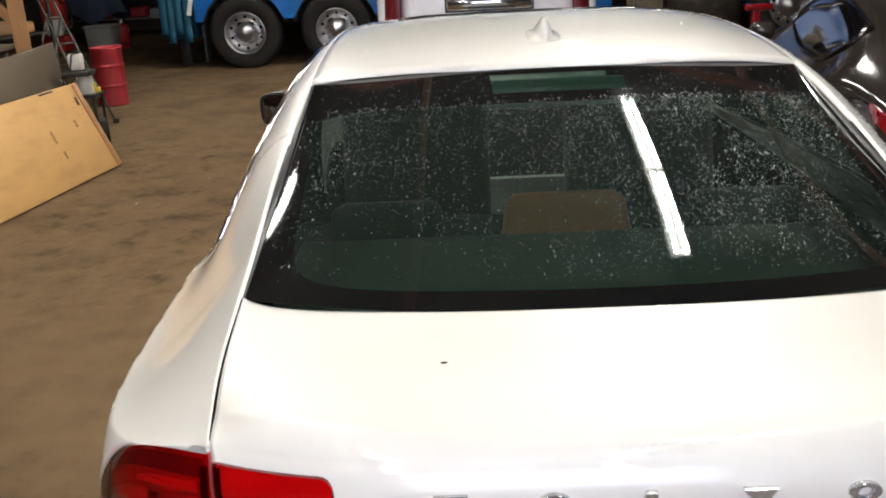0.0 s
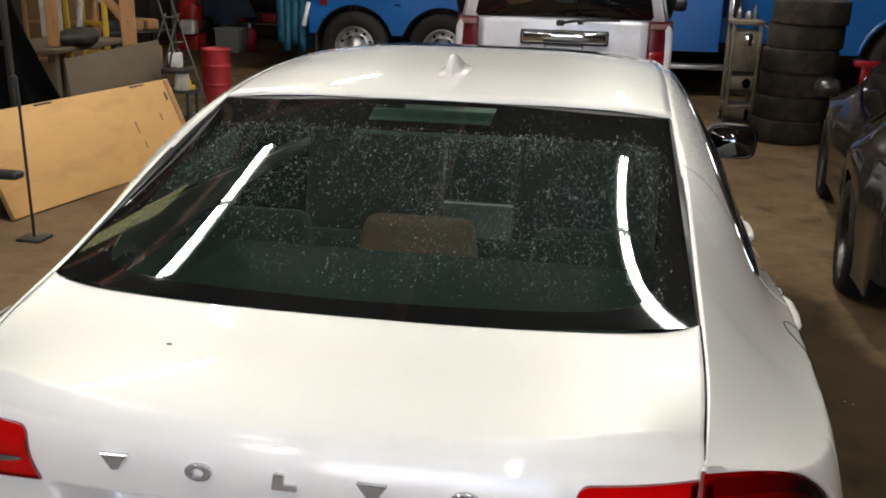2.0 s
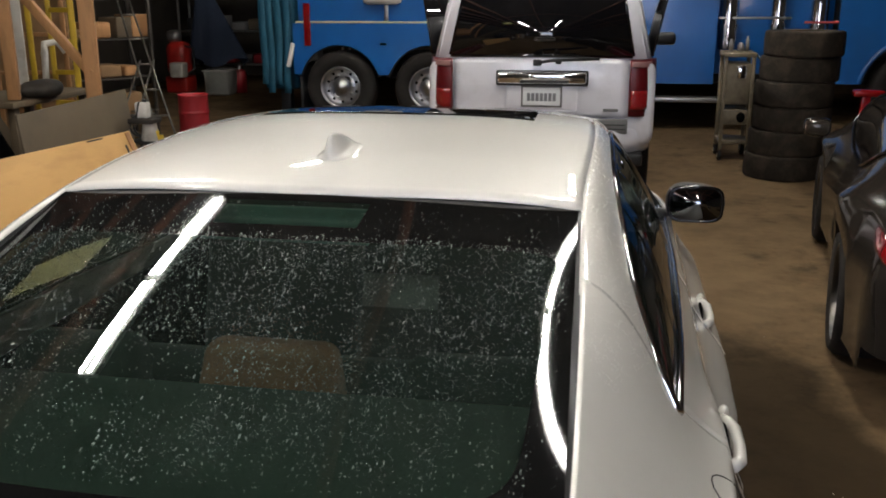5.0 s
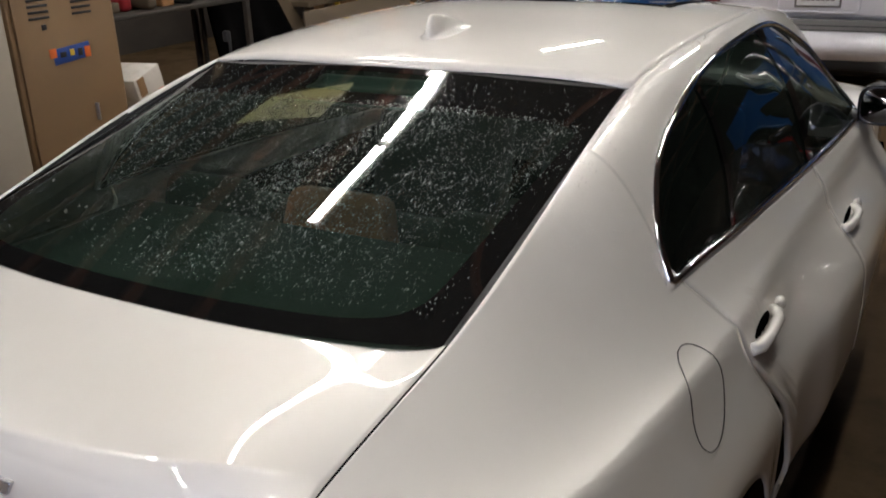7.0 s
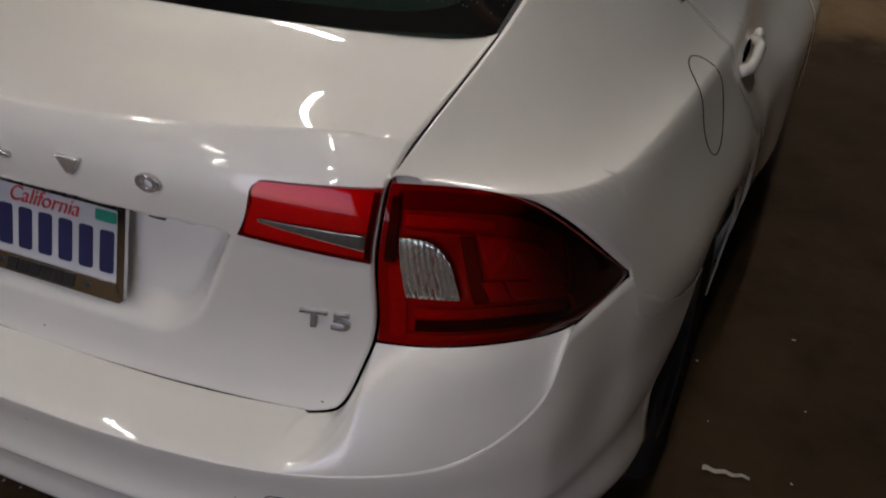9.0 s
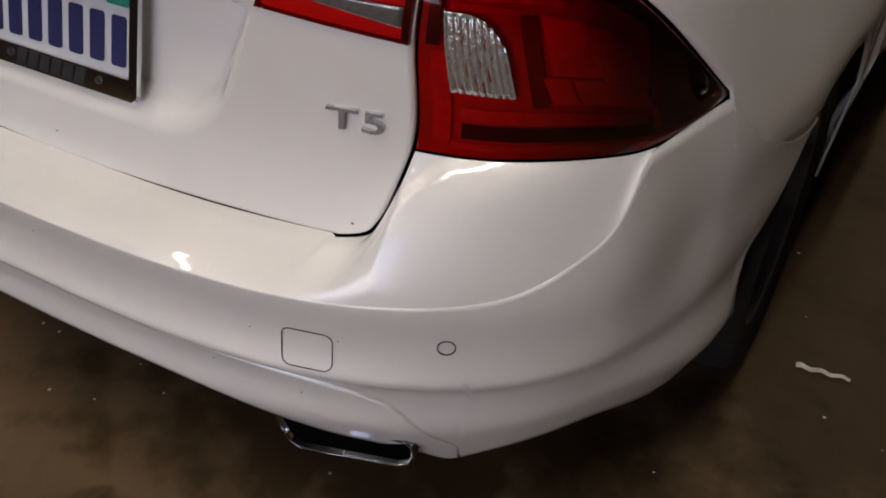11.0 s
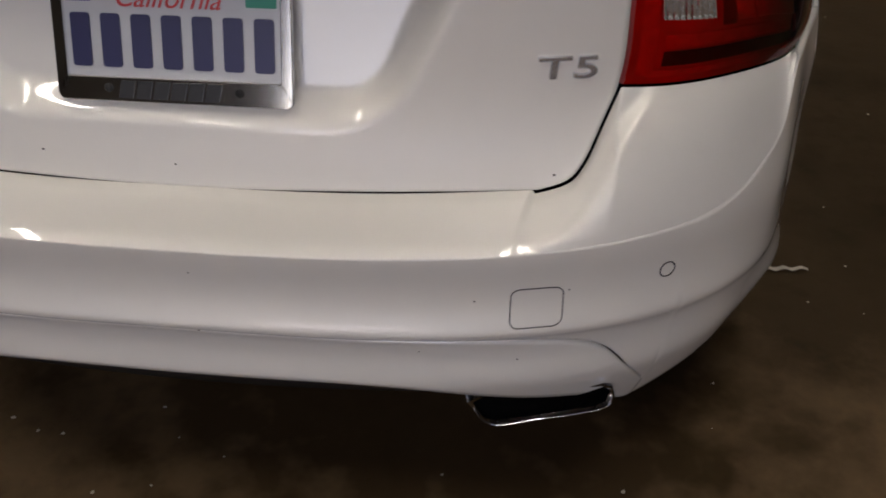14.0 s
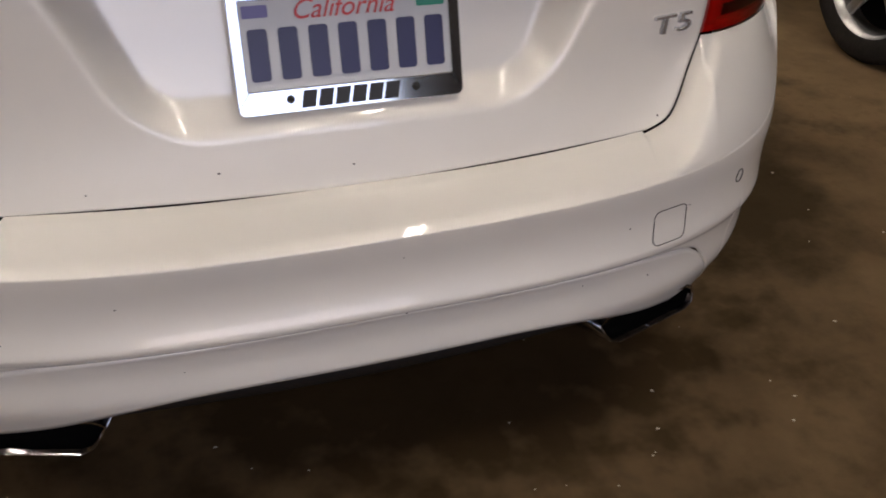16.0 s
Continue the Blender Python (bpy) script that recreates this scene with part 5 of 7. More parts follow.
def suv(at):
    t = thing("sport_utility_vehicle", "silver sport utility vehicle with black rear window and tall red lamps", "car", at)

    def ring(y, w, z0, z1, r=0.12):
        return [Vector((x, y, z)) for x, z in [(a, b + (z0 + z1) / 2) for a, b in rounded_loop(2 * w, z1 - z0, r, 5)]]
    bm = bmesh.new()
    loft(bm, [ring(0.16, 0.90, 0.60, 1.26, 0.10), ring(0.20, 0.93, 0.55, 1.27), ring(1.0, 0.945, 0.50, 1.27), ring(3.2, 0.945, 0.48, 1.22), ring(4.3, 0.92, 0.48, 1.12), ring(4.66, 0.80, 0.50, 1.02)])
    part("body", bm, SILVER, t)
    # greenhouse
    def house(y, w0, w1, z0, z1):
        return [Vector(p) for p in ((-w0, y, z0), (-w1, y, z1 - 0.06), (-w1 + 0.08, y, z1), (w1 - 0.08, y, z1), (w1, y, z1 - 0.06), (w0, y, z0))]
    bm = bmesh.new()
    loft(bm, [house(0.16, 0.88, 0.76, 1.24, 1.78), house(0.30, 0.90, 0.78, 1.24, 1.82), house(2.6, 0.90, 0.78, 1.22, 1.82), house(3.35, 0.88, 0.80, 1.14, 1.22)])
    for v in bm.verts:
        if v.co.y < 0.2:
            v.co.y += (v.co.z - 1.24) * 0.22
    bmesh.ops.bevel(bm, geom=list(bm.edges), offset=0.03, segments=3, affect='EDGES')
    part("cabin", bm, SILVER, t)
    bm = bmesh.new()
    prism(bm, [(-0.76, 0), (0.76, 0), (0.665, 0.49), (-0.665, 0.49)], 0.03, pose(0, 0.135, 1.275, -12.5, 0, 0))
    bmesh.ops.bevel(bm, geom=list(bm.edges), offset=0.02, segments=2, affect='EDGES')
    part("rear_window", bm, WINDOW_BLACK, t, "black tinted rear window")
    for s in (-1, 1):
        bm = bmesh.new()
        prism(bm, [(0.28, 0), (3.05, -0.05), (2.55, 0.44), (0.42, 0.46)], 0.02, pose(s * 0.905, 0, 1.28, 0, 0, 90) @ pose(0, 0, 0, s * 12.5, 0, 0))
        part("side_window", bm, WINDOW_BLACK, t)
    # gate
    bm = bmesh.new()
    grid(bm, lambda a, b: Vector(((2 * a - 1) * 0.715, 0.13 + 0.03 * (2 * a - 1) ** 2 - 0.012 * math.sin(b * 3.1), 1.265 - 0.47 * b)), 20, 12, 0.03)
    gate = part("tailgate", bm, SILVER, t)
    simple_box("plate_recess", (0.60, 0.02, 0.24), (0.02, 0.116, 0.960), SILVER, gate, 0.03)
    simple_box("bar_backing", (0.75, 0.03, 0.125), (0.02, 0.105, 1.112), BLACK_PLASTIC, gate, 0.015)
    simple_box("handle_bar", (0.72, 0.06, 0.095), (0.02, 0.085, 1.115), CHROME, gate, 0.02, label="chrome bar over the plate")
    simple_box("bar_grip", (0.40, 0.03, 0.022), (0.04, 0.058, 1.088), BLACK_PLASTIC, gate, 0.006)
    simple_box("plate_frame", (0.335, 0.008, 0.175), (0.02, 0.101, 0.965), SUV_GREY, gate, 0.003)
    simple_box("plate", (0.305, 0.008, 0.145), (0.02, 0.098, 0.965), SUV_PLATE, gate, 0.003)
    for k in range(7):
        simple_box("plate_bar", (0.026, 0.004, 0.065), (-0.085 + k * 0.035, 0.0928, 0.960), PLATE_GREY, gate, 0.001)
    simple_box("name_bar", (0.12, 0.006, 0.024), (0.58, 0.112, 0.86), SUV_GREY, gate, 0.003)
    bm = bmesh.new()
    tube_along(bm, [(-0.02, 0.07, 1.235), (0.10, 0.075, 1.255), (0.48, 0.085, 1.27)], 0.012, 8)
    box(bm, (0.07, 0.04, 0.05), (-0.02, 0.10, 1.235), bevel=0.01)
    box(bm, (0.05, 0.04, 0.04), (0.15, 0.10, 1.245), bevel=0.01)
    part("rear_wiper", bm, BLACK_PLASTIC, t)
    trim = simple_box("lower_trim", (1.44, 0.05, 0.12), (0, 0.08, 0.735), SUV_GREY, t, 0.01)
    for z in (0.715, 0.750):
        simple_box("trim_groove", (1.40, 0.006, 0.008), (0, 0.0545, z), BLACK_PLASTIC, trim, 0.002)
    for s in (-1, 1):
        bm = bmesh.new()
        grid(bm, lambda a, b: Vector((s * (0.722 + 0.210 * a), 0.125 + 0.20 * a ** 3.5 - 0.02 * math.sin(b * math.pi), 1.265 - 0.455 * b)), 14, 12, 0.03)
        lamp = part("tail_lamp", bm, LAMP_RED, t, "tall dull red rear lamp")
        for k, (z0, z1, m) in enumerate(((1.250, 1.205, SUV_CAP), (1.02, 0.87, RED_MID))):
            bm = bmesh.new()
            grid(bm, lambda a, b: Vector((s * (0.734 + 0.165 * a), 0.125 + 0.20 * (0.05 + 0.8 * a) ** 3.5 - 0.026, z0 + (z1 - z0) * b)), 10, 4, 0.006)
            part("clear_cap" if k == 0 else "stop_reflector", bm, m, lamp)
    bm = bmesh.new()

    def bumper_ring(k):
        # depth profile swept round the tail
        f = 2 * k - 1
        x = 0.935 * math.sin(f * math.pi / 2)
        y = -0.055 + 0.62 * (1 - math.cos(f * math.pi / 2)) ** 1.7
        return x, y
    grid(bm, lambda a, b: Vector((bumper_ring(a)[0] * (1 - 0.02 * b), bumper_ring(a)[1] + 0.11 * (1 - math.sin(math.pi * (0.16 + 0.68 * b))), 0.705 - 0.20 * b)), 50, 14)
    grid(bm, lambda a, b: Vector((bumper_ring(a)[0] * (1 - 0.10 * b), bumper_ring(a)[1] + 0.057 + 0.09 * b, 0.705 + 0.006 * math.sin(b * 3.1))), 50, 3)
    bmesh.ops.remove_doubles(bm, verts=bm.verts, dist=0.002)
    part("bumper", bm, SILVER, t)
    simple_box("bumper_foot", (1.70, 0.35, 0.10), (0, 0.22, 0.47), BLACK_PLASTIC, t, 0.02)
    simple_box("chassis", (1.5, 4.0, 0.2), (0, 2.4, 0.42), BLACK_PLASTIC, t, 0.02)
    for s in (-1, 1):
        for wy in (1.02, 3.80):
            wheel(t, s * 0.80, wy, 0.375, 0.375, 0.25, s, RIM, 5, 0.62)
        bm = bmesh.new()
        tube_along(bm, [(s * 0.70, 0.55, 1.83), (s * 0.70, 0.65, 1.88), (s * 0.70, 2.3, 1.88), (s * 0.70, 2.4, 1.83)], 0.018, 8)
        part("roof_rail", bm, SUV_GREY, t)
        m = simple_box("side_mirror", (0.27, 0.14, 0.13), (s * 1.09, 2.75, 1.30), BLACK_PLASTIC, t, 0.04)
    return t


suv(pose(0.05, 7.0, 0))

# ---- the blue tow truck across the back ----
STEEL = material("worn_steel", (0.42, 0.41, 0.40), 0.35, 0.9, 0.2, 18, stain=(0.12, 0.10, 0.08), stain_scale=3, stain_amount=0.6)
GOLD = material("gold_pinstripe", (0.55, 0.47, 0.30), 0.4, 0.2, 0.1, 30)
TEAL = material("teal_strap_cloth", (0.008, 0.080, 0.135), 0.7, 0, 0.25, 14, stain=(0.005, 0.05, 0.08), stain_scale=3)
AMBER = material("amber_marker", (0.7, 0.2, 0.02), 0.3)


def truck_wheel(parent, x, z, out=-1, r=0.50):
    t = new("wheel")
    t.parent = parent
    t.matrix_basis = pose(x, -0.02, z, 90, 0, 0)
    bm = bmesh.new()
    lathe(bm, [(r * 0.56, -0.02), (r * 0.60, 0.02), (r * 0.88, 0.03), (r * 0.96, 0.0), (r, -0.05), (r, -0.26), (r * 0.9, -0.30)], 56)
    part("tyre", bm, RUBBER, t)
    bm = bmesh.new()
    lathe(bm, [(r * 0.58, 0.0), (r * 0.55, 0.012), (r * 0.52, -0.06), (r * 0.50, -0.10), (r * 0.30, -0.105), (r * 0.26, -0.06), (r * 0.22, 0.02), (0.001, 0.045)], 40)
    for k in range(10):
        a = 2 * math.pi * k / 10
        lathe(bm, [(0.016, -0.10), (0.016, -0.055), (0.001, -0.045)], 8, pose(r * 0.335 * math.cos(a), r * 0.335 * math.sin(a), 0))
    part("rim", bm, RIM, t)
    for k in range(10):
        a = 2 * math.pi * (k + 0.5) / 10
        bm = bmesh.new()
        lathe(bm, [(0.001, 0.001), (0.019, 0.0), (0.021, -0.004)], 12, pose(r * 0.43 * math.cos(a), r * 0.43 * math.sin(a), -0.098))
        part("hand_hole", bm, DARK, t)
    return t


def arch_panel(name, x0, x1, z0, z1, wheels, r, mat, parent, y=0.0, n=90):
    """An upright panel along x, cut out over the wheels."""
    def low(x):
        z = z0
        for c, cz in wheels:
            if abs(x - c) < r:
                z = max(z, cz + math.sqrt(r * r - (x - c) ** 2))
        return z
    bm = bmesh.new()
    grid(bm, lambda a, b: Vector((x0 + (x1 - x0) * a, y, z1 + (low(x0 + (x1 - x0) * a) - z1) * b)), n, 8)
    bm.normal_update()
    bmesh.ops.solidify(bm, geom=list(bm.faces), thickness=0.05)
    return part(name, bm, mat, parent, smooth=False)


def tow_truck(at):
    t = thing("tow_truck", "bright blue heavy tow truck with polished wheels and chrome stacks", "truck", at)
    wheels = [(-3.14, 0.48), (-1.86, 0.48)]
    arch_panel("body_side", -3.80, 0.60, 0.66, 1.36, wheels, 0.585, BLUE, t)
    arch_panel("upper_side", -3.72, 0.60, 1.385, 2.35, [], 0.5, BLUE, t, 0.03)
    simple_box("gold_rail", (4.4, 0.03, 0.03), (-1.55, -0.035, 1.372), GOLD, t, 0.006)
    simple_box("deck_top", (4.3, 2.1, 0.10), (-1.55, 1.15, 2.38), STEEL, t, 0.02)
    for x in (-2.5, -1.55):
        simple_box("white_package", (0.55, 0.3, 0.22), (x, 0.0, 1.72), material("white_bag", (0.65, 0.62, 0.58), 0.8), t, 0.08)
        simple_box("latch", (0.06, 0.03, 0.26), (x + 0.05, -0.03, 1.50), STEEL, t, 0.01)
    simple_box("side_marker", (0.12, 0.02, 0.05), (-2.5, -0.04, 1.08), CLEAR_LAMP, t, 0.01)
    simple_box("red_reflector", (0.10, 0.02, 0.58), (-3.58, -0.065, 1.34), RED_LENS, t, 0.01)
    simple_box("mud_flap", (0.04, 0.6, 0.70), (-3.72, 0.30, 0.45), BLACK_PLASTIC, t, 0.008)
    simple_box("tail_step", (0.06, 0.05, 0.34), (-3.84, -0.05, 0.92), FIXTURE, t, 0.01, (0, 14, 0))
    for c in wheels:
        bm = bmesh.new()
        pts = [(c[0] + 0.60 * math.cos(a), -0.01, c[1] + 0.60 * math.sin(a)) for a in np.linspace(0.25, math.pi - 0.25, 24)]
        tube_along(bm, pts, 0.035, 8)
        part("arch_trim", bm, BLACK_PLASTIC, t)
        truck_wheel(t, c[0], c[1])
        simple_box("axle", (0.25, 2.2, 0.25), (c[0], 1.15, 0.5), BLACK_PLASTIC, t, 0.04)
    simple_box("chassis", (8.4, 0.9, 0.35), (0.6, 1.15, 0.72), BLACK_PLASTIC, t, 0.02)
    simple_box("fuel_tank", (1.3, 0.5, 0.34), (-0.45, 0.32, 0.52), BLACK_PLASTIC, t, 0.12)
    # cab
    arch_panel("cab_side", 0.66, 1.93, 0.60, 2.6, [], 0.5, BLUE, t, -0.02, 10)
    bm = bmesh.new()
    tube_along(bm, [(0.72, -0.05, 1.35), (1.66, -0.05, 1.35), (1.92, -0.05, 1.62)], 0.014, 6)
    part("gold_line", bm, GOLD, t)
    for k in range(3):
        simple_box("writing_bar", (0.34, 0.006, 0.022), (1.30, -0.052, 0.98 - k * 0.045), material("pale_blue_print", (0.05, 0.22, 0.55), 0.5), t, 0.002)
    simple_box("cab_back", (1.27, 2.2, 1.9), (1.30, 1.12, 1.66), BLUE, t, 0.04)
    simple_box("cab_step", (1.6, 0.30, 0.06), (1.55, -0.06, 0.40), STEEL, t, 0.01)
    simple_box("door_lamp", (0.10, 0.03, 0.05), (1.62, -0.05, 0.68), CLEAR_LAMP, t, 0.01)
    for x, r in ((2.09, 0.12), (2.70, 0.10), (3.20, 0.11)):
        bm = bmesh.new()
        lathe(bm, [(r, 1.05), (r, 3.1), (r * 0.9, 3.12)], 24, pose(x, 0.10, 0))
        lathe(bm, [(r * 1.12, 1.30), (r * 1.12, 1.36)], 24, pose(x, 0.10, 0))
        part("exhaust_pipe", bm, CHROME, t, "chrome upright exhaust pipe")
    simple_box("sleeper_side", (1.50, 0.05, 1.9), (2.66, 0.25, 1.66), BLUE, t, 0.02)
    simple_box("grab_rail", (0.9, 0.03, 0.03), (2.40, 0.0, 1.44), STEEL, t, 0.01)
    simple_box("red_line", (2.4, 0.012, 0.03), (4.2, -0.045, 1.39), material("red_pinstripe", (0.30, 0.03, 0.03), 0.5), t, 0.003)
    arch_panel("wing", 3.42, 5.15, 0.62, 2.3, [(4.40, 0.52)], 0.68, BLUE, t, -0.02)
    bm = bmesh.new()
    pts = [(4.40 + 0.68 * math.cos(a), -0.05, 0.52 + 0.68 * math.sin(a)) for a in np.linspace(0.15, math.pi - 0.15, 30)]
    tube_along(bm, pts, 0.035, 8)
    part("wing_lip", bm, BLUE, t)
    simple_box("marker_lamp", (0.10, 0.04, 0.06), (5.0, -0.06, 1.22), AMBER, t, 0.015)
    simple_box("engine_bay", (1.7, 2.0, 1.2), (4.3, 1.2, 1.5), BLACK_PLASTIC, t, 0.05)
    truck_wheel(t, 4.40, 0.52, r=0.52)
    # straps and chains at the tail
    for k, x in enumerate((-4.32, -4.22, -4.10, -3.98)):
        bm = bmesh.new()
        grid(bm, lambda a, b, x=x, k=k: Vector((x + a * 0.10, 0.05 + 0.03 * math.sin(b * 9 + k), 2.4 - b * (1.9 + 0.12 * (k % 2)))), 2, 16)
        bm.normal_update()
        bmesh.ops.solidify(bm, geom=list(bm.faces), thickness=0.012)
        part("hanging_strap", bm, TEAL, t)
    simple_box("boom_foot", (0.5, 0.5, 1.9), (-4.15, 0.6, 1.35), TEAL, t, 0.05)
    simple_box("boom_leg", (0.16, 0.16, 0.5), (-4.15, 0.6, 0.25), BLACK_PLASTIC, t, 0.02)
    return t


tow_truck(pose(0, 12.2, 0))

# ---- the black sports car ----
SPORT_RIM = material("dark_alloy_rim", (0.09, 0.085, 0.08), 0.3, 1.0, 0.15, 25, stain=(0.08, 0.07, 0.06), stain_scale=8, stain_amount=0.5)


def sports_car(at):
    t = thing("sports_car", "glossy near-black rear-engined sports coupe with red rear lamps", "car", at)
    top = curve([(0.0, 0.72), (0.15, 0.84), (0.5, 0.93), (0.9, 1.03), (1.4, 1.18), (1.9, 1.275), (2.3, 1.285), (2.7, 1.20), (3.15, 0.95), (3.5, 0.84), (4.0, 0.76), (4.4, 0.60)])
    wid = curve([(0.0, 0.62), (0.12, 0.78), (0.4, 0.88), (1.0, 0.925), (1.7, 0.895), (2.4, 0.875), (3.3, 0.885), (3.9, 0.84), (4.25, 0.70), (4.42, 0.45)])
    hump = curve([(0.0, 0.66), (0.2, 0.78), (0.6, 0.85), (1.0, 0.875), (1.5, 0.83), (2.1, 0.80), (2.8, 0.79), (3.35, 0.80), (3.9, 0.74), (4.42, 0.50)])
    house = curve([(0.0, 0.50), (0.6, 0.50), (1.2, 0.54), (2.0, 0.56), (2.6, 0.58), (3.2, 0.66), (4.42, 0.30)])

    def low(y):
        z = 0.20 if 0.3 < y < 4.1 else 0.32
        for c in (1.05, 3.38):
            if abs(y - c) < 0.355:
                z = max(z, 0.33 + math.sqrt(0.355 ** 2 - (y - c) ** 2))
        return z

    def skin(y, v):
        """v 0 at the crown, 1 at the sill."""
        w, zh, zt, g = wid(y), hump(y), max(top(y), hump(y) + 0.005), house(y)
        flare = 0.03 * (math.exp(-((y - 1.05) / 0.35) ** 2) + math.exp(-((y - 3.38) / 0.35) ** 2))
        if v < 0.30:
            k = v / 0.30
            return Vector((g * k, y, zt - (zt - zh) * 0.10 * k ** 3))
        if v < 0.62:
            k = (v - 0.30) / 0.32
            p0, p3 = Vector((g, y, zt - (zt - zh) * 0.10)), Vector((w - 0.07 + flare, y, zh))
            bulge = 0.06 * math.sin(k * math.pi)
            return p0.lerp(p3, k) + Vector((bulge * 0.6 * (1 - k), 0, bulge * (1 - k)))
        k = (v - 0.62) / 0.38
        z = zh + (low(y) - zh) * k
        return Vector((w - 0.07 + flare + 0.07 * math.sin(min(k * 2.2, 1) * math.pi / 2) - 0.03 * max(k - 0.6, 0), y, z))
    for s in (1, -1):
        bm = bmesh.new()
        grid(bm, lambda a, b: skin(a * 4.42, b), 110, 40, 0, s)
        part("body_half", bm, BLACK_PAINT, t)
        bm = bmesh.new()
        def win(a, b):
            y = 1.25 + a * 1.62
            h = 1 - abs(2 * a - 1) ** 3 * 0.6
            return skin(y, 0.33 + (0.245 * b + 0.02) * h + 0.05 * (1 - h)) + Vector((0.008, 0, 0.006))
        grid(bm, win, 30, 8, 0.006, s)
        part("side_window", bm, WINDOW_BLACK, t)
        bm = bmesh.new()
        tube_along(bm, [Vector((s * p.x, p.y, p.z)) for p in [win(k / 24, 0) for k in range(25)] + [win(1 - k / 24, 1) for k in range(25)]], 0.010, 6, True)
        part("window_seal", bm, BLACK_GLOSS, t)
        bm = bmesh.new()
        grid(bm, lambda a, b: skin(0.03 + a * 0.44, 0.622 + 0.012 * a + (0.062 - 0.050 * a ** 2) * b) + Vector((0.006, -0.006, 0.002)), 20, 6, 0.006, s)
        part("tail_lamp", bm, RED_LENS, t, "red rear lamp wrapping round the corner")
        simple_box("door_mirror", (0.17, 0.13, 0.12), (s * 0.99, 2.72, 0.93), BLACK_PAINT, t, 0.04)
        for wy in (1.05, 3.38):
            wheel(t, s * (0.80 if wy < 2 else 0.78), wy, 0.325, 0.325, 0.26, s, SPORT_RIM, 10, 0.76)
        groove([Vector((s * (skin(y, v).x + 0.001), skin(y, v).y, skin(y, v).z)) for y, v in [(1.62, 0.60), (1.60, 0.66), (1.58, 0.75), (1.60, 0.85), (1.64, 0.97)]], 0.003, "door_gap", t)
    bm = bmesh.new()
    grid(bm, lambda a, b: Vector(((2 * a - 1) * 0.46, 0.62 + b * 0.85, 0.0)) + Vector((0, 0, top(0.62 + b * 0.85) + 0.006 - 0.03 * (2 * a - 1) ** 4)), 12, 16, 0.004)
    part("rear_window", bm, WINDOW_BLACK, t)
    bm = bmesh.new()
    grid(bm, lambda a, b: Vector(((2 * a - 1) * 0.72, 0.10 + 0.14 * (2 * a - 1) ** 4 - 0.05 * math.sin(b * 3), 0.72 - 0.42 * b)), 24, 10, 0.03)
    part("rear_bumper", bm, BLACK_PAINT, t)
    simple_box("low_light_bar", (0.28, 0.02, 0.03), (-0.48, 0.10, 0.47), RED_LENS, t, 0.006)
    simple_box("underbody", (1.4, 3.9, 0.14), (0, 2.2, 0.22), BLACK_PLASTIC, t, 0.03)
    return t


sports_car(pose(2.55, 3.06, 0, 0, 0, -8.6))

# ---- tyres, trolley and loose things on that side ----
def tyre_ring(at, r=0.365, h=0.236):
    bm = bmesh.new()
    p = [(r * 0.56, 0.02), (r * 0.62, 0.0), (r * 0.955, 0.0), (r * 0.99, 0.006), (r, 0.018)]
    p += [(r + 0.003, 0.035), (r + 0.004, h * 0.5), (r + 0.003, h - 0.035)]
    p += [(r, h - 0.018), (r * 0.99, h - 0.006), (r * 0.955, h), (r * 0.62, h), (r * 0.56, h - 0.02), (r * 0.60, h * 0.5), (r * 0.56, 0.02)]
    lathe(bm, p, 64)
    ob = part("truck_tyre", bm, DUSTY_RUBBER)
    ob.matrix_basis = at
    return tagged(ob, "worn dusty truck tyre lying flat in a stack", "tyre", group="stack of truck tyres")


DUSTY_RUBBER = material("dusty_tyre_rubber", (0.024, 0.019, 0.015), 0.9, 0, 0.35, 30, stain=(0.060, 0.046, 0.033), stain_scale=6, stain_amount=0.6, bump=0.3, spec=0.12)
random.seed(5)
first = tyre_ring(pose(2.34, 9.06, 0))
for k in range(1, 6):
    copy_thing(first, pose(2.34 + 0.020 * k + random.uniform(-0.012, 0.012), 9.06 + random.uniform(-0.03, 0.03), 0.2365 * k, 0, 0, random.uniform(0, 90)))

CART_GREY = material("grey_green_enamel", (0.17, 0.135, 0.085), 0.55, 0, 0.35, 25, stain=(0.05, 0.035, 0.022), stain_scale=5, stain_amount=0.6)


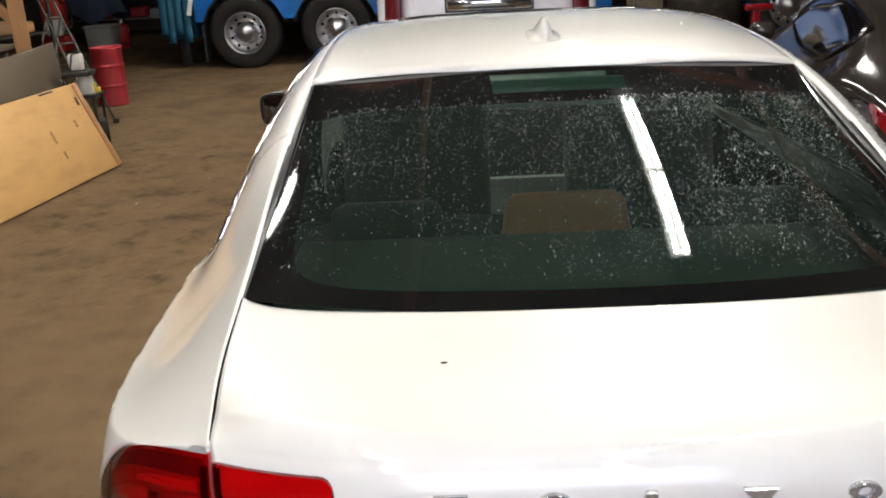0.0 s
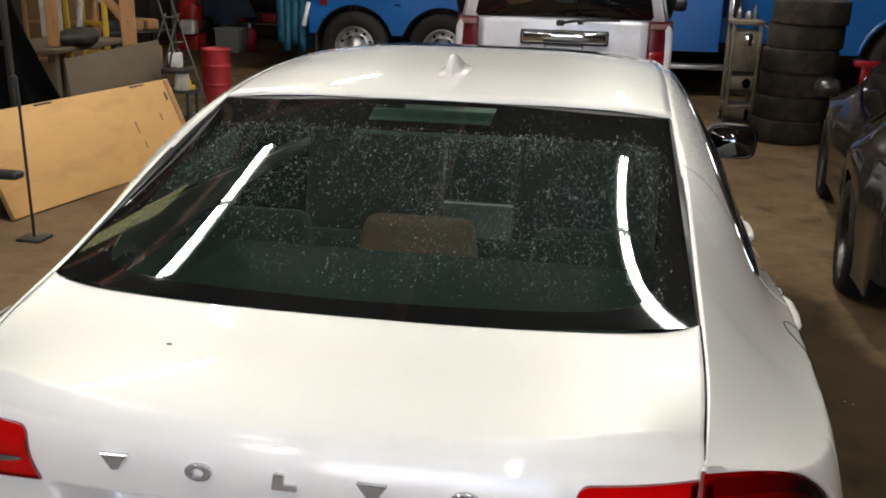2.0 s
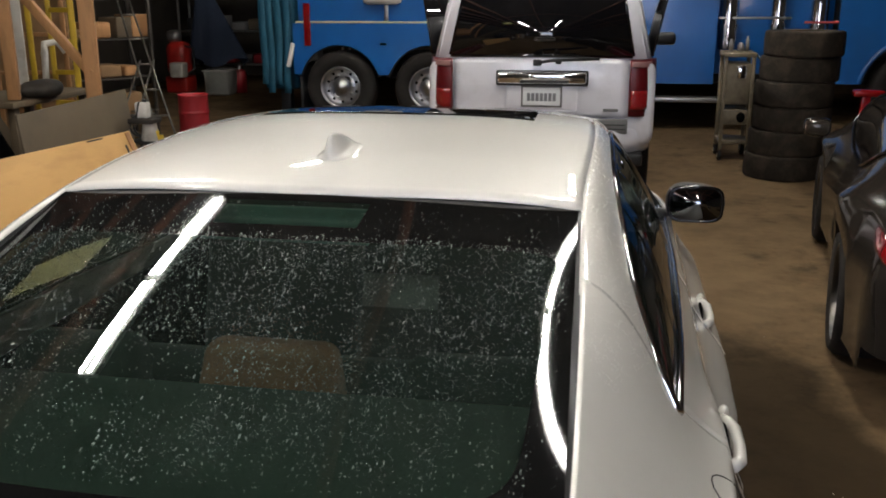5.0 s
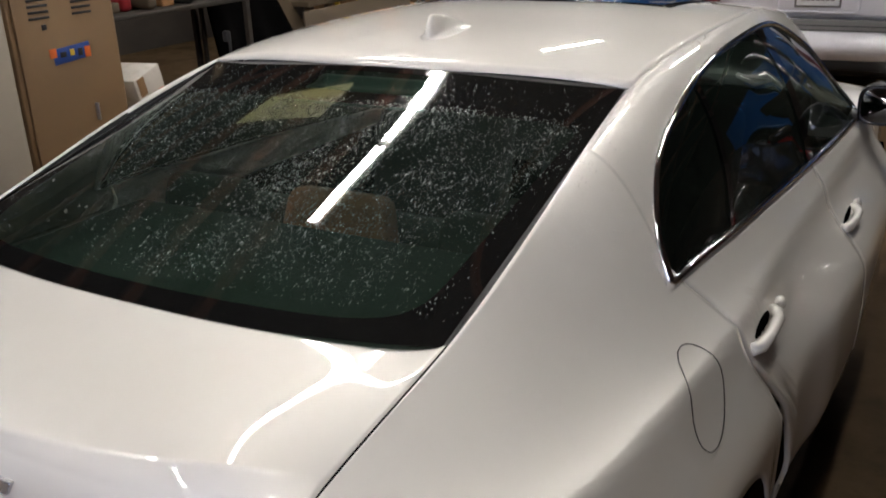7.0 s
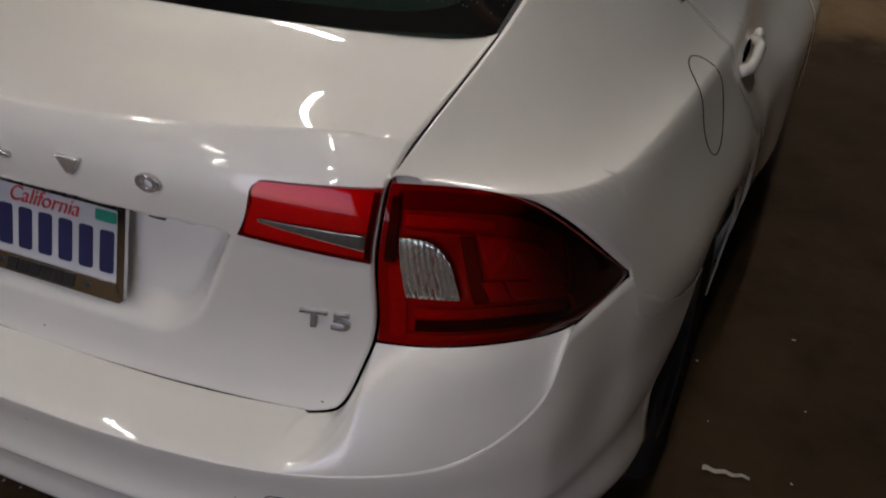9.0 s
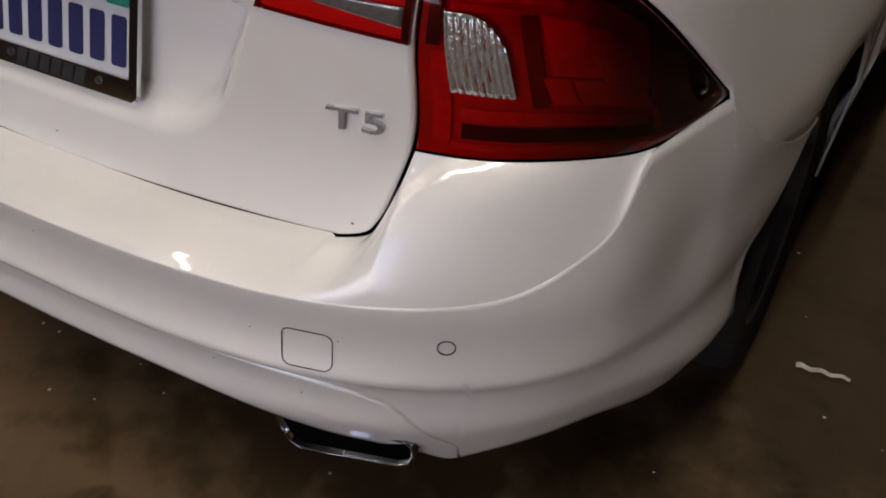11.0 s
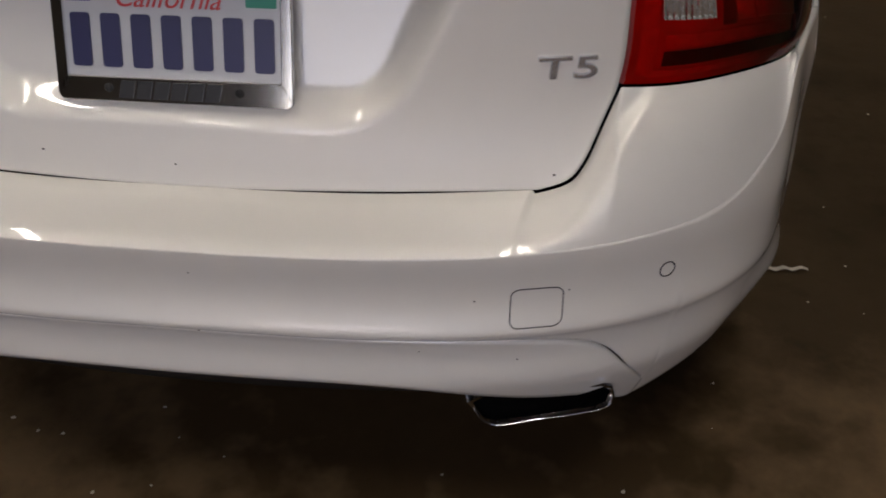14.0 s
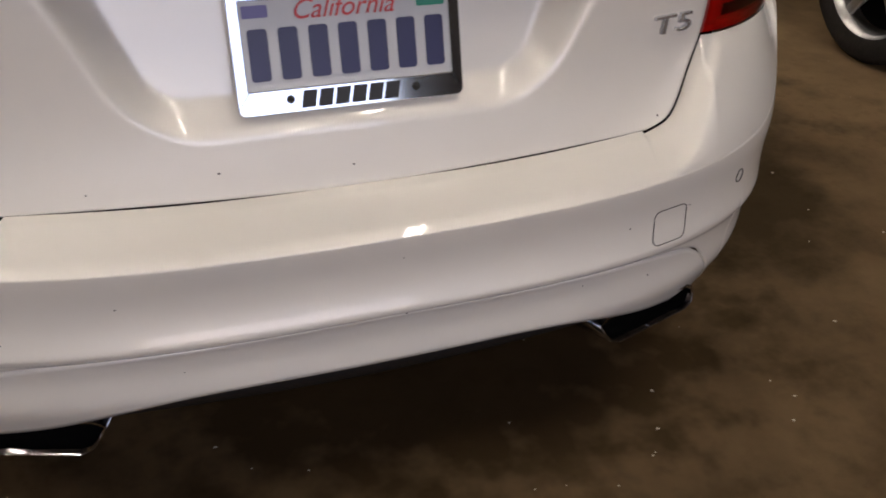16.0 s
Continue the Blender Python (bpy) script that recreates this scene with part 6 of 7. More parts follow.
def trolley(at):
    t = thing("service_trolley", "dirty olive-beige steel tool trolley on castors", "trolley", at)
    for x in (-0.17, 0.17):
        for y in (-0.20, 0.20):
            simple_box("upright", (0.045, 0.045, 1.0), (x, y, 0.62), CART_GREY, t, 0.006)
            bm = bmesh.new()
            r = 0.085 if x > 0 else 0.055
            lathe(bm, [(0.001, -0.022), (r - 0.012, -0.022), (r, -0.014), (r, 0.014), (r - 0.012, 0.022), (0.001, 0.022)], 20, pose(x, y, r, 0, 90, 0))
            castor = part("castor", bm, RUBBER, t)
            bm = bmesh.new()
            lathe(bm, [(0.001, -0.026), (r * 0.4, -0.026), (r * 0.4, 0.026), (0.001, 0.026)], 12, pose(x, y, r, 0, 90, 0))
            part("hub", bm, STEEL, castor)
    simple_box("panel", (0.30, 0.40, 0.44), (0, 0, 0.82), CART_GREY, t, 0.015)
    simple_box("gauge_window", (0.10, 0.012, 0.13), (0.03, -0.208, 0.95), CHROME, t, 0.01)
    simple_box("tray", (0.40, 0.46, 0.05), (0, 0, 1.13), CART_GREY, t, 0.008)
    simple_box("lower_drawer", (0.30, 0.40, 0.16), (0, 0, 0.47), CART_GREY, t, 0.012)
    bm = bmesh.new()
    lathe(bm, [(0.001, 0), (0.05, 0), (0.055, 0.01), (0.05, 0.02), (0.001, 0.02)], 20, pose(0.06, -0.205, 0.47, 90))
    part("drawer_hole", bm, DARK, t)
    simple_box("base_shelf", (0.38, 0.44, 0.04), (0, 0, 0.20), CART_GREY, t, 0.01)
    for x, r, h in ((-0.09, 0.030, 0.13), (0.03, 0.045, 0.09), (0.11, 0.025, 0.16)):
        bm = bmesh.new()
        lathe(bm, [(0.001, 0), (r, 0), (r, h * 0.7), (r * 0.6, h * 0.85), (r * 0.5, h), (0.001, h)], 16, pose(x, 0.02, 1.155))
        part("tool_barrel", bm, STEEL, t)
    bm = bmesh.new()
    tube_along(bm, [(0.19, -0.18, 1.15), (0.30, -0.22, 1.02), (0.24, -0.24, 0.80), (0.20, -0.24, 0.66), (0.26, -0.24, 0.52), (0.21, -0.22, 0.30)], 0.013, 8)
    part("hose", bm, BLACK_PLASTIC, t)
    return t


trolley(pose(1.96, 10.05, 0) @ Matrix.Diagonal((0.84, 1, 1, 1)))
red_jack = thing("axle_stand", "red steel trolley jack with a raised arm", "jack", pose(3.55, 11.1, 0))
simple_box("frame", (0.5, 0.3, 0.16), (0, 0, 0.10), RED_MID, red_jack, 0.02)
simple_box("arm", (0.34, 0.14, 0.08), (0.05, 0, 0.62), RED_MID, red_jack, 0.02)
simple_box("post", (0.10, 0.10, 0.44), (0.02, 0, 0.38), RED_MID, red_jack, 0.01)
for x in (-0.2, 0.2):
    bm = bmesh.new()
    lathe(bm, [(0.001, -0.17), (0.05, -0.17), (0.05, 0.17), (0.001, 0.17)], 16, pose(x, 0, 0.05, 90, 0, 0))
    part("roller", bm, STEEL, red_jack)
loose = thing("car_wheel", "polished alloy wheel with black tyre standing on the floor", "wheel", pose(2.55, 1.72, 0))
wheel(loose, 0, 0, 0.34, 0.34, 0.22, -1, RIM, 5, 0.70)

# scraps on the floor
SCRAP = material("pale_scrap", (0.42, 0.38, 0.32), 0.5, 0, 0.3, 90)
strip = thing("litter_strip", "pale crumpled plastic strip lying on the concrete", "litter", pose(1.075, 0.955, 0.004, 0, 0, 6))
bm = bmesh.new()
grid(bm, lambda a, b: Vector(((a - 0.5) * 0.11, (b - 0.5) * (0.016 - 0.006 * a), 0.004 + 0.003 * math.sin(a * 17))), 18, 2)
part("scrap", bm, SCRAP, strip)
random.seed(21)
verts, faces = [], []
for k in range(170):
    x, y = (random.gauss(0.6, 0.8), random.gauss(0.2, 0.6)) if k < 110 else (random.uniform(-3, 3), random.uniform(-1, 9))
    s = random.uniform(0.0015, 0.005)
    b = len(verts)
    for i in range(5):
        a = 2 * math.pi * i / 5 + random.random()
        verts.append((x + s * math.cos(a) * random.uniform(0.6, 1.6), y + s * math.sin(a), 0.001))
    verts.append((x, y, 0.001 + s * 0.6))
    for i in range(5):
        faces.append((b + i, b + (i + 1) % 5, b + 5))
me = bpy.data.meshes.new("grit")
me.from_pydata(verts, [], faces)
me.materials.append(SCRAP)
tagged(new("grit", me), "pale crumbs of grit scattered on the concrete", "grit", kind="stuff")

# ---- the cluttered side: panel, ladder, stairs, drum, locker, shelves ----
PLY = material("tan_plywood", (0.58, 0.335, 0.115), 0.6, 0, 0.08, 3, stain=(0.33, 0.17, 0.06), stain_scale=2.2, stain_amount=0.35, stretch=(1, 1, 3))
WOOD = material("raw_timber", (0.38, 0.19, 0.075), 0.65, 0, 0.2, 8, stain=(0.15, 0.08, 0.04), stain_scale=4, stain_amount=0.5, stretch=(6, 6, 1))
SCUFF = material("brown_scuff", (0.26, 0.135, 0.05), 0.7, 0, 0.3, 40)
GREYBOARD = material("grey_brown_board", (0.105, 0.076, 0.045), 0.75, 0, 0.2, 4, stain=(0.05, 0.04, 0.03), stain_scale=2, stain_amount=0.6)
RACK_DARK = material("grimy_dark_rack", (0.022, 0.018, 0.014), 0.7, 0, 0.3, 8, stain=(0.05, 0.035, 0.022), stain_scale=4, stain_amount=0.4)
ALU = material("dull_aluminium", (0.13, 0.12, 0.105), 0.5, 0.9, 0.1, 30)
RED_DRUM = material("red_drum_paint", (0.27, 0.012, 0.018), 0.5, 0, 0.15, 8, stain=(0.18, 0.01, 0.01), stain_scale=4, stain_amount=0.5)
LOCKER = material("tan_locker_paint", (0.215, 0.135, 0.068), 0.5, 0, 0.1, 5, stain=(0.15, 0.10, 0.06), stain_scale=2.5, stain_amount=0.4)
YELLOW = material("yellow_paint", (0.55, 0.36, 0.02), 0.5, 0, 0.15, 10, stain=(0.25, 0.17, 0.03), stain_scale=6)
DENIM = material("dark_blue_cloth", (0.022, 0.032, 0.06), 0.9, 0, 0.3, 40, bump=0.4, bump_scale=30)
WHITE_PLASTIC = material("white_plastic", (0.60, 0.57, 0.52), 0.5, 0, 0.1, 20, stain=(0.3, 0.27, 0.22), stain_scale=8)
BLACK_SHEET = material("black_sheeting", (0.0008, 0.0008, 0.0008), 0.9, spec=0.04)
CARTON = material("carton", (0.24, 0.14, 0.065), 0.8, 0, 0.15, 10)
ORANGE = material("orange_print", (0.65, 0.13, 0.02), 0.6)

# door panel on its long edge, leaning back
panel = thing("door_panel", "tan wooden door blank on its long edge, leaning, scuffed", "door panel", pose(-3.02, 6.50, 0.0, 0, 0, 170.8))
lean = pose(0, 0, 0.012, 0, 24, 0)


def leaning(name, size, at, mat, bevel=0.004):
    bm = bmesh.new()
    for v in box(bm, size, at, bevel=bevel):
        v.co = lean @ v.co
    return part(name, bm, mat, panel)


leaning("board", (0.040, 2.20, 0.735), (0.02, 1.08, 0.3675), PLY)
leaning("edge_strip", (0.012, 0.05, 0.715), (-0.006, 0.03, 0.3675), WOOD)
for y in (0.42, 1.50):
    leaning("hinge_recess", (0.006, 0.18, 0.012), (-0.002, y, 0.720), BLACK_PLASTIC, 0.002)
leaning("lock_recess", (0.006, 0.022, 0.07), (-0.002, 0.10, 0.59), BLACK_PLASTIC, 0.002)
for y, z, h in ((0.62, 0.42, 0.10), (0.60, 0.27, 0.06), (0.27, 0.46, 0.06)):
    leaning("scuff", (0.003, 0.022, h), (-0.0005, y, z - 0.03), SCUFF, 0.001)
sheet = thing("grey_board", "grey-brown composite sheet standing behind the door blank", "board", pose(-3.75, 6.62, 0.0, 0, 0, 4))
simple_box("sheet", (0.02, 1.85, 0.92), (0, 0, 0.46), GREYBOARD, sheet, 0.004, (0, -6, 0))
dark = thing("black_sheeting", "near-black sheet hanging from a rail, wider towards its foot", "plastic sheet", pose(-4.05, 5.50, 0))
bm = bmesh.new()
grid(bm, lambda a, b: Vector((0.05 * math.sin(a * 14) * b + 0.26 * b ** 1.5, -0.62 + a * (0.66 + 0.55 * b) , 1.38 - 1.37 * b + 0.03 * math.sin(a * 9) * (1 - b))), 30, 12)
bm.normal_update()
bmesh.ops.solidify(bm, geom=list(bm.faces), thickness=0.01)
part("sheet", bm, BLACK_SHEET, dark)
simple_box("hanging_rail", (0.03, 0.72, 0.03), (0.0, -0.28, 1.385), RACK_DARK, dark, 0.005)
for y in (-0.62, 0.06):
    simple_box("rail_post", (0.03, 0.03, 1.37), (-0.03, y, 0.685), RACK_DARK, dark, 0.005)


def step_ladder():
    """An A-shaped ladder seen nearly edge on, leaning over to one side."""
    t = thing("step_ladder", "dull aluminium folding step ladder standing open", "ladder", pose(-3.79, 8.35, 0))
    top, foot = Vector((-1.12, 1.18, 1.80)), Vector((0, 0, 0))
    joint, back = Vector((-0.76, 0.98, 1.05)), Vector((-0.78, 0.12, 0))
    across = Vector((0.07, 0.06, 0))
    for k in (-1, 1):
        bm = bmesh.new()
        rod(bm, foot + across * k, top + across * k * 0.7, 0.011, 8)
        part("front_rail", bm, ALU, t)
        bm = bmesh.new()
        rod(bm, back + across * k, joint + across * k * 0.8, 0.011, 8)
        part("rear_rail", bm, ALU, t)
    for k in range(1, 7):
        p = foot.lerp(top, k / 7)
        bm = bmesh.new()
        rod(bm, p - across * 0.85, p + across * 0.85, 0.012, 6)
        part("tread", bm, ALU, t)
    bm = bmesh.new()
    rod(bm, foot.lerp(top, 0.32), back.lerp(joint, 0.5), 0.008, 6)
    part("spreader", bm, ALU, t)
    for k in (-1, 1):
        simple_box("rubber_foot", (0.05, 0.05, 0.05), foot + across * k + Vector((0, 0, 0.025)), BLACK_PLASTIC, t, 0.01)
    return t


step_ladder()


def drum(at):
    t = thing("steel_drum", "red painted steel drum with two rolled ribs", "drum", at)
    bm = bmesh.new()
    r = 0.17
    prof = [(0.001, 0.02), (r - 0.01, 0.02), (r, 0.0), (r + 0.005, 0.012), (r, 0.03)]
    for z in (0.225, 0.445):
        prof += [(r, z - 0.024), (r, z - 0.02), (r + 0.009, z - 0.007), (r + 0.009, z + 0.007), (r, z + 0.02), (r, z + 0.024)]
    prof += [(r, 0.625), (r + 0.006, 0.64), (r, 0.65), (r - 0.012, 0.645), (r - 0.012, 0.635), (0.001, 0.635)]
    lathe(bm, prof, 48)
    part("shell", bm, RED_DRUM, t)
    return t


drum(pose(-4.15, 9.58, 0))
crate = thing("grey_crate", "grey plastic bin standing on the floor by the cloth", "bin", pose(-6.25, 15.2, 0))
bm = bmesh.new()
box(bm, (0.44, 0.40, 0.44), (0, 0, 0.22), bevel=0.04, taper=1.10)
part("bin", bm, material("grey_bin", (0.20, 0.195, 0.18), 0.6, 0, 0.15, 12), crate)
simple_box("bin_rim", (0.50, 0.46, 0.03), (0, 0, 0.43), material("grey_bin_rim", (0.26, 0.25, 0.23), 0.6, 0, 0.15, 12), crate, 0.01)
stool = thing("low_stand", "low black steel stand cluttered with oily parts", "stand", pose(-3.58, 7.37, 0.0))
for x, y in ((-0.12, -0.1), (0.12, -0.1), (-0.12, 0.1), (0.12, 0.1)):
    simple_box("leg", (0.025, 0.025, 0.45), (x, y, 0.225), BLACK_PLASTIC, stool, 0.004)
simple_box("top", (0.30, 0.26, 0.025), (0, 0, 0.4625), BLACK_PLASTIC, stool, 0.006)
simple_box("tool_case", (0.26, 0.20, 0.16), (0, 0, 0.16), RACK_DARK, stool, 0.02)
pail = thing("white_pail", "dirty white plastic pail on the black stand", "pail", pose(-3.545, 7.36, 0.475))
bm = bmesh.new()
lathe(bm, [(0.001, 0.0), (0.082, 0.0), (0.085, 0.004), (0.062, 0.150), (0.066, 0.156), (0.001, 0.158)], 24)
part("shell", bm, WHITE_PLASTIC, pail)
board = thing("dark_tray", "oily dark tray lying across the pail", "tray", pose(-3.59, 7.36, 0.634))
simple_box("tray", (0.24, 0.20, 0.045), (0, 0, 0.0225), RACK_DARK, board, 0.008)
jug = thing("plastic_canister", "white plastic canister with a dark strap on the tray", "canister", pose(-3.60, 7.36, 0.680))
bm = bmesh.new()
box(bm, (0.115, 0.10, 0.145), (0, 0, 0.0725), bevel=0.018)
part("body", bm, WHITE_PLASTIC, jug)
simple_box("strap", (0.020, 0.106, 0.152), (-0.028, 0, 0.0735), RACK_DARK, jug, 0.006, (0, 14, 0))
bm = bmesh.new()
lathe(bm, [(0.022, 0.145), (0.022, 0.168), (0.001, 0.172)], 14, pose(0.025, 0, 0))
part("cap", bm, BLACK_PLASTIC, jug)

coil = thing("coiled_hose", "dark rubber hose coiled on the black stand", "hose", pose(-3.675, 7.44, 0.475))
bm = bmesh.new()
tube_along(bm, [Vector((0.095 * math.cos(k * 0.42), 0.03 * math.sin(k * 0.21), 0.115 + 0.095 * math.sin(k * 0.42))) for k in range(46)], 0.011, 8)
part("hose", bm, BLACK_PLASTIC, coil)
clamp = thing("yellow_clamp", "small yellow hand clamp on the black stand", "clamp", pose(-3.450, 7.36, 0.475, 0, 0, 20))
simple_box("jaw", (0.06, 0.03, 0.05), (0, 0, 0.025), YELLOW, clamp, 0.008)
simple_box("grip", (0.03, 0.025, 0.09), (-0.02, 0.0, 0.045), YELLOW, clamp, 0.006)
ply = thing("plywood_sheet", "stained tan plywood sheet with battens standing upright", "board", pose(-5.78, 9.05, 0, 0, 0, 12))
simple_box("sheet", (0.86, 0.02, 1.85), (0, 0, 0.925), CARTON, ply, 0.003)
for z in (0.50, 0.92, 1.34, 1.74):
    simple_box("batten", (0.86, 0.03, 0.045), (0, -0.026, z), WOOD, ply, 0.004)
for x in (-0.39, 0.39):
    simple_box("edge_batten", (0.05, 0.026, 1.85), (x, -0.054, 0.925), WOOD, ply, 0.004)

# far corner: red canisters, cloth over a frame, shelving with goods
def canister(x, y, r, h, mat, label):
    t = thing("canister", label, "canister", pose(x, y, 0))
    bm = bmesh.new()
    lathe(bm, [(0.001, 0), (r, 0), (r, h * 0.85), (r * 0.75, h * 0.95), (r * 0.3, h), (0.001, h)], 24)
    part("shell", bm, mat, t)
    bm = bmesh.new()
    lathe(bm, [(r * 0.28, h), (r * 0.28, h + 0.06), (0.001, h + 0.07)], 12)
    part("valve", bm, STEEL, t)
    return t


canister(-6.05, 15.6, 0.12, 0.42, RED_DRUM, "red steel gas canister standing by the truck")
tall = thing("pressure_washer", "red upright machine with grey top and a white pail", "machine", pose(-7.15, 15.5, 0))
MACHINE_RED = material("bright_red_enamel", (0.46, 0.022, 0.016), 0.4, 0, 0.15, 10, stain=(0.2, 0.012, 0.01), stain_scale=5, stain_amount=0.5)
simple_box("base", (0.42, 0.42, 0.30), (0.0, 0, 0.15), MACHINE_RED, tall, 0.04)
simple_box("tank", (0.42, 0.38, 0.62), (0.0, 0, 0.60), MACHINE_RED, tall, 0.13)
simple_box("cap", (0.24, 0.22, 0.22), (-0.08, 0, 1.0), STEEL, tall, 0.07)
simple_box("white_pail", (0.26, 0.22, 0.26), (0.12, -0.32, 0.43), WHITE_PLASTIC, tall, 0.03)
bm = bmesh.new()
tube_along(bm, [(0.1, -0.1, 0.85), (0.34, -0.14, 0.80), (0.36, -0.16, 0.45), (0.2, -0.24, 0.30)], 0.02, 8)
part("hose", bm, BLACK_PLASTIC, tall)
coat = thing("cloth_cover", "dark blue cloth hanging over a tall frame", "cloth", pose(-6.85, 16.0, 0))
bm = bmesh.new()
def drape(a, b):
    ang = 2 * math.pi * a
    r = (0.13 + 0.40 * b ** 0.9) * (1 + 0.16 * math.sin(ang * 5 + b * 3) * b)
    return Vector((r * math.cos(ang) + 0.26 * b, 0.55 * r * math.sin(ang), 1.82 - 1.30 * b - 0.08 * math.sin(ang * 3) * b))
grid(bm, drape, 40, 16)
part("cloth", bm, DENIM, coat)
simple_box("frame", (0.08, 0.08, 1.78), (0, 0, 0.89), BLACK_PLASTIC, coat, 0.01)


def shelving(at, width, depth, height, levels, label, mats, seed, mat=STEEL, size=1.0):
    t = thing("shelf_rack", label, "shelves", at)
    for x in (-width / 2, width / 2):
        for y in (-depth / 2, depth / 2):
            simple_box("upright", (0.04, 0.04, height), (x, y, height / 2), mat, t, 0.004)
    rnd = random.Random(seed)
    for k in range(levels):
        z = height * (k + 0.55) / levels
        simple_box("shelf", (width, depth, 0.03), (0, 0, z), mat, t, 0.005)
        x = -width / 2 + 0.10
        while x < width / 2 - 0.16:
            w, h = size * rnd.uniform(0.12, 0.34), size * rnd.uniform(0.10, 0.30)
            if size < 1 and rnd.random() < 0.35:
                g = thing("stored_can", "grimy tin standing on a shelf", "can", at @ pose(x + w / 2, rnd.uniform(-0.16, 0.16), z + 0.017), group="tins on the shelves")
                bm = bmesh.new()
                r = min(w, 0.11) * 0.5
                lathe(bm, [(0.001, 0), (r, 0), (r * 1.03, 0.006), (r, 0.012), (r, h * 0.9), (r * 1.03, h * 0.93), (r * 0.9, h * 0.94), (r * 0.4, h), (0.001, h)], 16, Matrix.Identity(4))
                part("tin", bm, rnd.choice(mats), g)
                x += w + rnd.uniform(0.0, 0.06)
                continue
            g = thing("stored_box", "assorted grimy box or part stored on a shelf", "box", at @ pose(x + w / 2, rnd.uniform(-0.05, 0.05), z + 0.017, 0, 0, rnd.uniform(-8, 8)), group="goods on the shelves")
            simple_box("carton", (w * 0.92, depth * 0.7 * rnd.uniform(size, 1), h), (0, 0, h / 2), rnd.choice(mats), g, rnd.choice((0.008, 0.03)))
            x += w + rnd.uniform(0.0, 0.10)
    return t


shelving(pose(-6.3, 17.6, 0), 3.4, 0.5, 2.6, 4, "dark steel shelving crammed with workshop goods", [GREYBOARD, BLACK_PLASTIC, SUV_GREY, RED_DRUM], 3)
shelving(pose(-5.75, 10.1, 0, 0, 0, 60), 1.5, 0.5, 2.4, 5, "grimy dark shelving with tan cartons", [CARTON, WOOD, CARTON, GREYBOARD, BLACK_PLASTIC], 8, RACK_DARK)
shelving(pose(-4.0, 4.15, 0, 0, 0, 90), 1.7, 0.55, 2.13, 3, "dark workbench rack with boxes and tools", [CARTON, BLACK_PLASTIC, GREYBOARD, RED_DRUM, BLACK_PLASTIC, WOOD], 12, RACK_DARK, 0.5)

# stair of dark boards with posts
stair = thing("timber_stair", "grimy wooden stair with dark stringers", "stair", pose(-4.95, 7.25, 0))
for s in (-0.38, 0.38):
    bm = bmesh.new()
    prism(bm, [(0, 0), (0.30, 0), (2.9, 3.15), (2.6, 3.15)], 0.045, pose(s, 0, 0, 0, 0, -90))
    part("stringer", bm, GREYBOARD, stair, smooth=False)
for k in range(1, 15):
    simple_box("tread", (0.74, 0.27, 0.04), (0, -0.12 - 0.18 * k, 0.205 * k), GREYBOARD, stair, 0.006)
for x, y, z, w, h, m, tl in ((-4.46, 6.75, 0.90, 0.10, 2.5, WOOD, 0), (-5.0, 7.60, 0.90, 0.20, 2.5, WHITE_PLASTIC, 0), (-5.08, 8.0, 0.0, 0.05, 3.0, YELLOW, 0), (-5.10, 8.80, 0.0, 0.06, 2.6, YELLOW, 0), (-5.38, 8.82, 0.0, 0.05, 2.6, YELLOW, 0), (-3.97, 7.20, 0.0, 0.13, 3.2, WOOD, 0)):
    t = thing("upright_post" if m is not WHITE_PLASTIC else "white_board", {WOOD: "raw timber post standing upright", WHITE_PLASTIC: "dirty white board standing upright", YELLOW: "yellow painted pole standing upright"}[m], "post", pose(x, y, z, tl, 0, 25))
    simple_box("post", (w, 0.04 if m is WHITE_PLASTIC else w, h), (0, 0, h / 2), m, t, 0.006)
rungs = thing("yellow_rails", "yellow painted cross rails between two poles", "rails", pose(-5.24, 8.81, 0))
for z in (0.62, 0.95, 1.28, 1.61):
    simple_box("rail", (0.24, 0.035, 0.05), (0, 0, z), YELLOW, rungs, 0.005)
beam = thing("timber_brace", "raw timber leaning as a diagonal brace", "timber", pose(-3.86, 7.10, 0.98))
simple_box("timber", (0.08, 0.05, 1.3), (-0.52, 0.06, 0.60), WOOD, beam, 0.006, (0, -41, 0))
bench = thing("low_bench", "grimy plank bench behind the leaning boards", "bench", pose(-4.72, 7.2, 0))
simple_box("plank", (0.75, 1.3, 0.05), (0, 0, 0.87), GREYBOARD, bench, 0.006)
for x in (-0.30, 0.30):
    for y in (-0.55, 0.55):
        simple_box("leg", (0.07, 0.07, 0.845), (x, y, 0.4225), GREYBOARD, bench, 0.005)
sack = thing("dark_sack", "slumped dark sack lying on the bench", "sack", pose(-4.38, 7.05, 0.895))
bm = bmesh.new()
bmesh.ops.create_uvsphere(bm, u_segments=24, v_segments=12, radius=0.2, matrix=Matrix.Diagonal((0.75, 1.25, 0.42, 1)))
for v in bm.verts:
    v.co *= 1 + 0.18 * noise.noise(v.co * 9)
    v.co.z = max(v.co.z + 0.07, 0.0)
part("sack", bm, RACK_DARK, sack)
pipe = thing("white_pipe", "bent white plastic pipe standing on the bench", "pipe", pose(-4.78, 7.72, 0.895))
bm = bmesh.new()
tube_along(bm, [(0, 0, 0), (0.02, 0.0, 0.34), (0.0, 0.04, 0.42), (0.10, 0.10, 0.44), (0.16, 0.14, 0.34)], 0.035, 10)
part("tube", bm, WHITE_PLASTIC, pipe)

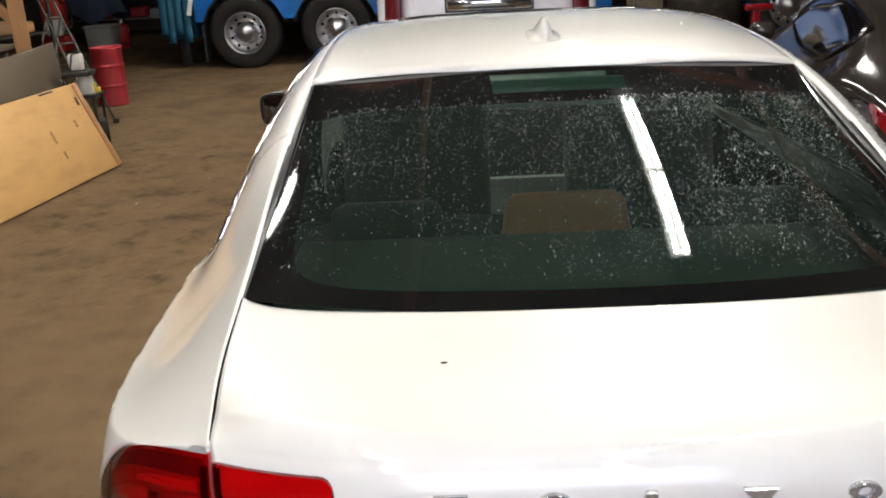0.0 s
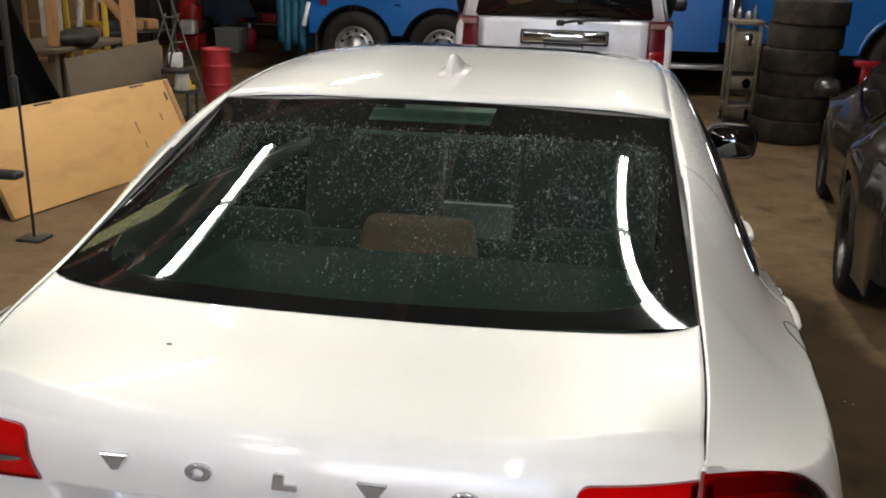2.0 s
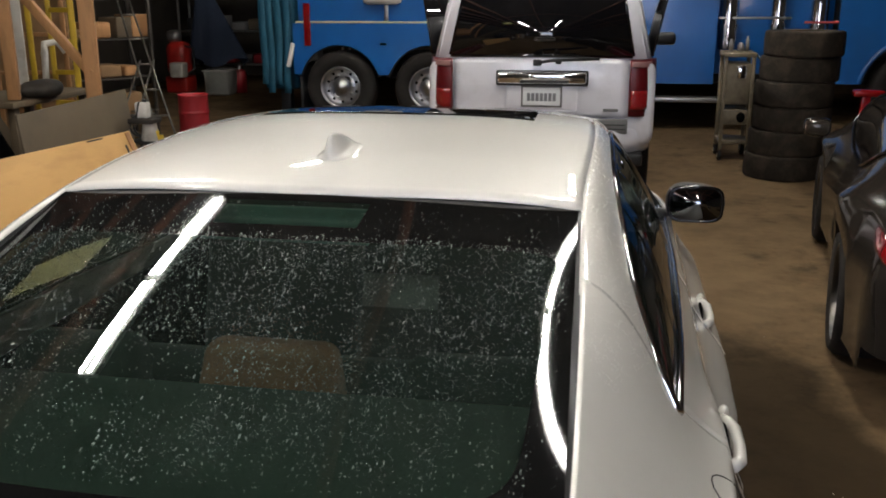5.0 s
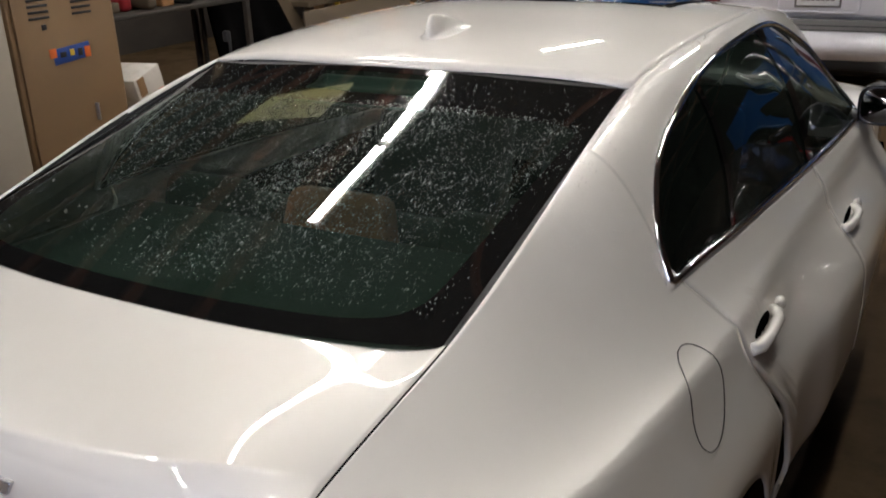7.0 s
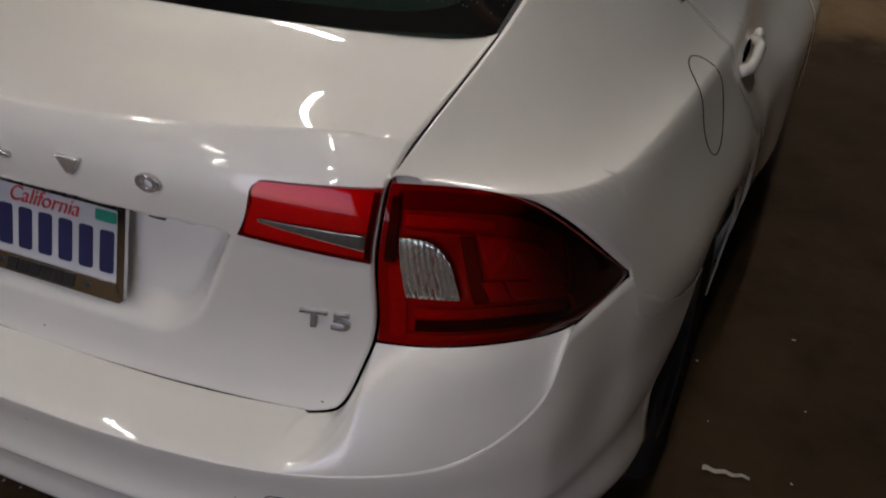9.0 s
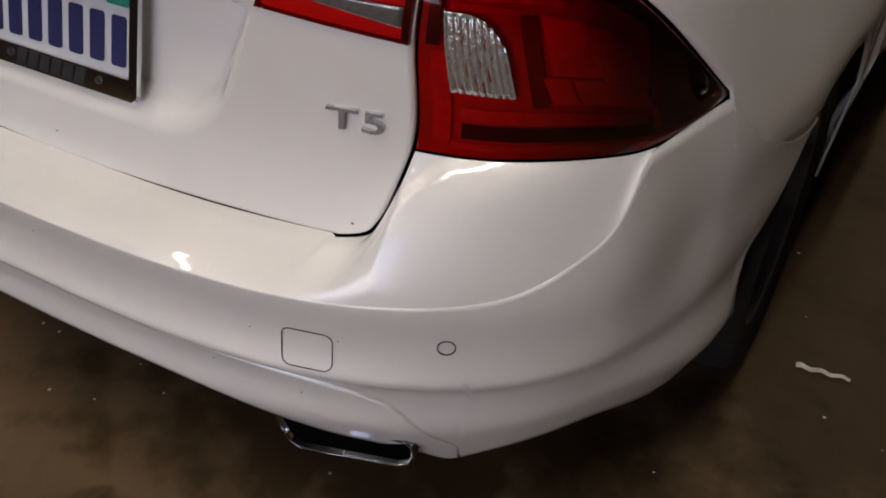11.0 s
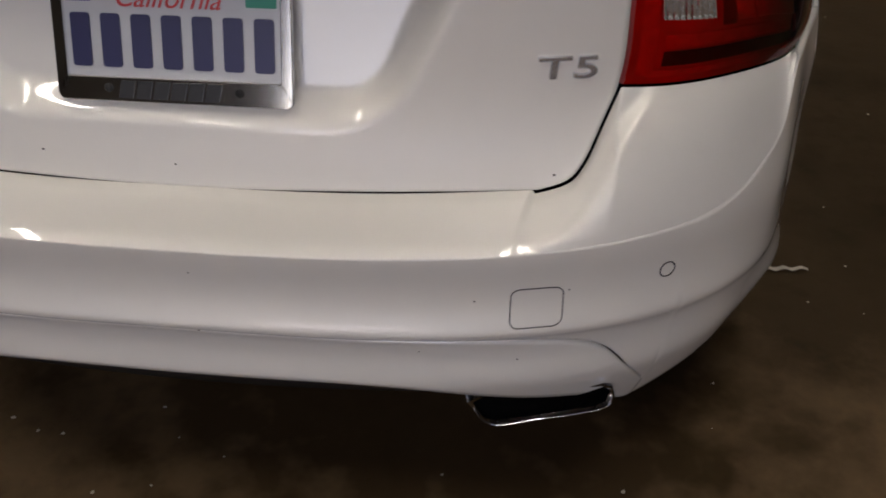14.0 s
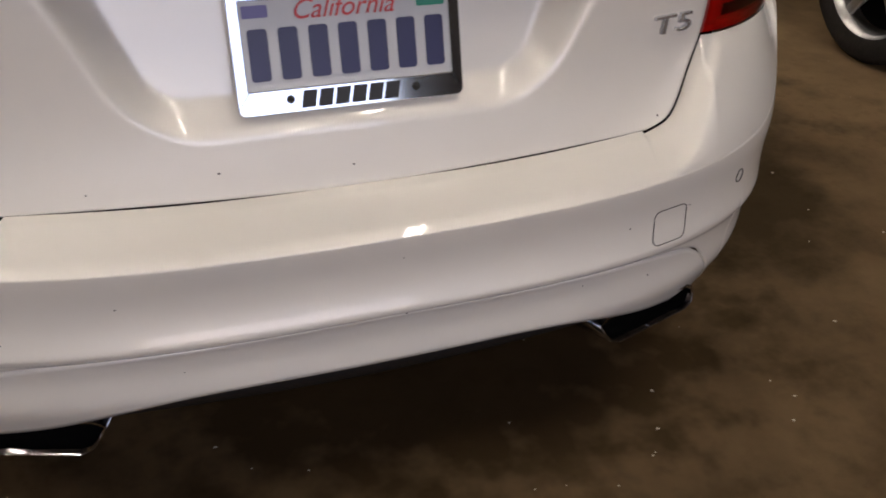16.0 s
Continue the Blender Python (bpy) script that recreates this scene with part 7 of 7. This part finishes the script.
# locker with vents and a sticker
locker = thing("steel_locker", "tan steel locker with vent slots and a bright sticker", "locker", pose(-3.45, 2.93, 0))
simple_box("carcass", (0.45, 0.70, 1.58), (0, 0.02, 0.80), LOCKER, locker, 0.01)
door = simple_box("door", (0.02, 0.65, 1.50), (0.234, 0.02, 0.81), LOCKER, locker, 0.006)
for c in (-0.15, 0.13):
    for k in range(6):
        simple_box("vent_slot", (0.008, 0.13, 0.014), (0.243, c, 1.40 - k * 0.032), BLACK_PLASTIC, door, 0.002)
simple_box("lock", (0.012, 0.03, 0.03), (0.246, -0.13, 1.19), BLACK_PLASTIC, door, 0.004)
simple_box("handle", (0.03, 0.012, 0.10), (0.255, 0.12, 0.68), STEEL, door, 0.004)
stick = simple_box("sticker", (0.004, 0.25, 0.085), (0.2455, 0.02, 1.03), material("blue_sticker", (0.02, 0.06, 0.25), 0.5, 0, 0.3, 40), door, 0.0015, (4, 0, 0), "torn blue and orange sticker")
for y, z, w, h, m in ((-0.105, 1.045, 0.045, 0.05, ORANGE), (0.125, 1.025, 0.04, 0.06, ORANGE), (0.02, 1.035, 0.03, 0.035, YELLOW), (-0.04, 1.03, 0.04, 0.03, BLACK_PLASTIC), (0.075, 1.03, 0.03, 0.04, BLACK_PLASTIC)):
    simple_box("sticker_shape", (0.003, w, h), (0.2475, y, z), m, stick, 0.001)
side_cab = thing("grey_cabinet", "pale grey steel cabinet beside the locker", "cabinet", pose(-3.42, 2.22, 0))
simple_box("carcass", (0.48, 0.66, 1.70), (0, 0, 0.86), material("pale_grey_paint", (0.38, 0.34, 0.28), 0.5, 0, 0.08, 6), side_cab, 0.01)
simple_box("door", (0.02, 0.60, 1.60), (0.25, 0, 0.86), material("pale_grey_door", (0.38, 0.34, 0.28), 0.5, 0, 0.08, 6), side_cab, 0.006)
box1 = thing("printed_carton", "white carton with an orange stripe, tilted", "box", pose(-3.62, 3.72, 0.55, 14, 0, 10))
simple_box("carton", (0.30, 0.28, 0.24), (0, 0, 0.12), WHITE_PLASTIC, box1, 0.008)
simple_box("stripe", (0.004, 0.16, 0.05), (0.152, 0.04, 0.06), ORANGE, box1, 0.001)
simple_box("print", (0.004, 0.07, 0.12), (0.152, -0.08, 0.17), CARTON, box1, 0.001)
under = thing("low_crate", "grimy wooden crate standing on the floor", "crate", pose(-3.66, 3.74, 0))
simple_box("crate", (0.45, 0.50, 0.53), (0, 0, 0.265), RACK_DARK, under, 0.01)
post = thing("iron_stand", "thin black iron stand with a small clamp", "stand", pose(-3.02, 4.02, 0))
simple_box("column", (0.015, 0.015, 1.0), (0, 0, 0.5), BLACK_PLASTIC, post, 0.004)
simple_box("foot", (0.16, 0.16, 0.02), (0, 0, 0.01), BLACK_PLASTIC, post, 0.006)
simple_box("clamp", (0.16, 0.10, 0.05), (-0.09, -0.05, 0.42), BLACK_PLASTIC, post, 0.02)
simple_box("clamp_head", (0.045, 0.04, 0.07), (-0.02, 0, 0.98), BLACK_PLASTIC, post, 0.012)
